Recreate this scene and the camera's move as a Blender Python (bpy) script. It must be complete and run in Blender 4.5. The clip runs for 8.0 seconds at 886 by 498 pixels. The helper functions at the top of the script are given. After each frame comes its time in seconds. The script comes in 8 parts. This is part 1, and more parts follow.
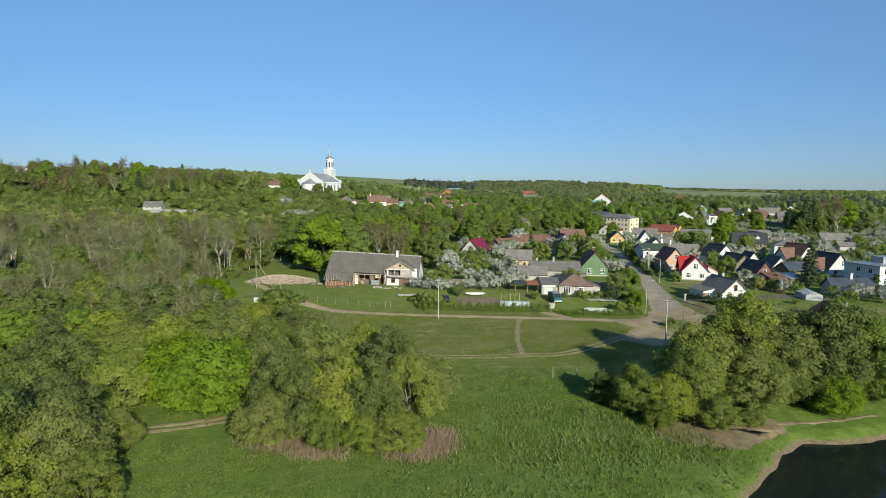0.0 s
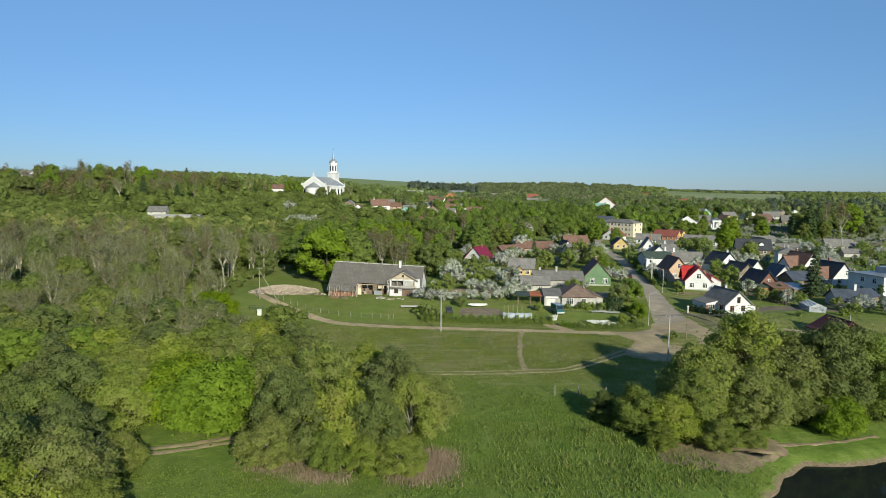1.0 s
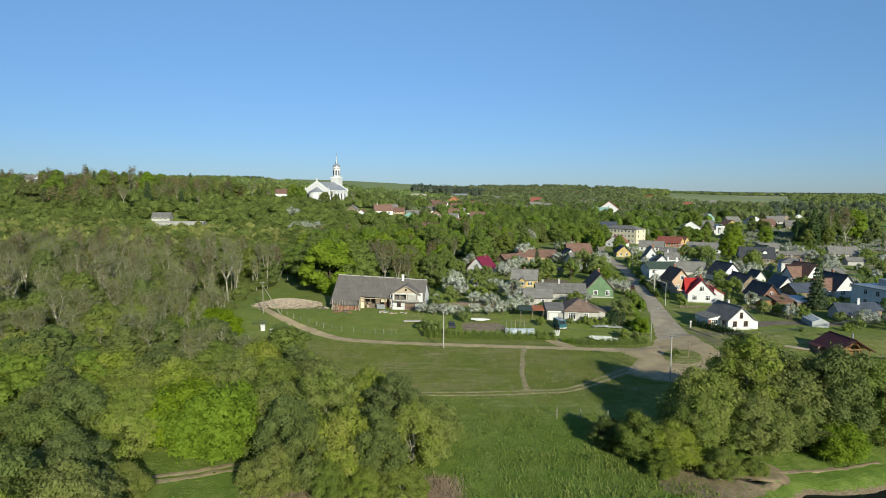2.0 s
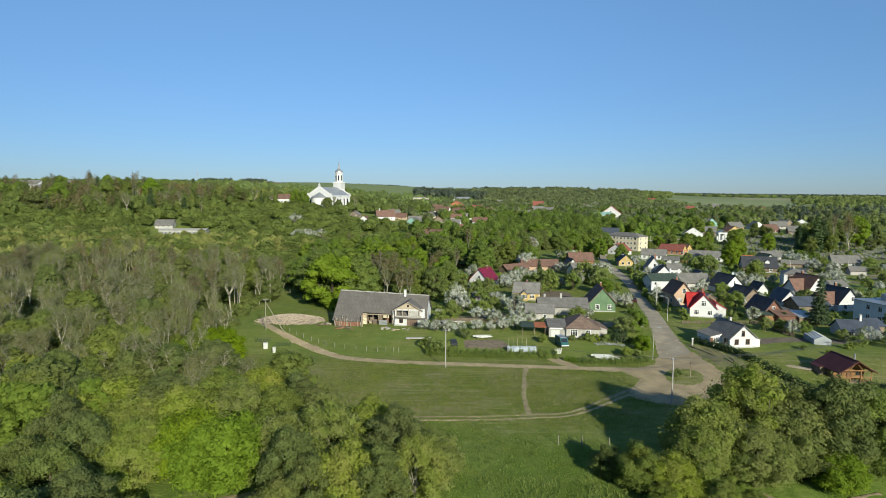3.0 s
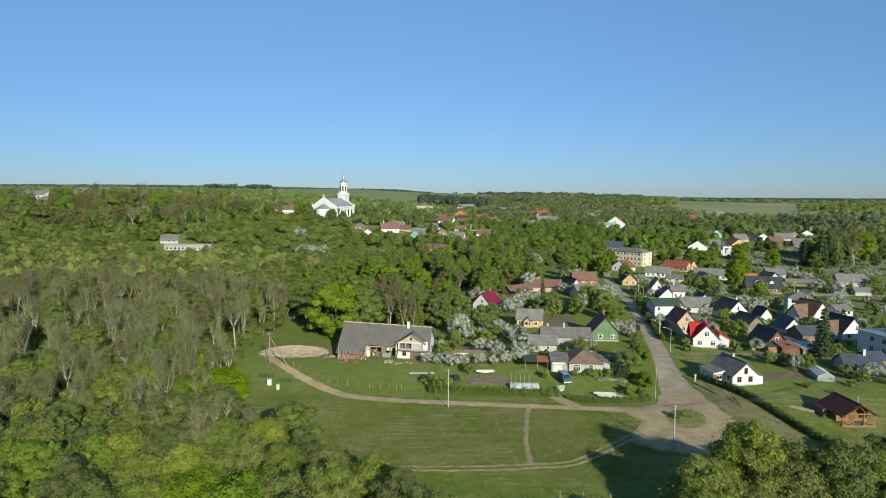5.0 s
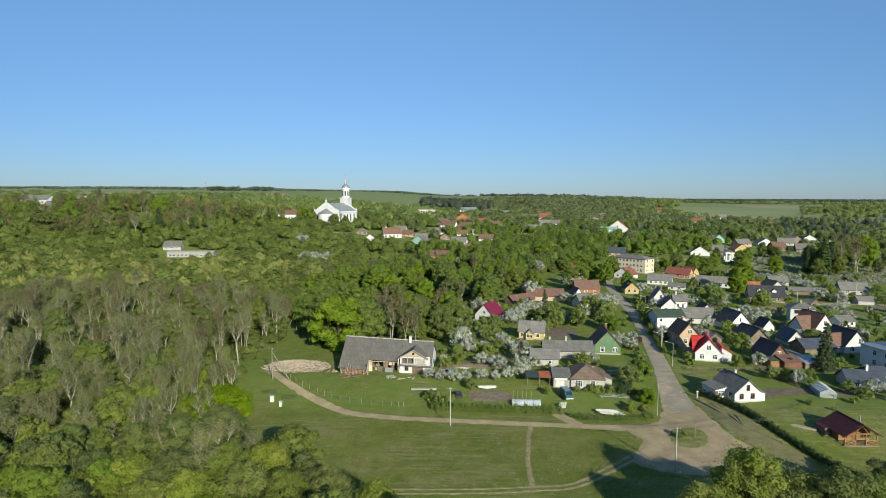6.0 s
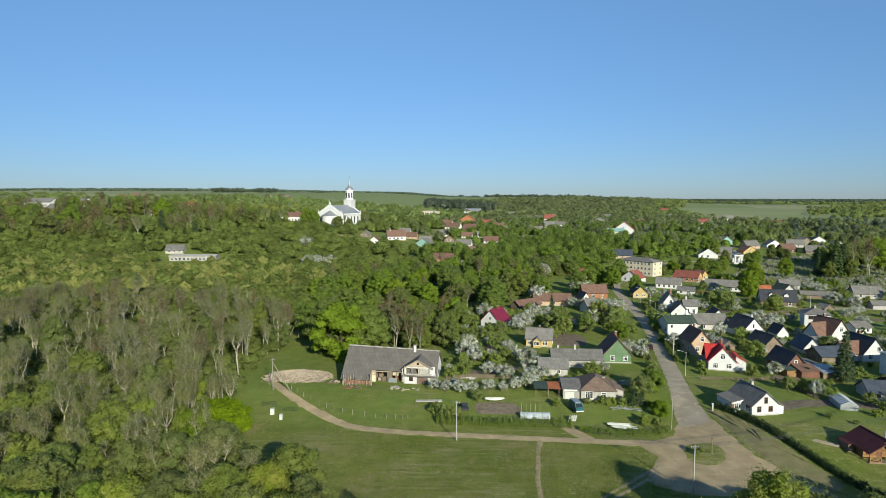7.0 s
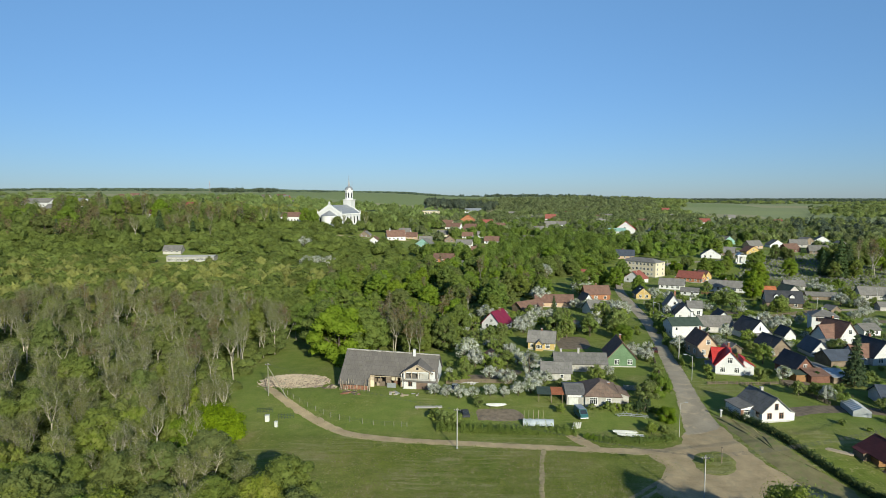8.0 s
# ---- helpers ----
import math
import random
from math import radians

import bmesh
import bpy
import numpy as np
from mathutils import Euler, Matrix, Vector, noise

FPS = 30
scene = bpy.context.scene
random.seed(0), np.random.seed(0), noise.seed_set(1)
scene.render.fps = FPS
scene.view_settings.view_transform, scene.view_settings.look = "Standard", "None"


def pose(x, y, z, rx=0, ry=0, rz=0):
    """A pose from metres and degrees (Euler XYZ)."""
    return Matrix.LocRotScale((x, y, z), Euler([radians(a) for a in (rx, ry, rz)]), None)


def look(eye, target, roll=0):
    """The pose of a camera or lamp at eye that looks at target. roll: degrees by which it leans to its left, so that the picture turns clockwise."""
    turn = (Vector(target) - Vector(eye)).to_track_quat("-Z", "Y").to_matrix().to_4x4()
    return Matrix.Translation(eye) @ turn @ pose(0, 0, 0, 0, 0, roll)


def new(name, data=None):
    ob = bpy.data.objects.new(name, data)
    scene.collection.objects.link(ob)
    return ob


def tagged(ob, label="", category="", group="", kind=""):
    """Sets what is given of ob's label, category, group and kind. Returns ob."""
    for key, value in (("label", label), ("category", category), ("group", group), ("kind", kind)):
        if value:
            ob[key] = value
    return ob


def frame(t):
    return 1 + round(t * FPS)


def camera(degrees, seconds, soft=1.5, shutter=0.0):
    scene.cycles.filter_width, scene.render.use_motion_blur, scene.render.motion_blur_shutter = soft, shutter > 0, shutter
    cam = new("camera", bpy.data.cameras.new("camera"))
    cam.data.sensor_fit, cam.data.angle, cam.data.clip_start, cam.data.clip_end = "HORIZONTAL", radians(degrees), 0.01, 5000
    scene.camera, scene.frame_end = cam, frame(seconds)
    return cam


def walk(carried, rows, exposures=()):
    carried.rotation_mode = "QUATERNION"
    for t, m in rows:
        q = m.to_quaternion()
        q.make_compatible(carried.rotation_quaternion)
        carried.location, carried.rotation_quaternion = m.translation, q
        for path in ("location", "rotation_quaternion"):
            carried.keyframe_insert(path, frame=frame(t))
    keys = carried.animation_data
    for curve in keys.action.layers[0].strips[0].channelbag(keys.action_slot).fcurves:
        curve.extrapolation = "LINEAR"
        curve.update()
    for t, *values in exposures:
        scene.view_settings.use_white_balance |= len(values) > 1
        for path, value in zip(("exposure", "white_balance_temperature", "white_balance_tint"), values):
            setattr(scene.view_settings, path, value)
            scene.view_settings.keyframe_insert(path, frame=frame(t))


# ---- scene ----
cam = camera(72.3, 8.0, soft=0.85)
PATH = [
    (0, (-1.851, -2.374, 28.153), (-1.826, -0.383, 27.961), 0.6),
    (0.5, (-1.79, -2.385, 29.341), (-1.772, -0.394, 29.151), 0.6),
    (1, (-1.66, -2.4, 30.84), (-1.647, -0.409, 30.651), 0.57),
    (1.5, (-1.56, -2.462, 32.489), (-1.553, -0.471, 32.302), 0.53),
    (3, (-1.445, -2.52, 38.565), (-1.451, -0.528, 38.383), 0.4),
    (3.5, (-1.353, -2.47, 40.703), (-1.364, -0.479, 40.523), 0.4),
    (4, (-1.252, -2.42, 42.797), (-1.268, -0.428, 42.619), 0.38),
    (4.5, (-1.134, -2.419, 44.758), (-1.153, -0.427, 44.583), 0.33),
    (6, (-0.939, -2.376, 50.951), (-0.968, -0.383, 50.781), 0.2),
    (7, (-1.3, 2.718, 52.163), (-1.343, 4.711, 51.995), 0.05),
    (7.5, (-1.305, 4.972, 52.234), (-1.35, 6.964, 52.065), 0.0),
    (8, (-1.337, 7.071, 52.299), (-1.381, 9.063, 52.13), 0.0),
]
walk(cam, [(t, look(eye, to, roll)) for t, eye, to, roll in PATH], exposures=((0, 0.6, 6250, 3), (8, 0.6, 6250, 3)))

# ---- light: a low, clear sun behind and to the right of the camera ----
SUN_EL, SUN_TO = 20.8, (-0.385, 0.923)
sun = new("sun", bpy.data.lights.new("sun", "SUN"))
sun.data.energy, sun.data.angle, sun.data.color = 4.6, radians(0.55), (1.0, 0.9, 0.72)
sun.matrix_world = look((0, 0, 0), (SUN_TO[0], SUN_TO[1], -math.tan(radians(SUN_EL))))
world = bpy.data.worlds.new("sky")
scene.world = world
world.use_nodes = True
sky = world.node_tree.nodes.new("ShaderNodeTexSky")
sky.sky_type, sky.sun_disc = "NISHITA", False
sky.sun_elevation = radians(SUN_EL)
sky.sun_rotation = math.atan2(-SUN_TO[0], -SUN_TO[1])
sky.air_density, sky.dust_density, sky.ozone_density = 0.8, 0.1, 3.0
wn = world.node_tree
tint = wn.nodes.new("ShaderNodeMix")
tint.data_type, tint.blend_type = "RGBA", "MULTIPLY"
tint.inputs[0].default_value = 1.0
# clear spring air: the haze over the horizon stays blue
lift = wn.nodes.new("ShaderNodeValToRGB")
lift.color_ramp.elements[0].color = (0.43, 0.5, 0.695, 1)
lift.color_ramp.elements[1].position, lift.color_ramp.elements[1].color = 0.42, (1.27, 1.38, 1.385, 1)
up = wn.nodes.new("ShaderNodeSeparateXYZ")
wn.links.new(wn.nodes.new("ShaderNodeTexCoord").outputs["Generated"], up.inputs[0])
wn.links.new(up.outputs[2], lift.inputs[0])
# the air is a little brighter towards the sun's side
side = wn.nodes.new("ShaderNodeMath")
side.operation, side.inputs[1].default_value, side.inputs[2].default_value = "MULTIPLY_ADD", 0.16, 1.02
wn.links.new(up.outputs[0], side.inputs[0])
gain = wn.nodes.new("ShaderNodeVectorMath")
gain.operation = "SCALE"
wn.links.new(lift.outputs[0], gain.inputs[0])
wn.links.new(side.outputs[0], gain.inputs["Scale"])
wn.links.new(sky.outputs[0], tint.inputs[6])
wn.links.new(gain.outputs[0], tint.inputs[7])
wn.links.new(tint.outputs[2], wn.nodes["Background"].inputs[0])
world.node_tree.nodes["Background"].inputs[1].default_value = 0.075

# ---- land form ----
def ramp(v, xs, ys):
    v, xs, ys = np.asarray(v, float), np.asarray(xs, float), np.asarray(ys, float)
    i = np.clip(np.searchsorted(xs, v) - 1, 0, len(xs) - 2)
    t = np.clip((v - xs[i]) / (xs[i + 1] - xs[i]), 0, 1)
    t = t * t * (3 - 2 * t) * 0.5 + t * 0.5
    return ys[i] + (ys[i + 1] - ys[i]) * t


def shore_y(x):
    """The river's bank: south of this line lies the water."""
    return ramp(x, [-30, 10, 26, 31, 36, 40.5, 44.5, 48.5, 53, 58, 120, 400], [-300, 30, 52.0, 57.4, 62.4, 67.4, 70.7, 70.4, 71.4, 73.2, 92, 122])


WATER_Z = -3.0


def gz(x, y):
    """Height of the ground: river meadow, village terrace, church hill and far fields."""
    x, y = np.asarray(x, float), np.asarray(y, float)
    base = ramp(y, [-300, 40, 65, 100, 138, 160, 240, 400, 460, 700, 1500, 3000, 4950],
                [-2.2, -2.2, -1.8, -0.3, 0, 2, 2.3, 2.6, 6.5, 14, 29, 35, 37])
    hill = ramp(-x, [-60, 350], [0, 1]) * ramp(y, [200, 416, 500, 620, 800, 2500, 4950], [0, 10, 19, 24, 28, 28, 28])
    hill = hill + 54 * ramp(-x / np.maximum(y, 1.0), [-0.15, 0.45], [0, 1]) * ramp(y, [800, 2500, 4950], [0, 0.26, 1])
    ridge = 25 * np.exp(-((x - 200) / 440) ** 2) * ramp(y, [1150, 1750, 3600], [0, 1, 0.3])
    knoll = 2.0 * ramp(x, [50, 66], [0, 1]) * ramp(y, [112, 134], [0, 1]) * (1 - ramp(y, [138, 160], [0, 1]))
    bank = ramp(shore_y(x) - y, [-9, -1.0, 0.6, 10], [0, 0.5, 1.6, 4.5])
    swell = 0.10 * np.sin(x * 0.13 + 1.3 * np.sin(y * 0.09)) * np.sin(y * 0.11 + 0.7)
    return base + hill + ridge + knoll - bank + swell


def ground_at(x, y):
    return float(gz(x, y))


# ---- mesh helpers ----
class Geo:
    def __init__(self):
        self.v, self.f = [], []

    def add(self, verts, faces):
        n = len(self.v)
        self.v += [tuple(p) for p in verts]
        self.f += [tuple(n + i for i in f) for f in faces]
        return self

    def box(self, x0, x1, y0, y1, z0, z1):
        return self.add([(x, y, z) for z in (z0, z1) for x, y in ((x0, y0), (x1, y0), (x1, y1), (x0, y1))],
                        [(3, 2, 1, 0), (4, 5, 6, 7), (0, 1, 5, 4), (1, 2, 6, 5), (2, 3, 7, 6), (3, 0, 4, 7)])

    def tube(self, p0, p1, r0, r1, n=6):
        p0, p1 = Vector(p0), Vector(p1)
        q = (p1 - p0).to_track_quat("Z", "Y")
        ring = [Vector((math.cos(2 * math.pi * k / n), math.sin(2 * math.pi * k / n), 0)) for k in range(n)]
        verts = [p0 + q @ (r * r0) for r in ring] + [p1 + q @ (r * r1) for r in ring]
        faces = [(k, (k + 1) % n, n + (k + 1) % n, n + k) for k in range(n)]
        return self.add(verts, faces + [tuple(range(n))[::-1], tuple(range(n, 2 * n))])

    def twig(self, p0, p1, r0, r1):
        """A thin three-sided twig, open at its ends."""
        p0, p1 = Vector(p0), Vector(p1)
        q = (p1 - p0).to_track_quat("Z", "Y")
        ring = [q @ Vector((math.cos(2.1 * k), math.sin(2.1 * k), 0)) for k in range(3)]
        return self.add([p0 + r * r0 for r in ring] + [p1 + r * r1 for r in ring], [(k, (k + 1) % 3, 3 + (k + 1) % 3, 3 + k) for k in range(3)])

    def grille(self, xs, zs, solid, y0, y1):
        """A plate with openings: cells between the xs and zs for which solid(i, j) holds."""
        n, m = len(xs), len(zs)
        base = len(self.v)
        self.v += [(x, y, z) for y in (y0, y1) for z in zs for x in xs]
        at = lambda i, j, k: base + k * n * m + j * n + i
        ok = lambda i, j: 0 <= i < n - 1 and 0 <= j < m - 1 and solid(i, j)
        for j in range(m - 1):
            for i in range(n - 1):
                if not ok(i, j):
                    continue
                self.f += [(at(i, j, 0), at(i + 1, j, 0), at(i + 1, j + 1, 0), at(i, j + 1, 0)), (at(i, j + 1, 1), at(i + 1, j + 1, 1), at(i + 1, j, 1), at(i, j, 1))]
                for di, dj, a, b in ((-1, 0, (i, j), (i, j + 1)), (1, 0, (i + 1, j), (i + 1, j + 1)), (0, -1, (i, j), (i + 1, j)), (0, 1, (i, j + 1), (i + 1, j + 1))):
                    if not ok(i + di, j + dj):
                        self.f.append((at(*a, 0), at(*b, 0), at(*b, 1), at(*a, 1)))
        return self

    def prism(self, outline, axis, a, b):
        """Extrudes a closed outline of (u, z) along x or y from a to b."""
        n = len(outline)
        put = (lambda u, z, w: (w, u, z)) if axis == "x" else (lambda u, z, w: (u, w, z))
        verts = [put(u, z, a) for u, z in outline] + [put(u, z, b) for u, z in outline]
        return self.add(verts, [(k, (k + 1) % n, n + (k + 1) % n, n + k) for k in range(n)]
                        + [tuple(range(n))[::-1], tuple(range(n, 2 * n))])

    def mesh(self, name, smooth=False):
        me = bpy.data.meshes.new(name)
        me.from_pydata(self.v, [], self.f)
        bm = bmesh.new()
        bm.from_mesh(me)
        bmesh.ops.recalc_face_normals(bm, faces=bm.faces)
        bm.to_mesh(me)
        bm.free()
        if smooth:
            me.shade_smooth()
        return me


def part(name, geo, material, parent=None, label="", m=None, smooth=False):
    """Links a Geo (or a ready mesh) as one object under a thing or part."""
    me = geo.mesh(name, smooth) if isinstance(geo, Geo) else geo
    if not me.materials and material:
        me.materials.append(material)
    ob = new(name, me)
    ob.parent = parent
    if m is not None:
        ob.matrix_basis = m
    if label:
        ob["label"] = label
    return ob


def thing(name, m, label, category, group="", kind=""):
    ob = new(name)
    ob.empty_display_size = 0.3
    ob.matrix_basis = m
    return tagged(ob, label, category, group, kind)


def array_mesh(name, verts, faces, material, smooth=False):
    """A mesh from numpy arrays of places and of quads or triangles."""
    me = bpy.data.meshes.new(name)
    verts, faces = np.asarray(verts, np.float32), np.asarray(faces, np.int32)
    n, k = faces.shape
    me.vertices.add(len(verts))
    me.vertices.foreach_set("co", verts.ravel())
    me.loops.add(n * k)
    me.loops.foreach_set("vertex_index", faces.ravel())
    me.polygons.add(n)
    me.polygons.foreach_set("loop_start", np.arange(0, n * k, k, dtype=np.int32))
    me.update(calc_edges=True)
    if smooth:
        me.shade_smooth()
    else:
        me.shade_flat()
    me.materials.append(material)
    return me


# ---- materials ----
def nodes_of(name):
    mat = bpy.data.materials.new(name)
    mat.use_nodes = True
    nt = mat.node_tree
    return mat, nt, nt.nodes["Principled BSDF"]


def node(nt, kind, **inputs):
    nd = nt.nodes.new(kind)
    for key, value in inputs.items():
        nd.inputs[key.replace("_", " ")].default_value = value
    return nd


def mix(nt, fac, a, b, blend="MIX"):
    nd = nt.nodes.new("ShaderNodeMix")
    nd.data_type, nd.blend_type = "RGBA", blend
    for slot, value in ((0, fac), (6, a), (7, b)):
        if isinstance(value, bpy.types.NodeSocket):
            nt.links.new(value, nd.inputs[slot])
        else:
            nd.inputs[slot].default_value = value if slot == 0 else (*value, 1)
    return nd.outputs[2]


def noise_fac(nt, co, scale, detail=3.0, lo=0.35, hi=0.65, rough=0.55):
    nz = node(nt, "ShaderNodeTexNoise", Scale=scale, Detail=detail, Roughness=rough)
    nt.links.new(co, nz.inputs["Vector"])
    mr = node(nt, "ShaderNodeMapRange", From_Min=lo, From_Max=hi)
    nt.links.new(nz.outputs["Fac"], mr.inputs["Value"])
    return mr.outputs["Result"]


def scaled(c, k):
    return tuple(min(1.0, v * k) for v in c)


def surface(name, color, rough=0.85, vary=0.22, big=0.35, fine=5.0, bump=0.15, metal=0.0, stain=None, sheets=None, planks=None, spec=0.3):
    """A worn surface: grain, stains, and sheet or plank seams where it has them."""
    mat, nt, bsdf = nodes_of(name)
    co = nt.nodes.new("ShaderNodeTexCoord").outputs["Object"]
    a = noise_fac(nt, co, big, 4)
    b = noise_fac(nt, co, fine, 3, 0.25, 0.75)
    col = mix(nt, a, scaled(color, 1 - vary), scaled(color, 1 + vary))
    col = mix(nt, b, col, mix(nt, 1.0, col, (0.72, 0.72, 0.72), "MULTIPLY"))
    if stain:
        s = noise_fac(nt, co, big * 2.3, 5, 0.52, 0.68)
        col = mix(nt, s, col, stain)
    if sheets or planks:
        br = node(nt, "ShaderNodeTexBrick", Scale=1.0, Mortar_Size=0.02 if planks else 0.03,
                  Brick_Width=(planks or sheets)[0], Row_Height=(planks or sheets)[1], Color1=(1, 1, 1, 1), Color2=(0.87, 0.87, 0.88, 1), Mortar=(0.6, 0.6, 0.6, 1))
        if planks:
            mp = nt.nodes.new("ShaderNodeSeparateXYZ")
            nt.links.new(co, mp.inputs[0])
            add = node(nt, "ShaderNodeMath")
            nt.links.new(mp.outputs[0], add.inputs[0])
            nt.links.new(mp.outputs[1], add.inputs[1])
            cb = nt.nodes.new("ShaderNodeCombineXYZ")
            order = (2, add) if planks[2] else (add, 2)
            for slot, src in enumerate(order):
                nt.links.new(mp.outputs[2] if src == 2 else src.outputs[0], cb.inputs[slot])
            nt.links.new(cb.outputs[0], br.inputs["Vector"])
        else:
            nt.links.new(co, br.inputs["Vector"])
        col = mix(nt, 1.0, col, br.outputs["Color"], "MULTIPLY")
    oi = nt.nodes.new("ShaderNodeObjectInfo")
    mr = node(nt, "ShaderNodeMapRange", To_Min=0.86, To_Max=1.1)
    nt.links.new(oi.outputs["Random"], mr.inputs["Value"])
    hsv = nt.nodes.new("ShaderNodeHueSaturation")
    nt.links.new(mr.outputs[0], hsv.inputs["Value"])
    nt.links.new(col, hsv.inputs["Color"])
    nt.links.new(hsv.outputs[0], bsdf.inputs["Base Color"])
    bsdf.inputs["Roughness"].default_value, bsdf.inputs["Metallic"].default_value = rough, metal
    bsdf.inputs["Specular IOR Level"].default_value = spec
    bp = node(nt, "ShaderNodeBump", Strength=bump, Distance=0.05)
    nt.links.new(b, bp.inputs["Height"])
    nt.links.new(bp.outputs[0], bsdf.inputs["Normal"])
    return mat


def foliage(name, dark, light, lit=0.3, tip=None):
    """Leaves: every leaf its own tone, every tree its own, with light passing through."""
    mat, nt, bsdf = nodes_of(name)
    ge = nt.nodes.new("ShaderNodeNewGeometry")
    oi = nt.nodes.new("ShaderNodeObjectInfo")
    co = nt.nodes.new("ShaderNodeTexCoord").outputs["Object"]
    col = mix(nt, ge.outputs["Random Per Island"], dark, light)
    if tip:
        col = mix(nt, noise_fac(nt, co, 0.5, 3, 0.45, 0.6), col, tip)
    patch = noise_fac(nt, co, 0.25, 2, 0.3, 0.7)
    at = nt.nodes.new("ShaderNodeAttribute")
    at.attribute_name = "tone"
    tone = node(nt, "ShaderNodeMapRange", From_Min=-1.0, To_Min=0.76, To_Max=1.26)
    nt.links.new(at.outputs["Fac"], tone.inputs["Value"])
    tv = nt.nodes.new("ShaderNodeHueSaturation")
    nt.links.new(tone.outputs[0], tv.inputs["Value"])
    nt.links.new(col, tv.inputs["Color"])
    col = tv.outputs[0]
    col = mix(nt, patch, mix(nt, 1.0, col, (0.78, 0.82, 0.8), "MULTIPLY"), col)
    hsv = nt.nodes.new("ShaderNodeHueSaturation")
    for sock, lo, hi in (("Value", 0.94, 1.2), ("Hue", 0.488, 0.502), ("Saturation", 0.86, 1.06)):
        mr = node(nt, "ShaderNodeMapRange", To_Min=lo, To_Max=hi)
        if sock == "Hue":
            m2 = node(nt, "ShaderNodeMath")
            m2.operation = "FRACT"
            m1 = node(nt, "ShaderNodeMath")
            m1.operation = "MULTIPLY"
            m1.inputs[1].default_value = 7.31
            nt.links.new(oi.outputs["Random"], m1.inputs[0])
            nt.links.new(m1.outputs[0], m2.inputs[0])
            nt.links.new(m2.outputs[0], mr.inputs["Value"])
        else:
            nt.links.new(oi.outputs["Random"], mr.inputs["Value"])
        nt.links.new(mr.outputs[0], hsv.inputs[sock])
    nt.links.new(col, hsv.inputs["Color"])
    nt.links.new(hsv.outputs[0], bsdf.inputs["Base Color"])
    bsdf.inputs["Roughness"].default_value = 0.6
    bsdf.inputs["Specular IOR Level"].default_value = 0.12
    bp = node(nt, "ShaderNodeBump", Strength=0.7, Distance=0.22)
    nt.links.new(noise_fac(nt, co, 2.6, 3, 0.25, 0.75), bp.inputs["Height"])
    nt.links.new(bp.outputs[0], bsdf.inputs["Normal"])
    tr = nt.nodes.new("ShaderNodeBsdfTranslucent")
    nt.links.new(hsv.outputs[0], tr.inputs["Color"])
    ms = nt.nodes.new("ShaderNodeMixShader")
    ms.inputs[0].default_value = lit
    nt.links.new(bsdf.outputs[0], ms.inputs[1])
    nt.links.new(tr.outputs[0], ms.inputs[2])
    nt.links.new(ms.outputs[0], nt.nodes["Material Output"].inputs["Surface"])
    return mat


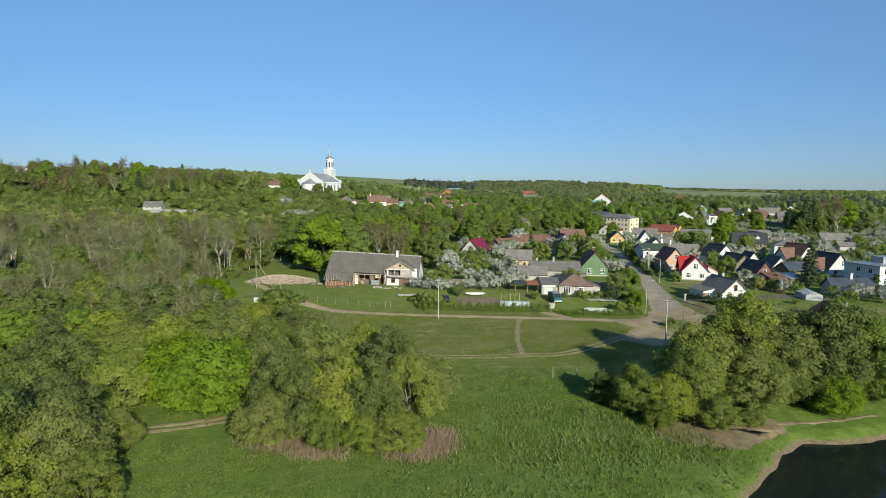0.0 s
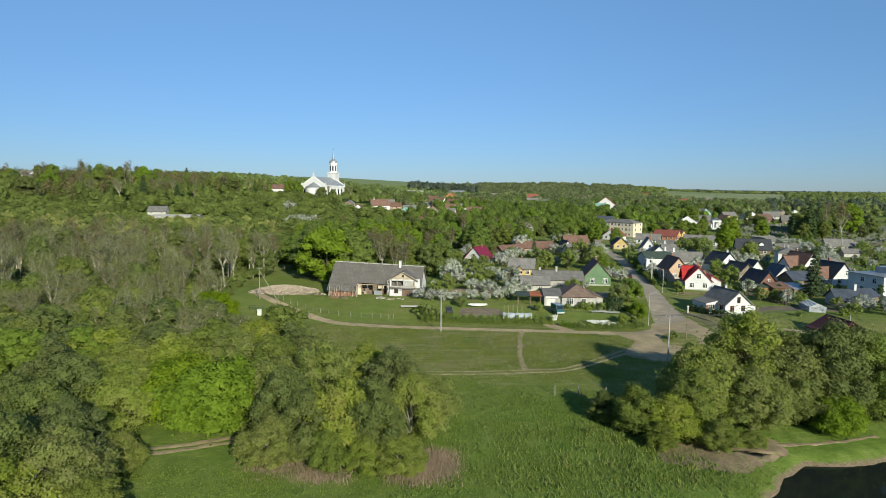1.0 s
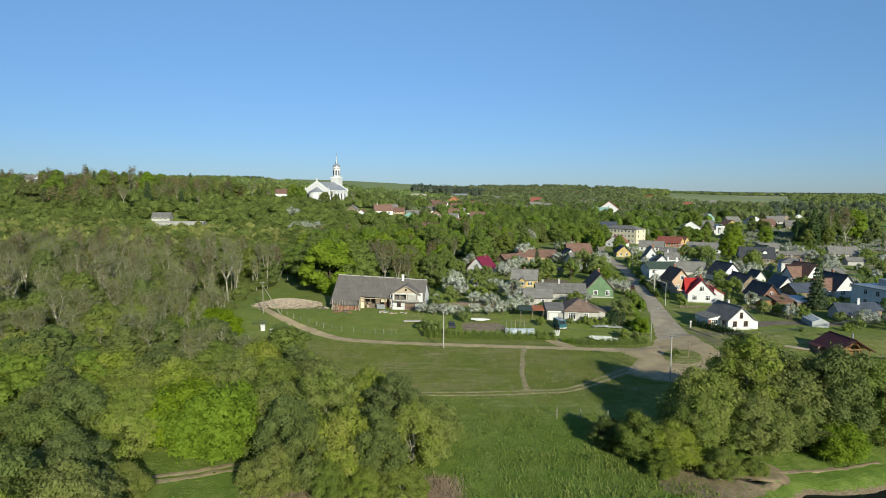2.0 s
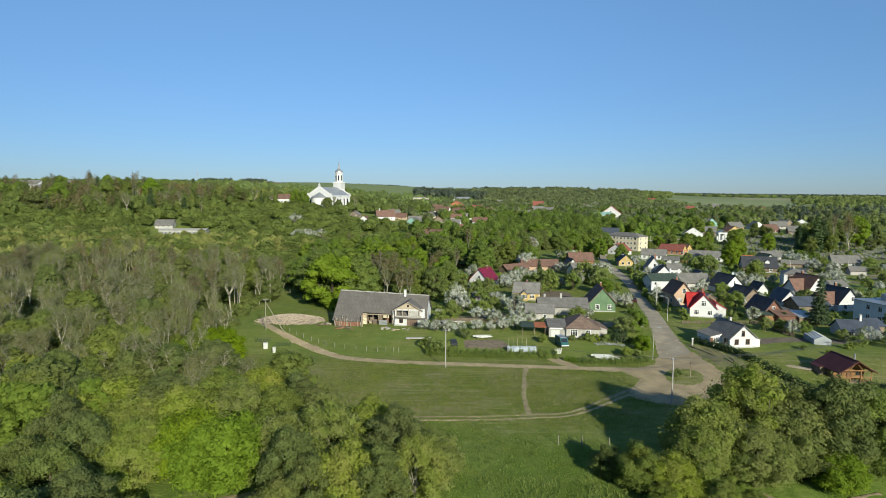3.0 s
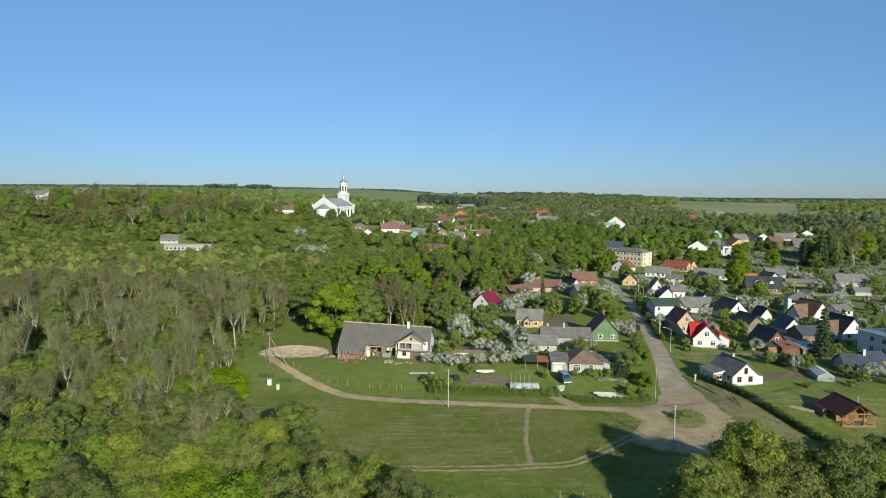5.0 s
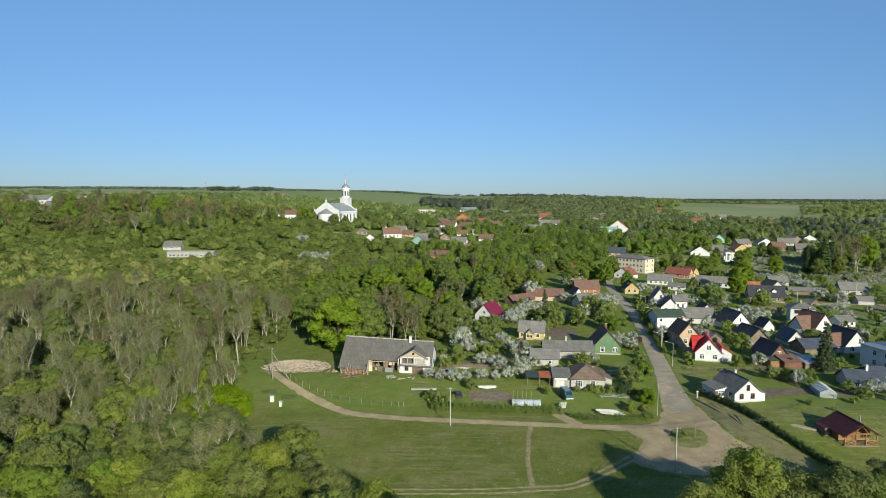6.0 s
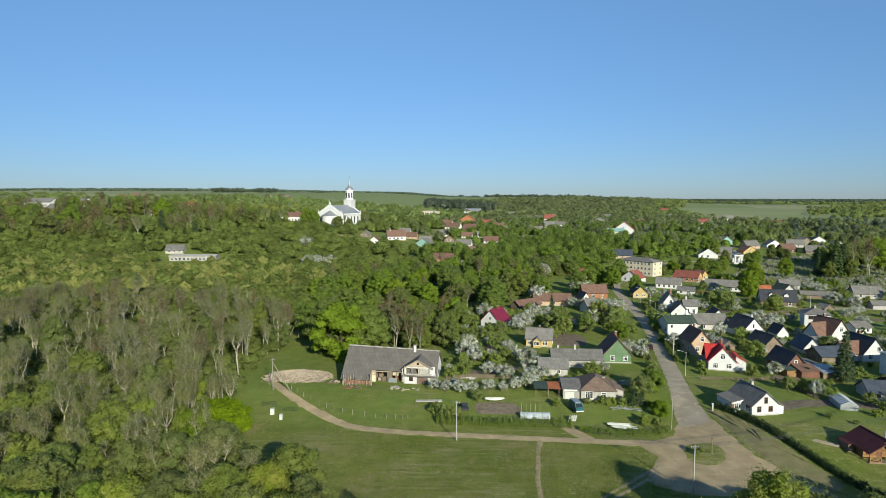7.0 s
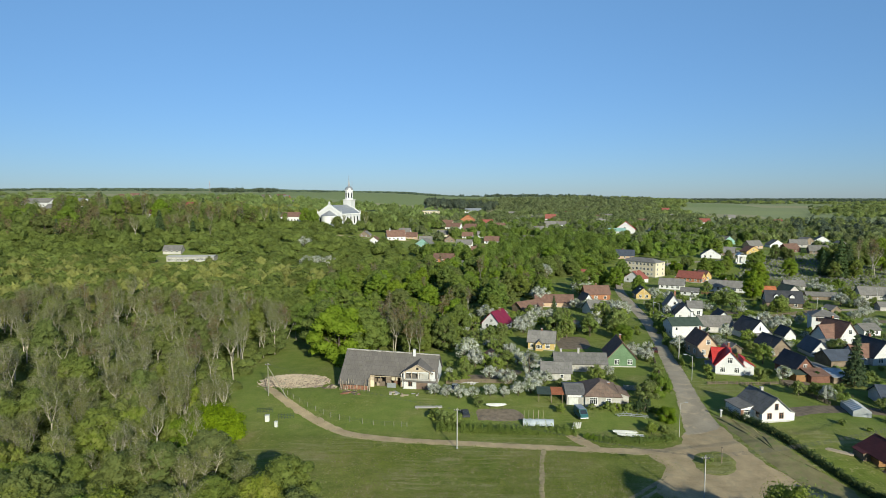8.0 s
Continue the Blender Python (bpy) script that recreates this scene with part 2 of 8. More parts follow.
def meadow():
    """Grass land: lush by the river, drier on the field, ploughed and green strips far off."""
    mat, nt, bsdf = nodes_of("meadow")
    co = nt.nodes.new("ShaderNodeTexCoord").outputs["Object"]
    broad = noise_fac(nt, co, 0.045, 4, 0.38, 0.62)
    mid = noise_fac(nt, co, 0.35, 5, 0.35, 0.65)
    fine = noise_fac(nt, co, 3.0, 4, 0.3, 0.7, 0.7)
    col = mix(nt, broad, (0.15, 0.185, 0.037), (0.21, 0.215, 0.065))
    col = mix(nt, mid, mix(nt, 1.0, col, (0.75, 0.8, 0.7), "MULTIPLY"), col)
    dry = noise_fac(nt, co, 0.09, 6, 0.56, 0.70, 0.65)
    col = mix(nt, dry, col, (0.25, 0.215, 0.105))
    lay = node(nt, "ShaderNodeMapping")
    lay.inputs["Scale"].default_value, lay.inputs["Rotation"].default_value = (0.1, 0.85, 1), (0, 0, radians(7))
    nt.links.new(co, lay.inputs["Vector"])
    streak = node(nt, "ShaderNodeMath")
    streak.operation = "MULTIPLY"
    nt.links.new(noise_fac(nt, lay.outputs[0], 1.0, 5, 0.46, 0.66, 0.7), streak.inputs[0])
    nt.links.new(noise_fac(nt, co, 0.06, 3, 0.4, 0.62), streak.inputs[1])
    col = mix(nt, streak.outputs[0], col, (0.28, 0.262, 0.135))
    speck = noise_fac(nt, co, 0.8, 7, 0.56, 0.64, 0.8)
    col = mix(nt, speck, col, (0.31, 0.285, 0.14))
    col = mix(nt, fine, mix(nt, 1.0, col, (0.74, 0.76, 0.72), "MULTIPLY"), mix(nt, 1.0, col, (1.2, 1.2, 1.15), "MULTIPLY"))
    pz_ = nt.nodes.new("ShaderNodeSeparateXYZ")
    nt.links.new(co, pz_.inputs[0])
    low = node(nt, "ShaderNodeMapRange", From_Min=104, From_Max=84)
    nt.links.new(pz_.outputs[1], low.inputs["Value"])
    col = mix(nt, low.outputs[0], col, mix(nt, noise_fac(nt, co, 0.4, 6, 0.38, 0.62, 0.7), mix(nt, broad, (0.09, 0.145, 0.022), (0.115, 0.165, 0.032)), mix(nt, mid, (0.14, 0.205, 0.034), (0.185, 0.23, 0.056))))
    garden = node(nt, "ShaderNodeMapRange", From_Min=133, From_Max=141)
    nt.links.new(pz_.outputs[1], garden.inputs["Value"])
    keep = node(nt, "ShaderNodeMath")
    keep.operation = "MULTIPLY"
    nt.links.new(garden.outputs[0], keep.inputs[0])
    nt.links.new(noise_fac(nt, co, 0.07, 5, 0.33, 0.55, 0.6), keep.inputs[1])
    col = mix(nt, keep.outputs[0], col, mix(nt, fine, mix(nt, mid, (0.112, 0.158, 0.03), (0.14, 0.185, 0.038)), mix(nt, mid, (0.16, 0.208, 0.042), (0.2, 0.235, 0.06))))
    # bare earth where the river has cut the bank
    wob = node(nt, "ShaderNodeMath", )
    wob.operation = "MULTIPLY_ADD"
    wob.inputs[1].default_value = 0.5
    nt.links.new(noise_fac(nt, co, 0.9, 4, 0.2, 0.8), wob.inputs[0])
    nt.links.new(pz_.outputs[2], wob.inputs[2])
    cut = node(nt, "ShaderNodeMapRange", From_Min=-2.22, From_Max=-2.5)
    nt.links.new(wob.outputs[0], cut.inputs["Value"])
    col = mix(nt, cut.outputs[0], col, mix(nt, fine, (0.13, 0.1, 0.06), (0.27, 0.215, 0.14)))
    vor = node(nt, "ShaderNodeTexVoronoi", Scale=0.0032, Randomness=0.9)
    nt.links.new(co, vor.inputs["Vector"])
    wide = node(nt, "ShaderNodeMapping")
    wide.inputs["Scale"].default_value = (0.5, 1.2, 1)
    nt.links.new(co, wide.inputs["Vector"])
    nt.links.new(wide.outputs[0], vor.inputs["Vector"])
    cr = nt.nodes.new("ShaderNodeValToRGB")
    cr.color_ramp.interpolation = "CONSTANT"
    el = cr.color_ramp.elements
    el[0].position, el[0].color = 0.0, (0.21, 0.242, 0.118, 1)
    el[1].position, el[1].color = 0.35, (0.265, 0.26, 0.145, 1)
    for pos, c in ((0.55, (0.18, 0.22, 0.095, 1)), (0.78, (0.29, 0.235, 0.15, 1)), (0.86, (0.225, 0.258, 0.12, 1))):
        e = el.new(pos)
        e.color = c
    sep = nt.nodes.new("ShaderNodeSeparateColor")
    nt.links.new(vor.outputs["Color"], sep.inputs[0])
    nt.links.new(sep.outputs[0], cr.inputs[0])
    px = nt.nodes.new("ShaderNodeSeparateXYZ")
    nt.links.new(co, px.inputs[0])
    far = node(nt, "ShaderNodeMapRange", From_Min=620, From_Max=760)
    nt.links.new(px.outputs[1], far.inputs["Value"])
    col = mix(nt, far.outputs[0], col, cr.outputs[0])
    nt.links.new(col, bsdf.inputs["Base Color"])
    bsdf.inputs["Roughness"].default_value, bsdf.inputs["Specular IOR Level"].default_value = 0.95, 0.1
    bp = node(nt, "ShaderNodeBump", Strength=0.6, Distance=0.25)
    nt.links.new(fine, bp.inputs["Height"])
    nt.links.new(bp.outputs[0], bsdf.inputs["Normal"])
    return mat


def glass_pane():
    mat, nt, bsdf = nodes_of("window_glass")
    bsdf.inputs["Base Color"].default_value = (0.02, 0.025, 0.03, 1)
    bsdf.inputs["Roughness"].default_value, bsdf.inputs["Specular IOR Level"].default_value = 0.08, 0.6
    return mat


def river_water():
    mat, nt, bsdf = nodes_of("river_water")
    co = nt.nodes.new("ShaderNodeTexCoord").outputs["Object"]
    bsdf.inputs["Base Color"].default_value = (0.012, 0.016, 0.014, 1)
    bsdf.inputs["Roughness"].default_value, bsdf.inputs["Specular IOR Level"].default_value = 0.06, 0.07
    bp = node(nt, "ShaderNodeBump", Strength=0.12, Distance=0.1)
    nt.links.new(noise_fac(nt, co, 0.8, 3, 0.2, 0.8), bp.inputs["Height"])
    nt.links.new(bp.outputs[0], bsdf.inputs["Normal"])
    return mat


M = {
    "meadow": meadow(), "glass": glass_pane(), "water": river_water(),
    "dirt": surface("dirt_road", (0.43, 0.335, 0.195), 0.95, 0.18, 0.25, 4, 0.3, stain=(0.34, 0.28, 0.17)),
    "track": surface("worn_track", (0.36, 0.295, 0.17), 0.95, 0.2, 0.5, 4, 0.3, stain=(0.2, 0.18, 0.085)),
    "asphalt": surface("old_asphalt", (0.33, 0.285, 0.21), 0.9, 0.14, 0.2, 5, 0.2, stain=(0.38, 0.315, 0.215)),
    "bank": surface("river_bank_earth", (0.24, 0.18, 0.115), 0.95, 0.25, 0.8, 6, 0.4, stain=(0.12, 0.15, 0.045)),
    "soil": surface("garden_soil", (0.19, 0.152, 0.108), 0.95, 0.25, 0.8, 6, 0.4),
    "drygrass": surface("dry_verge", (0.2, 0.18, 0.085), 0.95, 0.22, 0.3, 6, 0.3, stain=(0.13, 0.16, 0.048)),
    "lawn": surface("mown_lawn", (0.14, 0.2, 0.042), 0.95, 0.25, 0.25, 6, 0.3),
    "white": surface("white_render", (0.66, 0.67, 0.67), 0.85, 0.06, 0.5, 5, 0.1, stain=(0.56, 0.55, 0.52)),
    "cream": surface("cream_render", (0.62, 0.55, 0.4), 0.85, 0.08, 0.5, 5, 0.1, stain=(0.5, 0.44, 0.33)),
    "silicate": surface("pale_brick", (0.55, 0.53, 0.5), 0.85, 0.08, 0.5, 5, 0.1, planks=(0.5, 0.22, False)),
    "orange": surface("orange_brick", (0.45, 0.2, 0.1), 0.85, 0.15, 0.5, 5, 0.1, planks=(0.5, 0.2, False)),
    "tan": surface("tan_render", (0.52, 0.37, 0.25), 0.85, 0.1, 0.5, 5, 0.1),
    "yellow": surface("yellow_boards", (0.6, 0.44, 0.17), 0.8, 0.1, 0.5, 5, 0.1, planks=(2.4, 0.16, True)),
    "green": surface("green_boards", (0.16, 0.26, 0.14), 0.8, 0.1, 0.5, 5, 0.1, planks=(2.4, 0.16, True)),
    "teal": surface("teal_boards", (0.24, 0.4, 0.35), 0.8, 0.1, 0.5, 5, 0.1),
    "wood": surface("weathered_wood", (0.235, 0.185, 0.135), 0.9, 0.2, 0.7, 6, 0.25, planks=(2.6, 0.18, True)),
    "redwood": surface("red_brown_boards", (0.2, 0.1, 0.07), 0.85, 0.15, 0.7, 6, 0.2, planks=(2.6, 0.18, True)),
    "log": surface("honey_logs", (0.28, 0.155, 0.065), 0.7, 0.15, 0.7, 6, 0.2),
    "barewood": surface("bare_wood", (0.4, 0.335, 0.25), 0.9, 0.15, 0.7, 6, 0.2),
    "firewood": surface("split_firewood", (0.4, 0.325, 0.25), 0.9, 0.3, 1.9, 6, 0.7, stain=(0.2, 0.15, 0.11)),
    "slate": surface("grey_roof_sheets", (0.21, 0.2, 0.185), 0.85, 0.15, 0.4, 4, 0.3, stain=(0.15, 0.15, 0.12), sheets=(1.1, 1.6)),
    "oldslate": surface("old_barn_roof", (0.155, 0.142, 0.128), 0.9, 0.12, 0.3, 4, 0.3, stain=(0.13, 0.12, 0.1), sheets=(1.1, 1.6)),
    "charcoal": surface("charcoal_roof", (0.055, 0.058, 0.066), 0.7, 0.15, 0.4, 4, 0.3, sheets=(1.1, 0.9)),
    "blue": surface("blue_grey_roof", (0.075, 0.09, 0.118), 0.6, 0.15, 0.4, 4, 0.3, sheets=(1.1, 1.6)),
    "redroof": surface("red_roof", (0.48, 0.035, 0.03), 0.55, 0.12, 0.5, 5, 0.2, sheets=(0.9, 0.7)),
    "magenta": surface("crimson_roof", (0.21, 0.018, 0.048), 0.5, 0.12, 0.5, 5, 0.2, sheets=(0.9, 0.7)),
    "brownroof": surface("brown_roof", (0.2, 0.115, 0.085), 0.8, 0.15, 0.5, 5, 0.3, stain=(0.14, 0.1, 0.075), sheets=(1.1, 1.2)),
    "ochreroof": surface("old_brown_roof", (0.2, 0.14, 0.105), 0.85, 0.15, 0.5, 5, 0.3, stain=(0.14, 0.115, 0.09), sheets=(1.1, 1.2)),
    "orangeroof": surface("orange_roof", (0.46, 0.16, 0.07), 0.75, 0.15, 0.5, 5, 0.3, sheets=(0.9, 0.8)),
    "brickred": surface("faded_red_roof", (0.3, 0.1, 0.075), 0.8, 0.15, 0.5, 5, 0.3, sheets=(1.0, 0.9)),
    "darkred": surface("dark_red_roof", (0.10, 0.024, 0.02), 0.6, 0.15, 0.5, 5, 0.3, sheets=(0.8, 0.7)),
    "greenroof": surface("dark_green_roof", (0.06, 0.085, 0.065), 0.7, 0.15, 0.5, 5, 0.3, sheets=(1.1, 1.6)),
    "metal": surface("church_roof_metal", (0.34, 0.36, 0.38), 0.5, 0.08, 0.3, 3, 0.1, metal=0.3, sheets=(0.8, 2.4)),
    "tin": surface("tin_sheet", (0.42, 0.44, 0.46), 0.4, 0.12, 0.5, 4, 0.2, metal=0.5),
    "concrete": surface("concrete", (0.42, 0.41, 0.38), 0.9, 0.12, 0.6, 6, 0.2, stain=(0.3, 0.29, 0.26)),
    "brick": surface("chimney_brick", (0.36, 0.17, 0.11), 0.9, 0.15, 0.8, 6, 0.2, planks=(0.26, 0.09, False)),
    "paint": surface("white_paint", (0.8, 0.8, 0.78), 0.6, 0.04, 0.8, 5, 0.05),
    "brownpaint": surface("brown_paint", (0.2, 0.1, 0.06), 0.7, 0.1, 0.8, 5, 0.05),
    "bark": surface("bark", (0.15, 0.12, 0.09), 0.95, 0.25, 0.8, 5, 0.4),
    "paleback": surface("pale_bark", (0.27, 0.262, 0.195), 0.95, 0.2, 0.8, 5, 0.3),
    "ashbark": surface("ash_bark", (0.4, 0.37, 0.28), 0.95, 0.2, 0.8, 5, 0.3),
    "whitewash": surface("greyed_whitewash", (0.4, 0.39, 0.355), 0.9, 0.16, 0.6, 5, 0.15, stain=(0.28, 0.255, 0.215)),
    "agedpaint": surface("aged_white_paint", (0.56, 0.57, 0.53), 0.6, 0.12, 0.9, 5, 0.1, stain=(0.42, 0.44, 0.38)),
    "stone": surface("grave_stone", (0.155, 0.155, 0.145), 0.8, 0.6, 0.3, 4, 0.2),
    "plastic": surface("greenhouse_film", (0.42, 0.47, 0.5), 0.35, 0.1, 0.8, 5, 0.1),
    "van": surface("teal_paint", (0.04, 0.13, 0.14), 0.4, 0.08, 0.8, 5, 0.05),
    "wire": surface("dark_wire", (0.08, 0.08, 0.08), 0.6, 0.05),
    "rubber": surface("black_rubber", (0.02, 0.02, 0.02), 0.8, 0.1),
    "leaf_bright": foliage("leaf_bright", (0.178, 0.262, 0.036), (0.238, 0.322, 0.052), 0.58),
    "leaf_lime": foliage("leaf_lime", (0.135, 0.21, 0.012), (0.19, 0.272, 0.02), 0.45),
    "leaf_olive": foliage("leaf_olive", (0.163, 0.212, 0.05), (0.21, 0.256, 0.066), 0.54),
    "leaf_fresh": foliage("leaf_fresh", (0.19, 0.255, 0.05), (0.28, 0.345, 0.085), 0.48),
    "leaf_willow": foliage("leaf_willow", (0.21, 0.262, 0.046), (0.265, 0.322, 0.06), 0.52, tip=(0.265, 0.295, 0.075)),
    "leaf_bare": foliage("leaf_bare", (0.225, 0.252, 0.085), (0.285, 0.305, 0.112), 0.5, tip=(0.245, 0.265, 0.085)),
    "leaf_brown": foliage("leaf_brown", (0.18, 0.13, 0.06), (0.28, 0.2, 0.09), 0.3, tip=(0.14, 0.16, 0.04)),
    # far leaves paled and greyed: distance haze put into their base colour
    "leaf_hazed": foliage("leaf_hazed", (0.19, 0.24, 0.085), (0.265, 0.315, 0.12), 0.55),
    # far conifers: aerial haze painted in as a lighter, bluer green
    "needles_hazed": foliage("needles_hazed", (0.105, 0.138, 0.092), (0.145, 0.178, 0.118), 0.45),
    "dry_reed": foliage("dry_reed", (0.3, 0.225, 0.15), (0.42, 0.33, 0.22), 0.3),
    "leaf_fir": foliage("leaf_fir", (0.045, 0.08, 0.03), (0.085, 0.125, 0.045), 0.25),
    "blossom": foliage("blossom", (0.36, 0.37, 0.29), (0.7, 0.7, 0.64), 0.3, tip=(0.16, 0.2, 0.07)),
}

# ---- ground, river and roads ----
def spaced(lo, hi, near_lo, near_hi, step, grow=1.09):
    """Coordinates that lie close together in the middle and spread out to the horizon."""
    mid = list(np.arange(near_lo, near_hi + 0.01, step))
    out, d, p = [], step, near_hi
    while p < hi:
        d *= grow
        p = min(p + d, hi)
        out.append(p)
    back, d, p = [], step, near_lo
    while p > lo:
        d *= grow
        p = max(p - d, lo)
        back.append(p)
    return np.array(back[::-1] + mid + out)


gx, gy = spaced(-4900, 4900, -110, 160, 1.5), spaced(-400, 4950, 40, 250, 1.5)
X, Y = np.meshgrid(gx, gy)
cols, rows_n = len(gx), len(gy)
idx = np.arange(cols * rows_n).reshape(rows_n, cols)
ground_faces = np.stack([idx[:-1, :-1], idx[:-1, 1:], idx[1:, 1:], idx[1:, :-1]], -1).reshape(-1, 4)
ground = new("ground", array_mesh("ground", np.stack([X, Y, gz(X, Y)], -1).reshape(-1, 3), ground_faces, M["meadow"], True))
tagged(ground, "green spring meadow rising to a wooded hill and fields", "ground", kind="structure")

water = part("water", Geo().box(8, 900, -400, 120, WATER_Z - 0.3, WATER_Z), M["water"])
tagged(water, "dark calm river water below a grassy bank", "river", kind="structure")


def smooth_line(points, step=1.0):
    """A curve through plan points, at even steps."""
    p = np.array([points[0], *points, points[-1]], float)
    out = []
    for k in range(1, len(p) - 2):
        n = max(2, int(np.linalg.norm(p[k + 1] - p[k]) / step))
        for t in np.linspace(0, 1, n, endpoint=False):
            out.append(0.5 * (2 * p[k] + (p[k + 1] - p[k - 1]) * t + (2 * p[k - 1] - 5 * p[k] + 4 * p[k + 1] - p[k + 2]) * t * t
                              + (3 * p[k] - p[k - 1] - 3 * p[k + 1] + p[k + 2]) * t ** 3))
    out.append(p[-2])
    return np.array(out)


LANES = []


def lane(name, points, width, material, label, lift=0.05, ragged=0.12, across=6, shift=0.0):
    """A road laid on the land: its edges wander into the grass."""
    line = smooth_line(points)
    ahead = np.gradient(line, axis=0)
    ahead /= np.linalg.norm(ahead, axis=1)[:, None] + 1e-9
    side = np.stack([ahead[:, 1], -ahead[:, 0]], -1)
    line = line + side * shift
    LANES.append((line, width))
    rng = np.random.default_rng(len(LANES))
    verts = []
    wid = np.interp(np.arange(len(line)), np.linspace(0, len(line) - 1, len(np.atleast_1d(width))), np.atleast_1d(width))
    for k in range(across + 1):
        u = k / across - 0.5
        edge = ragged * rng.normal(size=len(line)) if k in (0, across) else 0
        q = line + side * (u * wid + edge)[:, None]
        verts.append(np.column_stack([q, gz(q[:, 0], q[:, 1]) + (lift if 0 < k < across else 0.005)]))
    verts = np.stack(verts, 1)
    n = len(line)
    ids = np.arange(n * (across + 1)).reshape(n, across + 1)
    faces = np.stack([ids[:-1, :-1], ids[:-1, 1:], ids[1:, 1:], ids[1:, :-1]], -1).reshape(-1, 4)
    ob = new(name, array_mesh(name, verts.reshape(-1, 3), faces, material, True))
    return tagged(ob, label, name.split("_")[-1], kind="structure")


def patch(name, points, material, label, category, lift=0.035, kind="structure"):
    """A patch of bare or worn ground inside a plan outline, draped on the land."""
    outline = smooth_line([*points, points[0]], 1.2)[:-1]
    c = outline.mean(0)
    rng = np.random.default_rng(len(points) * 7 + int(abs(c[0])))
    rim = outline + rng.normal(size=outline.shape) * (0.45 if name == "ground_bank" else 0.15)
    rings = []
    for k in range(9):
        q = c + (rim - c) * (1 - k / 8.0)
        rings.append(np.column_stack([q, gz(q[:, 0], q[:, 1]) + (lift if k else 0.0)]))
    v = np.concatenate(rings)
    n = len(rim)
    faces = [(k * n + i, k * n + (i + 1) % n, (k + 1) * n + (i + 1) % n, (k + 1) * n + i) for k in range(8) for i in range(n)]
    ob = new(name, array_mesh(name, v, faces, material, True))
    return tagged(ob, label, category, kind=kind)


lane("road_field", [(-51.5, 163.5), (-49, 160.5), (-41, 151.2), (-32.3, 142.7), (-24.6, 137), (-14.4, 134.3), (-2.2, 133), (9.8, 131.6), (21.5, 130.5), (33, 129.6), (46, 129)],
     [2.4, 2.6, 2.8, 2.6, 2.6, 2.8, 3.4], M["dirt"], "sandy dirt road curving along the field edge")
lane("road_street", [(53.2, 136), (54.8, 145), (56.6, 155), (58.9, 165), (62.6, 183), (65.6, 197), (69.4, 215), (75.4, 248), (80, 285), (86, 330), (96, 365), (118, 405), (150, 440), (185, 452), (215, 478), (245, 540)],
     [9.0, 6.6, 5.4] + [5.0] * 28 + [6.0] * 8, M["asphalt"], "worn grey village street with dusty edges")
lane("road_river", [(50, 131), (55, 124), (59, 115), (64, 105), (72, 92), (88, 80)], [4.5, 6.5, 6, 5.5, 5], M["dirt"], "pale dirt road leading down to the river", 0.06)
for shift in (-0.75, 0.75):
    lane("road_track", [(-16, 98.5), (-9.5, 99.4), (-1.7, 99.7), (6.1, 100.2), (14.1, 101.1), (21.3, 102.4), (29, 108.7), (36.4, 115.4), (44, 122)], [0.5, 0.55, 0.6, 0.7, 1.1],
         M["track"], "worn wheel rut across the grass field", 0.045, 0.1, 4, shift)
lane("path_foot", [(17, 130.2), (15.6, 123), (14.8, 116.9), (13.9, 110), (13.7, 101.5)], 0.95, M["track"], "narrow trodden footpath across the field", 0.045, 0.08)
for shift in (-0.7, 0.7):
    lane("road_meadow", [(-62, 62), (-50, 66), (-38.8, 69.8), (-34.5, 71), (-29.8, 73), (-25, 75.2), (-14, 81), (-8, 88)], 0.95, M["track"], "worn wheel rut through the river meadow", 0.045, 0.12, 4, shift)
lane("road_yard", [(28.5, 130), (26, 133.5), (24, 138)], 3.0, M["dirt"], "short dirt turn-off into a garden", 0.055)
lane("road_back", [(76, 147), (84, 149.5), (92, 150), (101, 148)], 5.0, M["soil"], "bare earth drive beside a white house", 0.05)
lane("road_cross", [(250, 268), (205, 274), (170, 278), (140, 262), (112, 250), (96, 246)], 4.5, M["asphalt"], "narrow grey side lane between gardens", 0.05)
lane("road_hill", [(-110, 560), (-70, 545), (-40, 560), (-25, 600), (-30, 660)], 5, M["dirt"], "pale road by the church hill", 0.08)
JUNCTION = [(36.5, 117), (38.8, 120.5), (39.6, 123.5), (38, 126.2), (38.4, 130.4), (42, 131), (46.6, 133.4), (49, 138.5), (53.4, 140), (58.2, 141), (58.2, 134), (58.9, 123), (60.2, 111), (51, 107.5), (43, 107), (35, 111)]
patch("ground_junction", JUNCTION, M["dirt"], "wide sandy junction of dirt roads", "road", 0.062)
patch("lawn_island", [(45.5, 125.3), (48, 128.8), (52, 130), (54.6, 127.3), (53.7, 122.6), (51, 119.2), (47.3, 118.9), (45.3, 121)], M["meadow"], "grass island in the sandy junction", "grass", 0.12)
patch("verge_dry", [(58.9, 147), (61.3, 145.5), (64, 138), (65.9, 129), (67.8, 120), (69.8, 112), (66, 108.5), (62, 112), (60.2, 123), (59.2, 134)], M["drygrass"], "dry brownish grass between road and hedge", "grass", 0.04)
patch("ground_bank", [(25, 69.5), (29, 66.5), (34, 66.8), (39, 69.5), (44, 72.5), (42, 76), (36, 76), (28, 73)], M["bank"], "bare trampled earth under the willows", "ground", 0.05)
lane("path_shore", [(34, 73), (39, 73.2), (44, 74.2), (50, 74.6), (58, 77)], [0.5, 0.7, 0.5], M["bank"], "trodden path along the river bank", 0.035, 0.25)
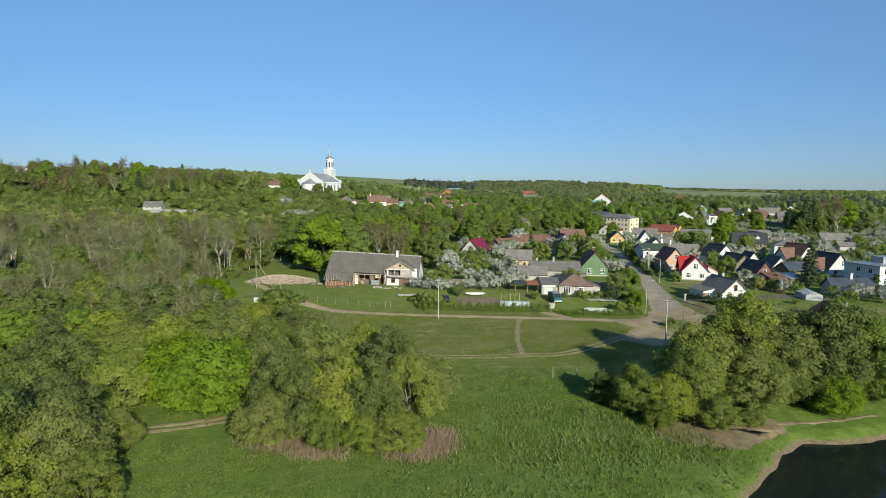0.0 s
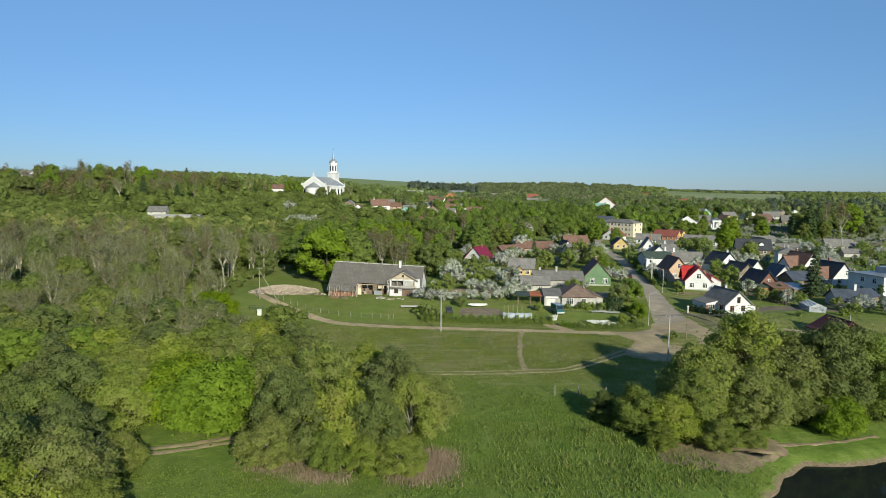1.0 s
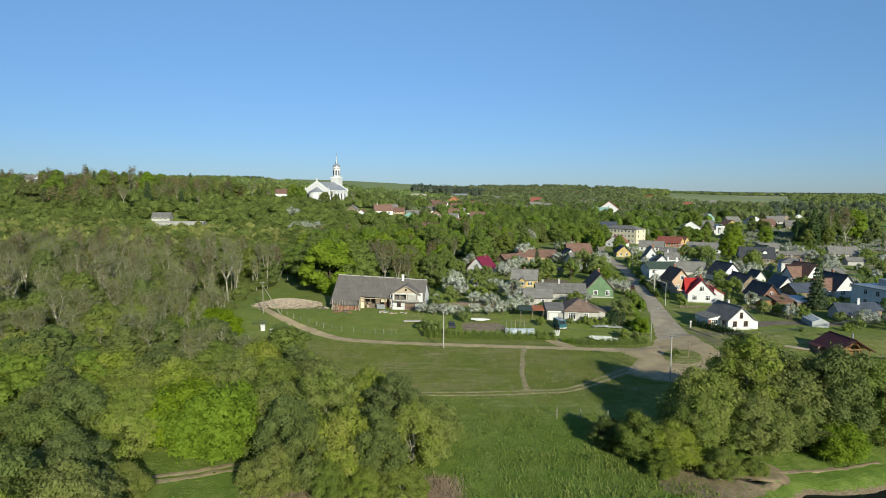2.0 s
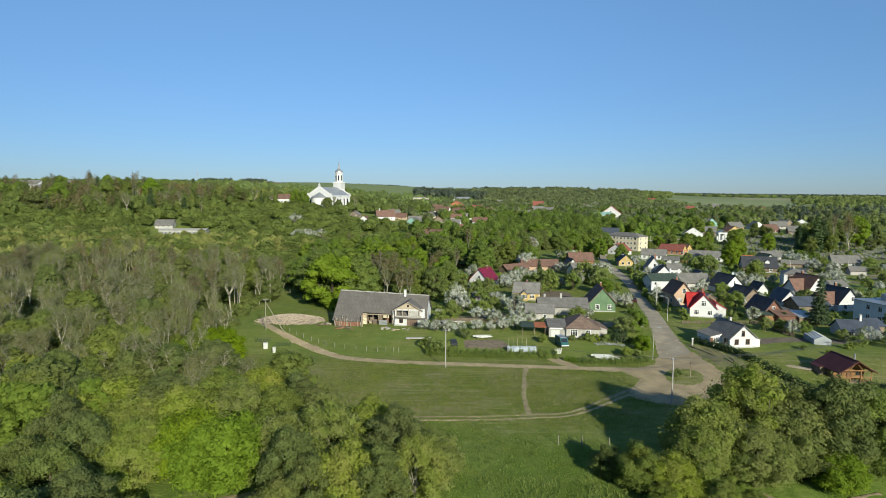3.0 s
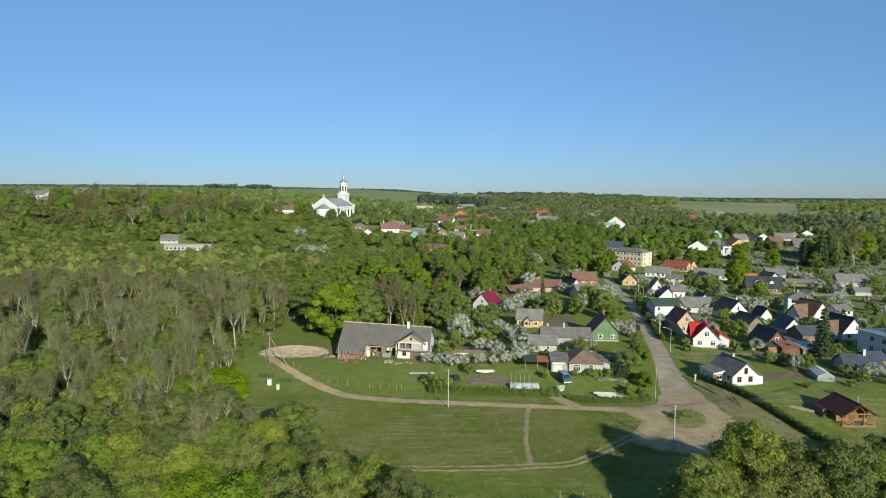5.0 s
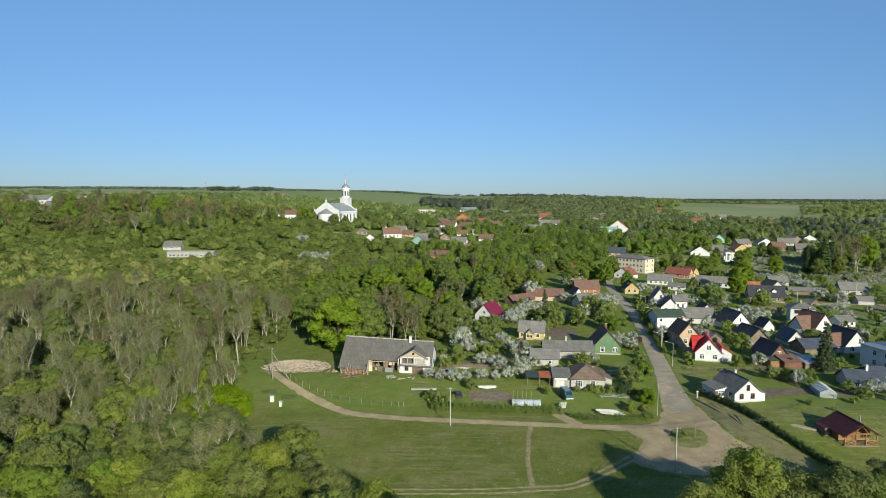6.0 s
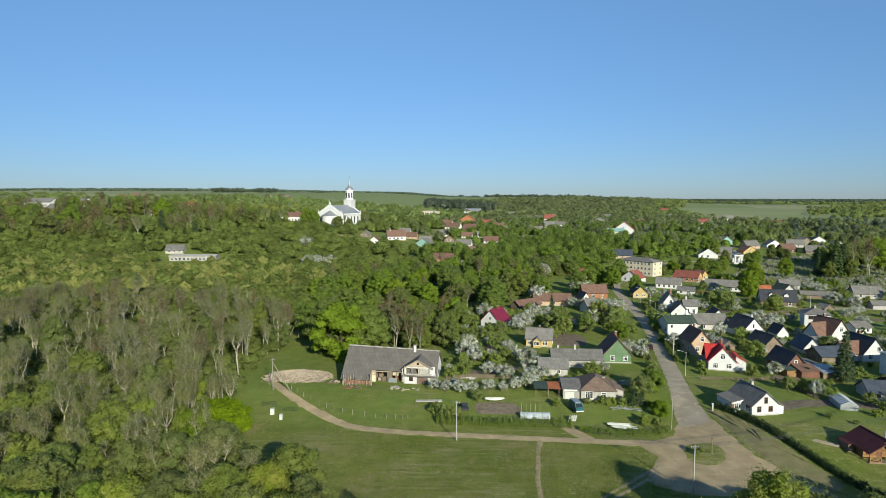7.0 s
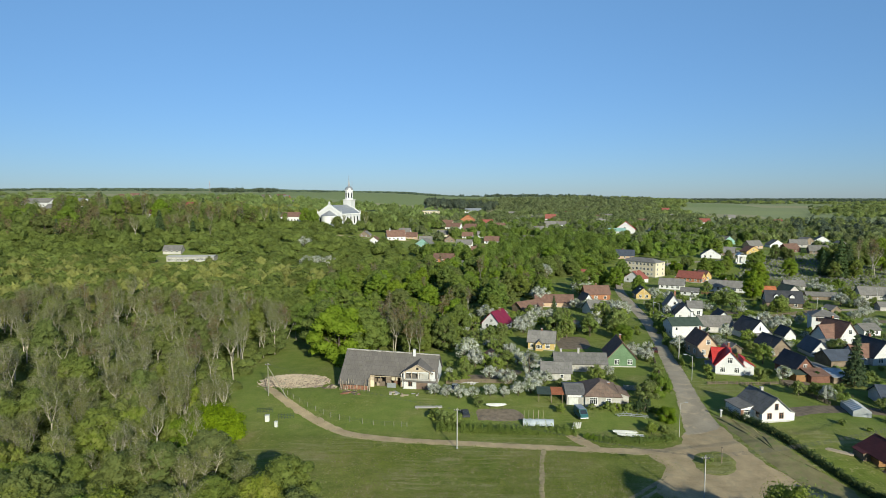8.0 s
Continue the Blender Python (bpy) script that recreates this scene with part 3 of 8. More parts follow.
patch("garden_bed", [(4, 145), (4, 150.5), (13, 150.5), (14, 145.2)], M["soil"], "bare dug garden bed beside the road", "garden bed", 0.05)
for k, (x, y, w, d) in enumerate(((2, 172, 9, 4), (10, 176, 7, 5), (96, 186, 7, 6), (88, 166, 6, 7), (118, 228, 8, 6), (150, 262, 10, 7), (165, 250, 9, 6), (160, 296, 10, 6), (184, 262, 10, 8), (112, 268, 9, 6), (40, 246, 8, 7), (92, 244, 6, 5), (176, 318, 12, 6))):
    patch("garden_bed", [(x, y), (x + 0.3, y + d), (x + w, y + d - 0.5), (x + w - 0.4, y + 0.4)], M["soil"], "brown dug vegetable bed in a garden", "garden bed", 0.05)
patch("garden_plot", [(33, 205), (34, 221), (44, 222), (43, 207)], M["soil"], "dug brown garden plot behind the yellow house", "garden bed", 0.05)
patch("lawn_field", [(104, 285), (108, 316), (136, 312), (132, 288), (118, 280)], M["lawn"], "bright mown lawn among village houses", "grass", 0.05)
patch("lawn_side", [(150, 222), (148, 240), (172, 246), (180, 228)], M["lawn"], "bright green lawn between gardens", "grass", 0.05)

# ---- houses ----
GLADES = []        # open ground in the woods
FOOT = []          # plan places and radii that trees keep clear of
PANES = {}


def window_meshes(w, h, frame_mat, bars):
    key = (round(w, 2), round(h, 2), frame_mat.name, bars)
    if key not in PANES:
        t, mid_z = 0.1, h * 0.68
        xs = [-w / 2 - t, -w / 2]
        for k in range(1, bars):
            xs += [-w / 2 + w * k / bars - 0.035, -w / 2 + w * k / bars + 0.035]
        xs += [w / 2, w / 2 + t]
        zs = [-t, 0.0] + ([mid_z, mid_z + 0.06] if h > 1.1 else []) + [h, h + t]
        g = Geo().grille(xs, zs, lambda i, j: i % 2 == 0 or j % 2 == 0, -0.06, 0.01)
        fr = g.mesh("window")
        fr.materials.append(frame_mat)
        pa = Geo().box(-w / 2, w / 2, -0.015, 0.01, 0, h).mesh("pane")
        pa.materials.append(M["glass"])
        PANES[key] = (fr, pa)
    return PANES[key]


def add_window(parent, m, w=1.1, h=1.35, frame_mat=None, bars=2, name="window"):
    fr, pa = window_meshes(w, h, frame_mat or M["paint"], bars)
    win = part(name, fr, None, parent, m=m)
    part("pane", pa, None, win)
    return win


def slab(name, parent, corners, thick, material, label=""):
    """A roof plane from eave left, eave right and the ridge corners, as a plate with its own axes along eave and slope."""
    p = [Vector(c) for c in corners]
    ex = (p[1] - p[0]).normalized()
    ez = ex.cross(p[-1] - p[0]).normalized()
    if ez.z < 0:
        ez = -ez
    ey = ez.cross(ex)
    m = Matrix((ex, ey, ez)).transposed().to_4x4()
    m.translation = p[0]
    inv = m.inverted()
    flat = [inv @ c for c in p]
    n = len(flat)
    g = Geo().add([(c.x, c.y, 0) for c in flat] + [(c.x, c.y, -thick) for c in flat],
                  [tuple(range(n)), tuple(range(n, 2 * n))[::-1]] + [(k, n + k, n + (k + 1) % n, (k + 1) % n) for k in range(n)])
    return part(name, g, material, parent, label, m)


def gable_roof(parent, x0, x1, y0, y1, ze, zr, along, over, material, thick=0.16, ridge=None):
    """Two slopes and a ridge cap. along: the axis that the ridge follows."""
    if along == "x":
        c, half = (y0 + y1) / 2, (y1 - y0) / 2
        drop = (zr - ze) / half * over
        a0, a1 = x0 - over, x1 + over
        slab("roof_slope", parent, [(a0, y0 - over, ze - drop), (a1, y0 - over, ze - drop), (a1, c, zr), (a0, c, zr)], thick, material)
        slab("roof_slope", parent, [(a1, y1 + over, ze - drop), (a0, y1 + over, ze - drop), (a0, c, zr), (a1, c, zr)], thick, material)
        cap = Geo().box(a0, a1, c - 0.14, c + 0.14, zr - 0.02, zr + 0.06)
    else:
        c, half = (x0 + x1) / 2, (x1 - x0) / 2
        drop = (zr - ze) / half * over
        a0, a1 = y0 - over, y1 + over
        slab("roof_slope", parent, [(x0 - over, a1, ze - drop), (x0 - over, a0, ze - drop), (c, a0, zr), (c, a1, zr)], thick, material)
        slab("roof_slope", parent, [(x1 + over, a0, ze - drop), (x1 + over, a1, ze - drop), (c, a1, zr), (c, a0, zr)], thick, material)
        cap = Geo().box(c - 0.14, c + 0.14, a0, a1, zr - 0.02, zr + 0.06)
    part("ridge_cap", cap, ridge or material, parent)


def hip_roof(parent, x0, x1, y0, y1, ze, zr, over, material, thick=0.16):
    x0, x1, y0, y1 = x0 - over, x1 + over, y0 - over, y1 + over
    w, d = x1 - x0, y1 - y0
    k = min(w, d) / 2
    if w >= d:
        a, b = (x0 + k, (y0 + y1) / 2, zr), (x1 - k, (y0 + y1) / 2, zr)
        slab("roof_slope", parent, [(x0, y0, ze), (x1, y0, ze), b, a], thick, material)
        slab("roof_slope", parent, [(x1, y1, ze), (x0, y1, ze), a, b], thick, material)
        slab("roof_slope", parent, [(x0, y1, ze), (x0, y0, ze), a], thick, material)
        slab("roof_slope", parent, [(x1, y0, ze), (x1, y1, ze), b], thick, material)
    else:
        a, b = ((x0 + x1) / 2, y0 + k, zr), ((x0 + x1) / 2, y1 - k, zr)
        slab("roof_slope", parent, [(x0, y0, ze), (x1, y0, ze), a], thick, material)
        slab("roof_slope", parent, [(x1, y1, ze), (x0, y1, ze), b], thick, material)
        slab("roof_slope", parent, [(x0, y1, ze), (x0, y0, ze), a, b], thick, material)
        slab("roof_slope", parent, [(x1, y0, ze), (x1, y1, ze), b, a], thick, material)


def chimney(parent, x, y, z0, z1, material=None, s=0.28):
    ch = part("chimney", Geo().box(x - s, x + s, y - s, y + s, z0, z1), material or M["brick"], parent)
    part("chimney_cap", Geo().box(x - s - 0.08, x + s + 0.08, y - s - 0.08, y + s + 0.08, z1, z1 + 0.12), M["concrete"], ch)


def house(name, fl, fr, depth, kind, wall_h, roof_h, wall, roof, label, category="house", group="village houses", front=(), right=(), left=(),
          chim=None, chim_mat=None, over=0.45, plinth=True, gable=None, frame_mat=None, doors=(), win=(1.1, 1.35, 2), ridge=None, sink=0.0):
    """A house from the plan places of its front wall's ends. kind: "gable" (its gable looks out), "eave" or "hip".
    front, right, left: windows as (way along the wall, sill height[, width, height, bars])."""
    fl, fr = Vector((*fl, 0)), Vector((*fr, 0))
    w = (fr - fl).length
    yaw = math.atan2(fr.y - fl.y, fr.x - fl.x)
    mid = fl + (fr - fl) / 2 + Vector((-math.sin(yaw), math.cos(yaw), 0)) * depth / 2
    z = min(ground_at(*(fl + (fr - fl) * u)[:2]) for u in (0, 0.5, 1)) - sink
    FOOT.append((mid.x, mid.y, 0.5 * math.hypot(w, depth) + 0.6))
    ob = thing(name, Matrix.Translation((fl.x, fl.y, z)) @ Matrix.Rotation(yaw, 4, "Z"), label, category, group)
    top = wall_h + roof_h
    if kind == "gable":
        g = Geo().prism([(0, -0.6), (w, -0.6), (w, wall_h), (w / 2, top - 0.12), (0, wall_h)], "y", 0, depth)
    elif kind == "eave":
        g = Geo().prism([(0, -0.6), (depth, -0.6), (depth, wall_h), (depth / 2, top - 0.12), (0, wall_h)], "x", 0, w)
    else:
        g = Geo().box(0, w, 0, depth, -0.6, wall_h)
    body = part("wall", g, wall, ob)
    if plinth:
        part("plinth", Geo().box(-0.06, w + 0.06, -0.06, depth + 0.06, -0.7, 0.35), M["concrete"], ob)
    if gable:
        t = 0.05
        if kind == "gable":
            for y0, y1 in ((-t, 0.02), (depth - 0.02, depth + t)):
                part("gable_board", Geo().prism([(0, wall_h), (w, wall_h), (w / 2, top - 0.14)], "y", y0, y1), gable, ob)
        else:
            for x0, x1 in ((-t, 0.02), (w - 0.02, w + t)):
                part("gable_board", Geo().prism([(0, wall_h), (depth, wall_h), (depth / 2, top - 0.14)], "x", x0, x1), gable, ob)
    if kind == "gable":
        gable_roof(ob, 0, w, 0, depth, wall_h, top, "y", over, roof, ridge=ridge)
    elif kind == "eave":
        gable_roof(ob, 0, w, 0, depth, wall_h, top, "x", over, roof, ridge=ridge)
    else:
        hip_roof(ob, 0, w, 0, depth, wall_h, top, over, roof)
    for side, spots in (("front", front), ("right", right), ("left", left)):
        for spot in spots:
            u, s, *size = spot
            ww, hh, bars = (*size, *win[len(size):]) if size else win
            m = {"front": Matrix.Translation((u, 0, s)), "right": Matrix.Translation((w, u, s)) @ Matrix.Rotation(math.pi / 2, 4, "Z"),
                 "left": Matrix.Translation((0, u, s)) @ Matrix.Rotation(-math.pi / 2, 4, "Z")}[side]
            add_window(ob, m, ww, hh, frame_mat, bars)
    for side, u in doors:
        m = {"front": Matrix.Translation((u, 0, 0.1)), "right": Matrix.Translation((w, u, 0.1)) @ Matrix.Rotation(math.pi / 2, 4, "Z"),
             "left": Matrix.Translation((0, u, 0.1)) @ Matrix.Rotation(-math.pi / 2, 4, "Z")}[side]
        dr = part("door", Geo().box(-0.5, 0.5, -0.05, 0.02, 0, 2.05), M["brownpaint"], ob, m=m)
        part("door_frame", Geo().box(-0.6, -0.5, -0.08, 0.02, 0, 2.15).box(0.5, 0.6, -0.08, 0.02, 0, 2.15).box(-0.5, 0.5, -0.08, 0.02, 2.05, 2.15), M["paint"], dr)
    for c in ([chim] if chim and not isinstance(chim[0], tuple) else chim or ()):
        chimney(ob, c[0], c[1], wall_h, top + (c[2] if len(c) > 2 else 0.9), chim_mat)
    return ob


def wing(ob, x0, x1, y0, y1, z_low, z_high, high, wall, roof, over=0.3, name="extension"):
    """A lean-to with one sloping roof. high: the side on which the roof is high."""
    lo, hi = z_low, z_high
    zs = {"left": (hi, lo, lo, hi), "right": (lo, hi, hi, lo), "back": (lo, lo, hi, hi), "front": (hi, hi, lo, lo)}[high]
    cs = [(x0, y0), (x1, y0), (x1, y1), (x0, y1)]
    g = Geo().add([(x, y, -0.5) for x, y in cs] + [(x, y, z) for (x, y), z in zip(cs, zs)],
                  [(3, 2, 1, 0), (4, 5, 6, 7), (0, 1, 5, 4), (1, 2, 6, 5), (2, 3, 7, 6), (3, 0, 4, 7)])
    ext = part(name, g, wall, ob)
    if high in ("left", "right"):
        k = (hi - lo) / (x1 - x0) * over
        if high == "left":
            cor = [(x1 + over, y0 - over, lo - k), (x1 + over, y1 + over, lo - k), (x0, y1 + over, hi), (x0, y0 - over, hi)]
        else:
            cor = [(x0 - over, y1 + over, lo - k), (x0 - over, y0 - over, lo - k), (x1, y0 - over, hi), (x1, y1 + over, hi)]
    else:
        k = (hi - lo) / (y1 - y0) * over
        if high == "back":
            cor = [(x0 - over, y0 - over, lo - k), (x1 + over, y0 - over, lo - k), (x1 + over, y1, hi), (x0 - over, y1, hi)]
        else:
            cor = [(x1 + over, y1 + over, lo - k), (x0 - over, y1 + over, lo - k), (x0 - over, y0, hi), (x1 + over, y0, hi)]
    slab("extension_roof", ext, [(a, b, c + 0.14) for a, b, c in cor], 0.12, roof)
    return ext


def dormer(ob, x, y, z, w, h, rise, depth, wall, roof, pane=(0.8, 0.9)):
    d = part("dormer", Geo().prism([(x - w / 2, z), (x + w / 2, z), (x + w / 2, z + h), (x, z + h + rise), (x - w / 2, z + h)], "y", y, y + depth), wall, ob)
    for s in (-1, 1):
        slab("dormer_roof", d, [(x + s * (w / 2 + 0.2), y - 0.25, z + h - 0.1), (x + s * (w / 2 + 0.2), y + depth, z + h - 0.1), (x, y + depth, z + h + rise + 0.1), (x, y - 0.25, z + h + rise + 0.1)], 0.1, roof)
    fr, pa = window_meshes(pane[0], pane[1], M["paint"], 2)
    win = part("dormer_window", fr, None, d, m=Matrix.Translation((x, y, z + 0.25)))
    win["label"] = "small white dormer window"
    return d


# white cottage by the junction
h = house("cottage", (67.1, 140.6), (73.9, 141.7), 9.3, "gable", 2.7, 2.95, M["white"], M["slate"], "white rendered cottage with a grey sheet roof behind a hedge", frame_mat=M["brownpaint"],
          front=[(1.8, 0.9, 0.9, 1.2, 2), (4.7, 0.9, 0.9, 1.2, 2), (3.45, 2.9, 0.7, 1.3, 1)], left=[(1.5, 1.0), (8.0, 1.0)], chim=(3.6, 5.5, 0.7), chim_mat=M["concrete"])
wing(h, 6.85, 8.3, 0.4, 8.5, 1.9, 2.6, "left", M["white"], M["slate"])
e = wing(h, -3.0, 0, 3.2, 9.0, 2.3, 2.9, "right", M["white"], M["slate"])
add_window(h, Matrix.Translation((-1.5, 3.2, 0.8)), 1.4, 1.2, M["paint"], 3)
part("door", Geo().box(-0.45, 0.45, -0.05, 0.02, 0, 2.0), M["brownpaint"], h, m=Matrix.Translation((-2.6, 3.2, 0)))

# red-roofed white house
h = house("house", (72.6, 178.2), (80.0, 176.6), 8.5, "gable", 3.1, 4.0, M["white"], M["redroof"], "white two-storey house with a bright red roof and cross gable",
          front=[(1.9, 0.9, 1.2, 1.3, 3), (5.6, 0.9, 1.2, 1.3, 3), (3.8, 3.6, 1.2, 1.4, 3)], chim=(4.6, 6.5, 0.9), left=[(2.5, 1.0)])
gable_roof(h, -0.3, 4.6, 1.2, 8.2, 3.1, 6.9, "x", 0.3, M["redroof"])
wing(h, 7.6, 10.4, 1.2, 8.2, 2.8, 4.4, "left", M["white"], M["redroof"])
wing(h, -1.7, 0.0, 2.4, 6.4, 2.1, 2.5, "right", M["white"], M["slate"])

house("house", (74.2, 195.2), (80.3, 195.6), 8.5, "gable", 4.4, 3.5, M["tan"], M["brownroof"], "tan rendered house with a steep brown roof beside the street",
      front=[(2.0, 1.2, 1.1, 1.4, 3), (3.4, 4.4, 1.2, 1.3, 3)], left=[(2, 1.2), (6, 1.2)], chim=(3.9, 7, 0.8))
h = house("house", (75.8, 222.0), (86.4, 222.6), 8.5, "eave", 4.7, 2.0, M["white"], M["greenroof"], "white flat-pitched house with a dark green roof",
          front=[(1.5, 2.9, 0.7, 1.0, 1), (8.6, 3.0, 1.0, 1.1, 1)], left=[(2, 1.2), (6, 1.2)], chim=(9.5, 6, 1.6), chim_mat=M["white"])
house("house", (87.3, 263.5), (94.0, 262.0), 9.5, "gable", 4.0, 5.0, M["white"], M["slate"], "white gabled house with a steep grey roof", front=[(2, 1.2), (5.5, 1.2), (3.9, 4.8, 1.1, 1.2, 2)], chim=(4.5, 6))
house("house", (88.2, 254.0), (95.6, 252.4), 8, "gable", 2.6, 3.9, M["white"], M["charcoal"], "small white house with a dark steep roof", front=[(2, 0.9, 0.9, 1.2, 2), (5.4, 0.9, 0.9, 1.2, 2)])
house("house", (95.6, 259.5), (101, 258.3), 7, "eave", 4.4, 2.2, M["white"], M["slate"], "white side house with a grey sheet roof", front=[(1.5, 1.5), (4, 1.5)], chim=(1.2, 3.5, 1.2), chim_mat=M["white"])

# green boarded house
house("house", (44.0, 185.4), (52.0, 184.8), 10, "gable", 3.1, 4.5, M["green"], M["brownroof"], "green boarded wooden house with white windows and a brown roof",
      front=[(2.5, 0.9, 1.15, 1.35, 3), (6.3, 0.9, 1.15, 1.35, 3)], right=[(2.5, 0.9), (6, 0.9)], chim=(4.6, 7.0, 0.7), gable=M["green"])
# yellow house with a small porch
h = house("house", (22.5, 205.4), (30.8, 203.4), 6.5, "eave", 2.9, 3.0, M["yellow"], M["slate"], "yellow boarded cottage with a grey roof and a gabled porch",
          front=[(1.2, 0.8, 0.8, 1.2, 2), (6.4, 0.8, 1.3, 1.3, 3)], right=[(3, 0.8)], chim=(4.2, 3.4, 0.6))
part("porch", Geo().prism([(2.6, -0.3), (5.0, -0.3), (5.0, 2.3), (3.8, 3.4), (2.6, 2.3)], "y", -1.5, 0.05), M["yellow"], h)
gable_roof(h, 2.6, 5.0, -1.5, 1.6, 2.35, 3.55, "y", 0.25, M["slate"], 0.1)
add_window(h, Matrix.Translation((3.8, -1.5, 0.9)), 1.8, 1.1, M["paint"], 4)
# white house with a crimson roof
house("house", (8.4, 235.0), (15.4, 230.6), 9, "gable", 2.7, 4.4, M["white"], M["magenta"], "white house with a deep crimson roof", front=[(2.2, 0.9), (5.8, 0.9), (4.2, 3.2, 0.9, 1.1, 2)], right=[(2.5, 0.9), (6.5, 0.9)], chim=(4.4, 6, 0.6))

# long low house group by the garden
h = house("house", (22.4, 171.5), (30.2, 170.8), 6.5, "eave", 2.5, 2.0, M["whitewash"], M["slate"], "low white farm outbuilding with a grey roof", "outbuilding", front=[(2, 0.9, 0.8, 0.9, 2), (5.4, 0.9, 0.8, 0.9, 2)])
house("house", (27.5, 180.5), (42.2, 179.6), 7.5, "eave", 2.6, 2.2, M["whitewash"], M["slate"], "long grey-roofed farm building with chimney pipes", "outbuilding", chim=((2.0, 4.2, 0.8), (7.0, 3.6, 1.2)), chim_mat=M["concrete"])
h = house("house", (30.2, 152.2), (38.6, 151.6), 11, "hip", 2.8, 2.6, M["whitewash"], M["ochreroof"], "old house with a hipped brown roof and ornate white windows", chim=(6.5, 6.2, -1.0),
          front=[(2.0, 0.8, 1.7, 1.6, 4), (5.6, 0.8, 1.0, 1.5, 2)], right=[(3, 0.9), (7, 0.9)])
wing(h, -4.4, 0.0, 0.6, 6.5, 2.8, 3.8, "back", M["whitewash"], M["slate"])
wing(h, -4.6, 0.0, 6.5, 10.5, 2.8, 3.7, "front", M["whitewash"], M["blue"])
part("garage_door", Geo().box(-2.7, -0.4, -0.05, 0.02, 0.05, 2.1), M["agedpaint"], h, m=Matrix.Translation((-1.2, 0.6, 0)))
part("loggia_window", Geo().box(-1.9, 1.9, -0.05, 0.02, 0, 0.55), M["paint"], h, m=Matrix.Translation((-2.2, 0.6, 2.3)))
wing(h, 8.45, 10.9, 2.5, 9.0, 2.2, 3.0, "left", M["whitewash"], M["ochreroof"])
h = thing("carport", pose(19.0, 154.2, ground_at(22, 155.5), 0, 0, -4), "open garden shelter with a green and brown sheet roof", "shelter")
for px in (0.2, 3.3, 6.0):
    for py in (0.2, 3.6):
        part("post", Geo().box(px - 0.07, px + 0.07, py - 0.07, py + 0.07, -0.3, 2.2), M["wood"], h)
slab("roof_sheet", h, [(-0.3, -0.4, 2.2), (3.2, -0.4, 2.2), (3.2, 4.2, 2.7), (-0.3, 4.2, 2.7)], 0.08, M["greenroof"])
slab("roof_sheet", h, [(3.25, -0.4, 2.2), (6.4, -0.4, 2.2), (6.4, 4.2, 2.7), (3.25, 4.2, 2.7)], 0.08, M["orangeroof"])
FOOT.append((22, 156, 4.5))

# houses further along the street and on the terrace
house("apartment_block", (105.8, 402.6), (122.5, 384.6), 11.5, "hip", 9.2, 2.2, M["cream"], M["slate"], "three-storey pale apartment block with a grey hipped roof", "apartment block",
      front=[(1.6 + k * 2.55, z, 1.25, 1.4, 2) for z in (1.2, 4.2, 7.2) for k in range(9)], right=[(u, z, 1.2, 1.4, 2) for z in (1.2, 4.2, 7.2) for u in (2.6, 9.0)], chim=((6, 5.5, -0.2), (17, 5.5, -0.2)))
house("house", (132.0, 234.5), (140.2, 231.5), 8.5, "hip", 5.9, 2.1, M["white"], M["slate"], "white two-storey house with a low grey hipped roof",
      front=[(2.6, 1.2, 2.2, 1.3, 3), (6.2, 1.2, 1.1, 1.3, 2), (2.6, 4.0, 2.4, 1.3, 3), (6.0, 4.0, 2.2, 1.3, 3)], chim=(4, 4, 0.6), chim_mat=M["concrete"], frame_mat=M["brownpaint"])
h = house("house", (128.0, 211.4), (135.6, 213.4), 9.5, "gable", 3.2, 4.8, M["white"], M["brownroof"], "white gabled house with a brown roof",
          front=[(2.0, 0.9, 1.2, 1.4, 3), (5.6, 0.9, 1.2, 1.4, 3), (4.4, 3.9, 1.3, 1.5, 3)], chim=(4, 7), left=[(3, 1)])
gable_roof(h, -3.8, 4.4, 1.5, 8.2, 2.7, 6.6, "x", 0.3, M["brownroof"])
part("side_wall", Geo().prism([(1.8, -0.5), (7.9, -0.5), (7.9, 2.8), (4.85, 6.2), (1.8, 2.8)], "x", -3.6, 0.3), M["white"], h)
h = house("house", (123.2, 187.5), (130.8, 188.6), 9.5, "gable", 2.9, 4.5, M["white"], M["charcoal"], "white gabled house with a dark and brown roof",
          front=[(2.6, 0.9, 1.3, 1.4, 3), (5.4, 3.4, 1.4, 1.4, 3), (6.4, 0.9)], chim=(4.6, 7))
gable_roof(h, -4.5, 3.6, 1.2, 7.8, 2.6, 5.8, "x", 0.3, M["brownroof"])
part("side_wall", Geo().prism([(1.5, -0.5), (7.5, -0.5), (7.5, 2.7), (4.5, 5.5), (1.5, 2.7)], "x", -4.3, 0.3), M["white"], h)
house("house", (101.5, 219.0), (109.8, 220.6), 9.5, "gable", 2.8, 4.3, M["white"], M["charcoal"], "white gabled house with a dark roof and white chimney", front=[(4.2, 3.4, 0.6, 1.5, 1), (2.2, 0.9), (6.4, 0.9)], chim=(4.4, 1.6, 0.9), chim_mat=M["white"])
house("barn", (98.2, 197.6), (104.8, 198.6), 9, "gable", 2.5, 3.3, M["wood"], M["charcoal"], "weathered wooden barn with a dark sheet roof", "barn", plinth=False, front=[(3.3, 0.6, 1.0, 0.8, 2)], frame_mat=M["wood"])
h = house("house", (93.0, 174.6), (98.9, 175.2), 9, "gable", 2.7, 3.5, M["redwood"], M["charcoal"], "small red-brown boarded house with a dark roof", front=[(2.95, 3.0, 0.8, 0.9, 2)], frame_mat=M["paint"])
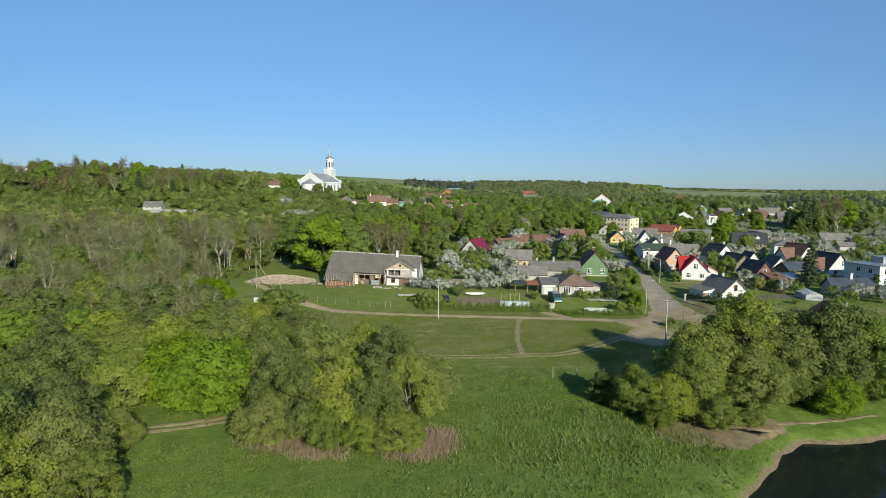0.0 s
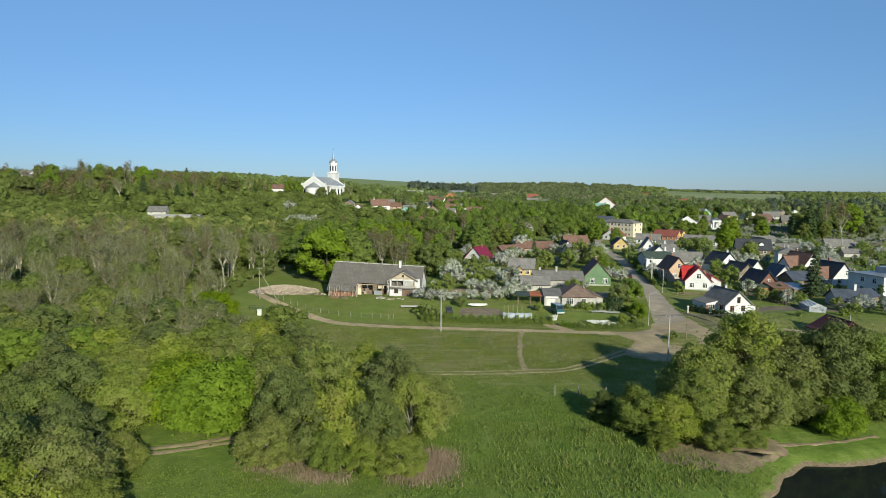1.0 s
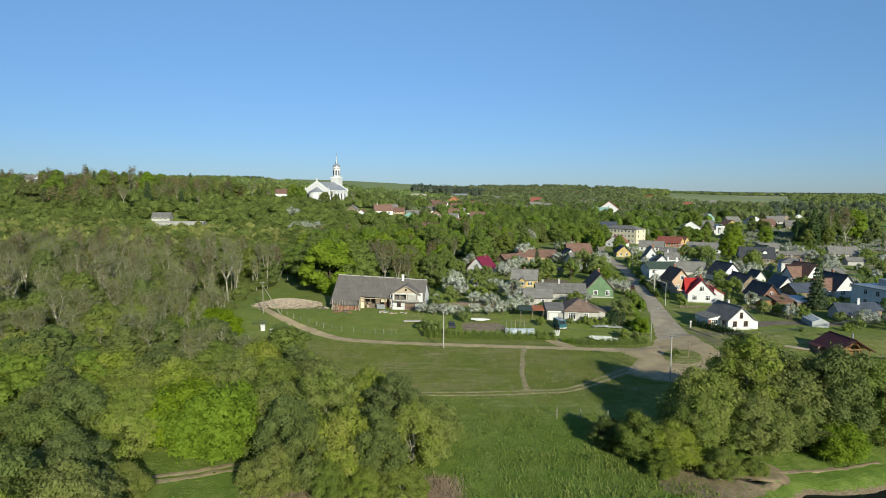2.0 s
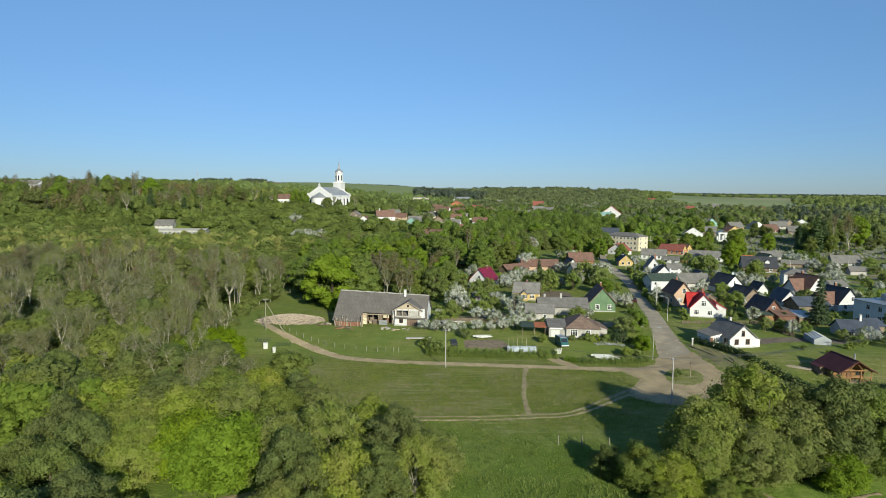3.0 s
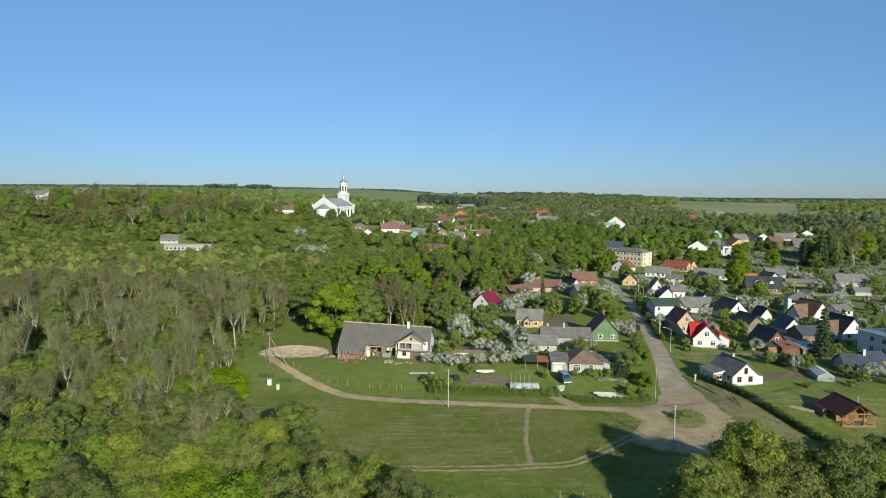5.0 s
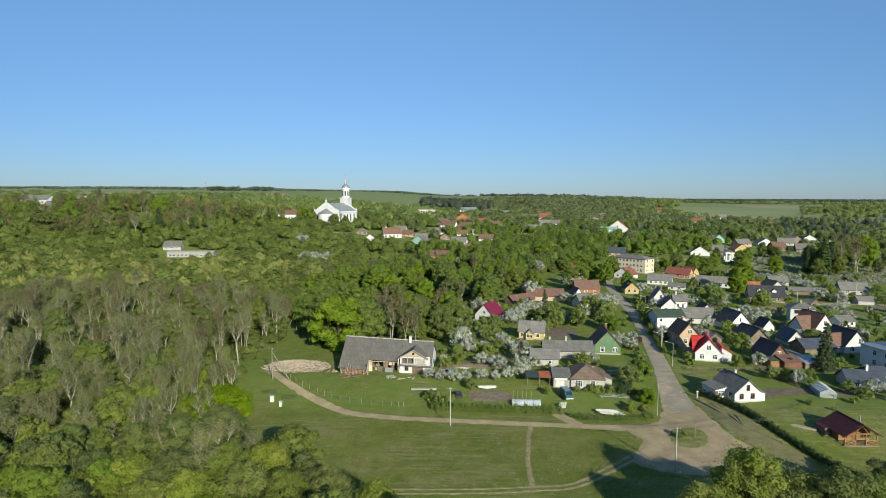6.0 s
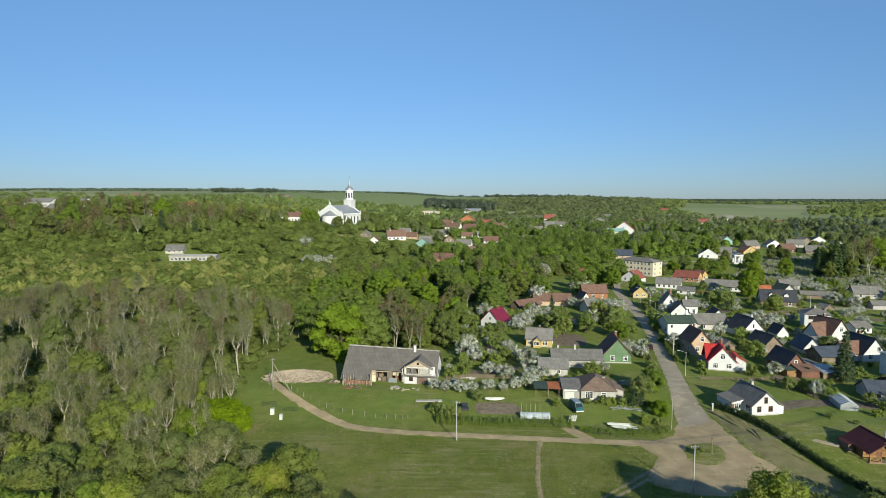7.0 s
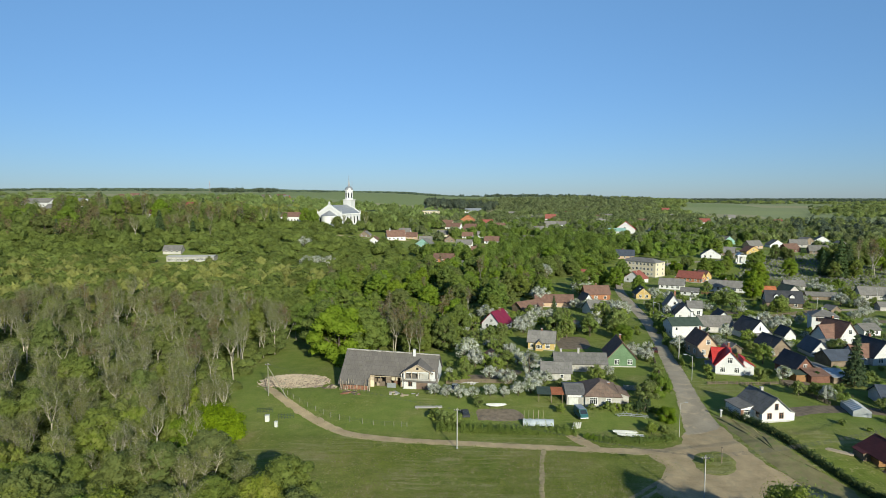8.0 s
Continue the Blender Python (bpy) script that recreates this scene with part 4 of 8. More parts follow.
wing(h, 1.6, 7.0, -4.6, 0, 2.0, 3.0, "back", M["redwood"], M["brownroof"])
wing(h, 5.9, 12.0, 0.0, 8.0, 2.0, 3.2, "left", M["wood"], M["slate"])
wing(h, -1.6, 2.0, -3.0, 0.0, 2.0, 2.5, "back", M["log"], M["greenroof"], name="veranda")
wing(h, 7.3, 12.2, -5.5, -0.2, 1.8, 2.8, "back", M["wood"], M["tin"])
house("house", (110.6, 197.4), (116.4, 197.2), 8, "gable", 1.9, 3.4, M["white"], M["blue"], "low white house with a steep blue-grey roof", front=[(2.9, 2.2, 0.8, 0.9, 2)])
house("barn", (110.0, 186.0), (120.5, 187.5), 7, "eave", 2.2, 2.2, M["wood"], M["blue"], "low dark outbuilding with a blue-grey roof", "shed", plinth=False)
house("house", (89.5, 231.5), (101.0, 230.5), 7, "eave", 2.7, 3.2, M["silicate"], M["slate"], "long grey-roofed outbuilding behind white houses", "outbuilding", front=[(3, 0.9), (8, 0.9)], chim=(1.0, 3.5, 1.4), chim_mat=M["white"])
house("house", (101.5, 246.5), (107.5, 246.0), 7, "gable", 2.2, 3.0, M["white"], M["charcoal"], "small white shed with a dark gabled roof", "outbuilding", front=[(3, 2.4, 0.7, 0.8, 2)])
house("shed", (114.2, 219.8), (118.4, 220.2), 5.5, "gable", 1.8, 2.6, M["white"], M["charcoal"], "small white gabled garden shed", "shed", plinth=False)
h = house("house", (140.4, 284.5), (154.8, 280.4), 9, "eave", 2.7, 4.6, M["wood"], M["charcoal"], "dark-roofed long house with two white dormers", front=[(3, 0.8), (7, 0.8), (12, 0.8)], right=[(3, 0.9), (6.2, 3.4, 1.0, 1.2, 2)], gable=M["silicate"])
for dx in (4.5, 10.8):
    dormer(h, dx, 1.6, 3.7, 1.9, 1.5, 0.8, 3.0, M["paint"], M["charcoal"])
house("house", (133.6, 331.5), (150.5, 323.4), 8.5, "eave", 2.8, 3.0, M["white"], M["slate"], "long white house with a grey roof", front=[(1.8 + 2.7 * k, 0.9) for k in range(6)], right=[(2.5, 0.9), (6, 0.9)], chim=(8, 4.4))
house("house", (130.1, 369.3), (141.0, 360.5), 9, "eave", 2.8, 3.4, M["orange"], M["brickred"], "brick house with a faded red roof and yellow gable", front=[(2 + 3.0 * k, 0.9) for k in range(5)], right=[(2.5, 0.9), (6, 0.9)], chim=(9, 4.6), gable=M["yellow"])
house("house", (109.5, 338.6), (121.0, 333.2), 8, "eave", 2.8, 3.0, M["white"], M["slate"], "white cottage with a grey roof by the street", front=[(1.8 + 2.6 * k, 0.9) for k in range(4)], right=[(2.5, 0.9), (6, 0.9)], chim=(8, 4.2))
house("garage", (113.6, 317.5), (121.0, 313.9), 7, "eave", 2.3, 1.6, M["white"], M["slate"], "low white garage with a grey roof", "garage", front=[(2, 0.9), (5.5, 0.9)])
house("house", (147.5, 371.0), (152.5, 373.5), 7, "gable", 2.8, 3.2, M["yellow"], M["brownroof"], "small yellow boarded house beside a red roof", front=[(2.7, 0.9)])
house("house", (87.2, 304.5), (94.2, 304.0), 8, "gable", 2.7, 3.2, M["yellow"], M["charcoal"], "small yellow boarded house with a dark roof", front=[(2, 0.9), (5, 0.9)], left=[(3, 0.9)])
house("house", (61.5, 300.0), (73.5, 300.5), 8.5, "eave", 3.4, 3.6, M["orange"], M["brownroof"], "orange brick house with a brown roof and white trim", front=[(2, 0.9), (5, 0.9, 1.4, 1.5, 3), (9.5, 0.9)], chim=(6, 4.4))
house("house", (74.5, 372.0), (83.5, 371.0), 8, "eave", 2.8, 3.4, M["cream"], M["brickred"], "house with a red roof among trees by the street", front=[(2, 0.9), (6, 0.9)])
house("house", (56.0, 262.0), (62.5, 264.0), 8, "eave", 2.6, 3.4, M["white"], M["slate"], "grey-roofed white cottage among blossom trees", front=[(2, 0.9), (5, 0.9)])
house("house", (57.0, 284.0), (62.0, 285.0), 7, "gable", 2.4, 3.4, M["white"], M["charcoal"], "small white house with a dark gable roof", front=[(2.5, 2.6, 0.8, 0.9, 2)])
house("house", (35.0, 282.0), (52.0, 281.0), 8, "eave", 2.5, 2.9, M["tan"], M["brownroof"], "brown-roofed cottages behind gardens", front=[(3, 0.9), (9, 0.9)])
house("shed", (27.0, 268.0), (37.5, 276.0), 6, "eave", 2.2, 2.2, M["wood"], M["brownroof"], "old wooden shed with a rusty brown roof", "shed", plinth=False)
house("house", (184.0, 468.0), (197.0, 464.0), 9, "gable", 3.0, 4.6, M["white"], M["slate"], "white gabled house at the bend of the street", front=[(2.5, 1), (6.5, 1)])
house("house", (203.0, 486.0), (214.0, 480.0), 9, "eave", 2.8, 4.2, M["wood"], M["slate"], "grey wooden house beside the street", front=[(3, 1), (8, 1)])
house("house", (228.0, 489.5), (240.5, 492.5), 8, "gable", 2.8, 4.0, M["yellow"], M["brownroof"], "yellow wooden house beside the cemetery", front=[(3, 0.9), (8, 0.9), (6, 3.2)])
house("house", (197.0, 306.0), (209.5, 303.5), 8, "eave", 2.7, 3.4, M["silicate"], M["slate"], "grey brick cottage with a grey roof", front=[(3, 0.9), (9, 0.9)], right=[(3, 0.9)])
house("shed", (171.0, 306.0), (184.5, 303.5), 5, "eave", 2.0, 1.6, M["wood"], M["slate"], "long low grey garden shed", "shed", plinth=False)
house("house", (164.0, 311.0), (172.0, 313.0), 8, "gable", 2.6, 3.4, M["silicate"], M["greenroof"], "small house with a green and orange roof", front=[(4, 0.9)])
house("house", (155.5, 318.0), (161.5, 316.5), 6, "eave", 2.4, 2.2, M["orange"], M["orangeroof"], "little shed with an orange roof", "shed")
house("house", (214.0, 262.0), (226.0, 264.0), 8, "eave", 2.7, 3.2, M["white"], M["slate"], "white cottage with a grey roof beside a lawn", front=[(3, 0.9), (9, 0.9)])
h = house("warehouse", (122.2, 164.0), (139.6, 167.0), 12, "hip", 6.4, 0.7, M["white"], M["tin"], "pale two-storey industrial building with a flat roof", "building", front=[(2.2 + k * 2.7, 1.3, 1.2, 1.5, 2) for k in range(6)] + [(2.2 + k * 2.7, 4.1, 1.2, 1.4, 2) for k in range(6)], left=[(3, 1.3), (7, 1.3), (3, 4.1), (7, 4.1)])
part("roof_hatch", Geo().box(4, 9, 3, 7, 6.5, 8.6), M["tin"], h)
h = house("house", (102.0, 152.6), (110.6, 151.2), 7, "eave", 2.0, 2.3, M["silicate"], M["blue"], "low house with a blue-grey sheet roof and pale chimney", chim=(5.5, 3.4, 1.3), chim_mat=M["white"], front=[(2, 0.7, 0.9, 1.0, 2), (6, 0.7, 0.9, 1.0, 2)])

# sheds and annexes in the gardens
house("shed", (101.6, 213.2), (107.4, 213.8), 4.5, "eave", 2.2, 1.3, M["whitewash"], M["slate"], "low whitewashed annex before a gabled house", "shed", front=[(1.5, 0.8, 0.8, 0.9, 2), (4.2, 0.8, 0.8, 0.9, 2)])
house("shed", (112.6, 158.4), (117.4, 159.0), 6, "eave", 2.0, 1.4, M["wood"], M["blue"], "low shed with a blue-grey roof", "shed", plinth=False)
house("shed", (86.0, 200.0), (90.5, 200.8), 4, "gable", 1.9, 1.5, M["wood"], M["slate"], "small weathered garden shed", "shed", plinth=False)
house("shed", (118.8, 205.5), (124.6, 206.4), 5, "eave", 2.0, 1.3, M["wood"], M["slate"], "grey wooden shed between gardens", "shed", plinth=False)
house("shed", (146.0, 226.0), (152.5, 227.0), 6, "eave", 2.4, 1.8, M["white"], M["slate"], "small white outbuilding beside a lawn", "shed", front=[(2, 0.8), (5, 0.8)])
house("shed", (160.0, 268.5), (165.0, 270.0), 4.5, "gable", 2.0, 1.6, M["wood"], M["slate"], "little grey shed by the side lane", "shed", plinth=False)
house("shed", (186.0, 276.0), (193.0, 275.0), 5, "eave", 2.2, 1.6, M["silicate"], M["slate"], "low grey outbuilding with a grey roof", "shed", plinth=False)
house("shed", (8.4, 191.0), (11.8, 191.4), 3.5, "gable", 1.8, 1.2, M["wood"], M["brownroof"], "little wooden hut among apple trees", "shed", plinth=False)
house("shed", (96.0, 283.0), (101.0, 282.0), 5, "eave", 2.0, 1.5, M["wood"], M["slate"], "grey garden shed behind a lawn", "shed", plinth=False)
house("house", (176.5, 336.0), (186.0, 334.0), 7, "eave", 2.6, 2.6, M["silicate"], M["slate"], "grey cottage with a grey roof near the cemetery", front=[(2, 0.9), (6, 0.9)])

# ---- the old barn and its dwelling end ----
BX, BY, BYAW = -31.6, 165.0, math.atan2(-2.2, 24.7)
h = thing("barn", Matrix.Translation((BX, BY, ground_at(-20, 164))) @ Matrix.Rotation(BYAW, 4, "Z"), "long old barn with a sagging grey roof and white dwelling end", "barn")
FOOT.append((-19, 171, 15))


def barn_z(x, y):
    """Height of the barn's front roof slope, which sinks towards the dwelling end."""
    return 7.9 + 0.55 - 0.04 * x - 0.714 * (7.0 - y)


def sloped(name, x0, x1, y0, y1, label=""):
    slab(name, h, [(x0, y0, barn_z(x0, y0)), (x1, y0, barn_z(x1, y0)), (x1, y1, barn_z(x1, y1)), (x0, y1, barn_z(x0, y1))], 0.14, M["oldslate"], label)


sloped("roof_slope", -0.6, 7.4, -2.7, 7.0, "long grey catslide roof sheets")
sloped("roof_slope", 7.4, 16.4, 0.3, 7.0)
sloped("roof_slope", 16.4, 25.3, -0.8, 7.0)
slab("roof_slope", h, [(25.3, 14.6, barn_z(25.3, 7) - 5.4), (-0.6, 14.6, barn_z(-0.6, 7) - 5.4), (-0.6, 7, barn_z(-0.6, 7)), (25.3, 7, barn_z(25.3, 7))], 0.14, M["oldslate"])
for k in range(24):
    # crumbling whitewashed mortar along the ridge
    x = -0.6 + 1.08 * k
    zk = barn_z(x + 0.5, 7.0)
    part("ridge_tile", Geo().box(x, x + 1.02, 6.84 - 0.1 * (k * 7 % 3), 7.16, zk - 0.14, zk + 0.07 + 0.03 * (k * 5 % 3)), M["whitewash"], h)
# back part of the barn, behind the open bays
part("wall", Geo().prism([(4.2, -0.6), (13.9, -0.6), (13.9, 2.9), (7.0, 7.4), (4.2, 5.4)], "x", 0, 24.7), M["wood"], h)
part("side_wall", Geo().prism([(-2.3, -0.6), (4.3, -0.6), (4.3, 5.4), (-2.3, 1.0)], "x", 0.0, 0.25), M["wood"], h)
part("front_wall", Geo().box(0, 7.2, -2.35, -2.15, -0.6, 1.15), M["brick"], h, "low brick wall under the long roof")
part("side_wall", Geo().prism([(-2.3, -0.6), (4.3, -0.6), (4.3, 5.4), (1.0, 3.2), (-2.3, 1.0)], "x", 7.1, 7.35), M["barewood"], h)
for x0, x1, z1, mat in ((7.35, 8.4, 3.2, "barewood"), (11.5, 12.6, 3.0, "wood"), (15.6, 16.5, 2.9, "barewood")):
    part("bay_wall", Geo().box(x0, x1, 1.0, 1.2, -0.5, z1), M[mat], h)
for x in (8.45, 10.1, 12.7, 14.2, 15.5):
    part("post", Geo().box(x - 0.09, x + 0.09, 0.9, 1.1, -0.5, 3.2 - 0.03 * x), M["wood"], h)
part("lintel", Geo().box(7.35, 16.4, 0.86, 1.04, 2.62, 2.85), M["barewood"], h)
part("bay_panel", Geo().box(7.4, 8.35, 0.5, 0.62, -0.3, 1.7), M["cream"], h)
part("bay_panel", Geo().box(12.9, 15.5, 3.2, 3.35, -0.3, 2.2), M["brownpaint"], h)
part("bay_panel", Geo().box(13.0, 14.6, 1.1, 1.2, 1.7, 2.6), M["cream"], h)
part("tin_panel", Geo().box(12.0, 14.3, 0.2, 0.3, -0.2, 1.25), M["tin"], h)
part("crate", Geo().box(8.8, 9.9, 1.6, 2.6, -0.4, 0.8), M["barewood"], h)
part("crate", Geo().box(10.2, 11.2, 1.2, 2.0, -0.4, 1.2), M["wood"], h)
# white dwelling end: an upper loggia over a window and a garage door
front = Geo().grille([16.5, 17.0, 20.3, 20.6, 23.2, 24.85], [-0.5, 2.75, 4.25, 4.7], lambda i, j: not (j == 1 and i in (1, 3)), -0.3, -0.05)
part("house_front", front, M["white"], h)
part("loggia_back", Geo().box(16.6, 24.6, 1.5, 1.6, 0.0, 4.7), M["wood"], h, "dark timber back wall of the loggia")
part("loggia_floor", Geo().box(16.6, 24.6, -0.1, 1.5, 2.45, 2.6), M["wood"], h)
part("party_wall", Geo().box(16.5, 16.7, -0.05, 4.3, -0.5, 4.6), M["white"], h)
part("end_wall", Geo().prism([(-0.3, -0.5), (14.0, -0.5), (14.0, 2.2), (7.0, 6.85), (1.2, 2.75), (-0.3, 2.75)], "x", 24.7, 24.95), M["white"], h)
part("gable_front", Geo().prism([(16.7, 4.62), (23.7, 4.62), (20.2, 6.55)], "y", -0.34, 5.5), M["barewood"], h)
part("attic_window", Geo().box(19.9, 20.5, -0.4, -0.33, 5.2, 5.8), M["rubber"], h)
for c in ([(16.1, -0.9, 4.35), (16.1, 6.0, 4.35), (20.2, 6.0, 6.75), (20.2, -0.9, 6.75)], [(24.4, -0.9, 4.35), (24.4, 6.0, 4.35), (20.2, 6.0, 6.75), (20.2, -0.9, 6.75)]):
    slab("gable_roof", h, c, 0.14, M["oldslate"])
for c in ((16.0, 20.2), (24.5, 20.2)):
    part("barge_board", Geo().tube((c[0], -0.92, 4.2), (c[1], -0.92, 6.68), 0.1, 0.1, 4), M["barewood"], h)
part("loggia_rail", Geo().box(16.8, 23.9, -0.42, -0.3, 2.3, 2.75), M["whitewash"], h)
part("loggia_panel", Geo().box(20.75, 23.1, -0.36, -0.3, 2.8, 4.2), M["whitewash"], h)
for px in (17.05, 18.6, 20.35, 23.4):
    part("post", Geo().box(px - 0.08, px + 0.08, -0.45, -0.3, 2.3, 4.7), M["barewood"], h)
add_window(h, Matrix.Translation((18.3, -0.31, 0.8)), 0.9, 1.2, M["brownpaint"], 2)
part("garage_door", Geo().box(19.9, 22.9, -0.38, -0.29, 0.0, 1.9), M["ochreroof"], h)
part("door", Geo().box(24.94, 25.0, 3.0, 4.0, 0, 2.0), M["brownpaint"], h)
part("side_window", Geo().box(24.94, 24.99, 6.4, 7.3, 1.0, 2.2), M["glass"], h)
part("drain_pipe", Geo().tube((16.45, -0.5, -0.3), (16.0, -0.6, 4.2), 0.07, 0.07, 6), M["paint"], h)
chimney(h, 18.4, 6.4, 5.5, 8.9, M["white"], 0.34)
rng = random.Random(77)
for k in range(26):
    # poles and boards leaning against the low eave
    u = rng.uniform(-0.4, 8.2)
    top = rng.uniform(1.4, 3.3)
    part("plank", Geo().tube((u, -3.1 - rng.uniform(0, 0.5), -0.2), (u + rng.uniform(-0.5, 0.5), -2.75 + 0.1 * rng.random(), top), 0.07, 0.05, 4), M[rng.choice(["barewood", "wood", "barewood", "paleback"])], h)


def junk(x, y, n, span, label, mats, seed):
    """A low scatter of boards and scrap on the grass."""
    r = random.Random(seed)
    ob = thing("scrap_heap", pose(x, y, ground_at(x, y), 0, 0, 0), label, "scrap")
    for _ in range(n):
        a, b, hh = r.uniform(0.2, 1.3), r.uniform(0.1, 0.35), r.uniform(0.06, 0.3)
        part("scrap_board", Geo().box(-a, a, -b, b, -0.05, hh), M[r.choice(mats)], ob, m=pose(r.uniform(-span, span), r.uniform(-span, span) * 0.5, 0.02, r.uniform(-8, 8), r.uniform(-8, 8), r.uniform(0, 180)))
    return ob


junk(-17.5, 159.3, 12, 2.0, "scatter of grey boards and tin before the barn", ["concrete", "tin", "wood", "barewood"], 3)
junk(-13.0, 158.6, 6, 2.6, "few pale boards lying in the grass", ["barewood", "concrete"], 4)
junk(-28.5, 159.6, 12, 2.4, "brown brushwood and boards by the barn", ["wood", "brownpaint", "bark"], 5)
junk(-34.5, 164.0, 14, 2.0, "stacked boards at the barn corner", ["barewood", "wood", "cream"], 6)
junk(2.5, 168.0, 8, 1.6, "pale scrap beside the apple trees", ["tin", "paint", "wood"], 7)

# ---- the church on the hill ----
ch = thing("church", Matrix.Translation((-145.2, 634.0, 21.8)) @ Matrix.Rotation(radians(-19.5), 4, "Z"), "white hilltop church with a tall tower and grey metal roof", "church")
FOOT.append((-128, 645, 32))
# nave runs away from the apse; local x along the apse wall, y along the nave
W_, D_, H_, R_ = 28.0, 40.0, 14.0, 8.6
part("nave", Geo().prism([(0, -2), (W_, -2), (W_, H_), (W_ / 2, H_ + R_), (0, H_)], "y", 0, D_), M["white"], ch)
gable_roof(ch, 0, W_, 0.8, D_ - 0.8, H_ + 0.1, H_ + R_ + 0.2, "y", 0.4, M["metal"], 0.2)
for y0 in (-0.4, D_ - 0.3):
    part("gable_parapet", Geo().prism([(-0.6, H_ - 1.2), (0.8, H_ - 1.2), (W_ / 2, H_ + R_ - 0.9), (W_ - 0.8, H_ - 1.2), (W_ + 0.6, H_ - 1.2), (W_ + 0.6, H_ + 0.6), (W_ / 2, H_ + R_ + 1.4), (-0.6, H_ + 0.6)], "y", y0, y0 + 0.7), M["white"], ch)
apse = Geo()
n = 14
ring = [(W_ / 2 + 8.6 * math.cos(math.pi + math.pi * k / n), 0.3 + 8.6 * math.sin(math.pi + math.pi * k / n)) for k in range(n + 1)]
apse.add([(x, y, -2) for x, y in ring] + [(x, y, 12.0) for x, y in ring], [(k, k + 1, n + 2 + k, n + 1 + k) for k in range(n)])
part("apse", apse, M["white"], ch)
roof_ring = [(W_ / 2 + 9.2 * math.cos(math.pi + math.pi * k / n), 0.3 + 9.2 * math.sin(math.pi + math.pi * k / n)) for k in range(n + 1)]
part("apse_roof", Geo().add([(x, y, 11.9) for x, y in roof_ring] + [(W_ / 2, 0.3, 17.6)], [(k, k + 1, n + 1) for k in range(n)]), M["metal"], ch)
part("cornice", Geo().box(W_, W_ + 0.5, 0, D_, H_ - 1.0, H_), M["paint"], ch)
for k in range(5):
    y = 5.0 + k * 7.2
    part("buttress", Geo().box(W_, W_ + 0.7, y - 4.0, y - 3.2, -2, H_ - 1), M["white"], ch)
    wnd = part("arched_window", Geo().prism([(y + 1.2 * math.cos(a), 9.6 + 1.2 * math.sin(a)) for a in np.linspace(0, math.pi, 9)] + [(y - 1.2, 3.2), (y + 1.2, 3.2)], "x", W_ - 0.1, W_ + 0.06), M["glass"], ch)
    part("surround", Geo().box(W_ + 0.0, W_ + 0.16, y - 1.5, y - 1.2, 3.0, 9.6).box(W_, W_ + 0.16, y + 1.2, y + 1.5, 3.0, 9.6).box(W_, W_ + 0.16, y - 1.5, y + 1.5, 2.8, 3.1), M["paint"], wnd)
for x in (3.0, W_ - 3.0):
    part("arched_window", Geo().prism([(x + 0.8 * math.cos(a), 9.0 + 0.8 * math.sin(a)) for a in np.linspace(0, math.pi, 9)] + [(x - 0.8, 4.0), (x + 0.8, 4.0)], "y", -0.06, 0.1), M["glass"], ch)


def finial(x, y, z, s=1.0):
    g = Geo().box(x - 0.6 * s, x + 0.6 * s, y - 0.6 * s, y + 0.6 * s, z, z + 1.6 * s)
    g.add([(x - 0.75 * s, y - 0.75 * s, z + 1.6 * s), (x + 0.75 * s, y - 0.75 * s, z + 1.6 * s), (x + 0.75 * s, y + 0.75 * s, z + 1.6 * s), (x - 0.75 * s, y + 0.75 * s, z + 1.6 * s), (x, y, z + 3.0 * s)],
          [(3, 2, 1, 0), (0, 1, 4), (1, 2, 4), (2, 3, 4), (3, 0, 4)])
    g.box(x - 0.08, x + 0.08, y - 0.08, y + 0.08, z + 2.8 * s, z + 4.4 * s)
    part("finial", g, M["white"], ch)


finial(W_ / 2, 0, H_ + R_ + 0.6, 1.2)
for x, y in ((0.2, 0), (W_ - 0.2, 0), (W_ - 0.2, D_), (0.2, D_)):
    finial(x, y, H_ + 0.2, 0.9)
# tower at the far end
tx, ty = W_ / 2, D_ + 1.0
part("tower_base", Geo().box(tx - 4.6, tx + 4.6, ty - 4.6, ty + 4.6, -2, 27.5), M["white"], ch)
part("tower_cornice", Geo().box(tx - 5.1, tx + 5.1, ty - 5.1, ty + 5.1, 27.5, 28.4), M["paint"], ch)
belfry = part("belfry", Geo().tube((tx, ty, 28.4), (tx, ty, 38.0), 4.4, 4.2, 8), M["white"], ch)
part("belfry_cornice", Geo().tube((tx, ty, 38.0), (tx, ty, 38.9), 4.9, 4.9, 8), M["paint"], ch)
for k in range(8):
    a = math.pi / 8 + k * math.pi / 4
    m = Matrix.Translation((tx, ty, 0)) @ Matrix.Rotation(a, 4, "Z")
    part("belfry_window", Geo().prism([(0.75 * math.cos(b), 35.2 + 0.75 * math.sin(b)) for b in np.linspace(0, math.pi, 7)] + [(-0.75, 30.2), (0.75, 30.2)], "x", 3.7, 4.14), M["glass"], ch, m=m)
dome = Geo()
prof = [(4.6, 38.9), (4.2, 40.3), (3.2, 41.5), (1.9, 42.3), (1.3, 43.0), (1.2, 44.8), (0.9, 45.4), (0.55, 47.5), (0.16, 52.5)]
for (r0, z0), (r1, z1) in zip(prof, prof[1:]):
    dome.tube((tx, ty, z0), (tx, ty, z1), r0, r1, 10)
part("spire", dome, M["metal"], ch, "grey metal dome and needle spire")
part("cross", Geo().box(tx - 0.12, tx + 0.12, ty - 0.12, ty + 0.12, 52.5, 54.6).box(tx - 0.7, tx + 0.7, ty - 0.1, ty + 0.1, 53.4, 53.7), M["metal"], ch)

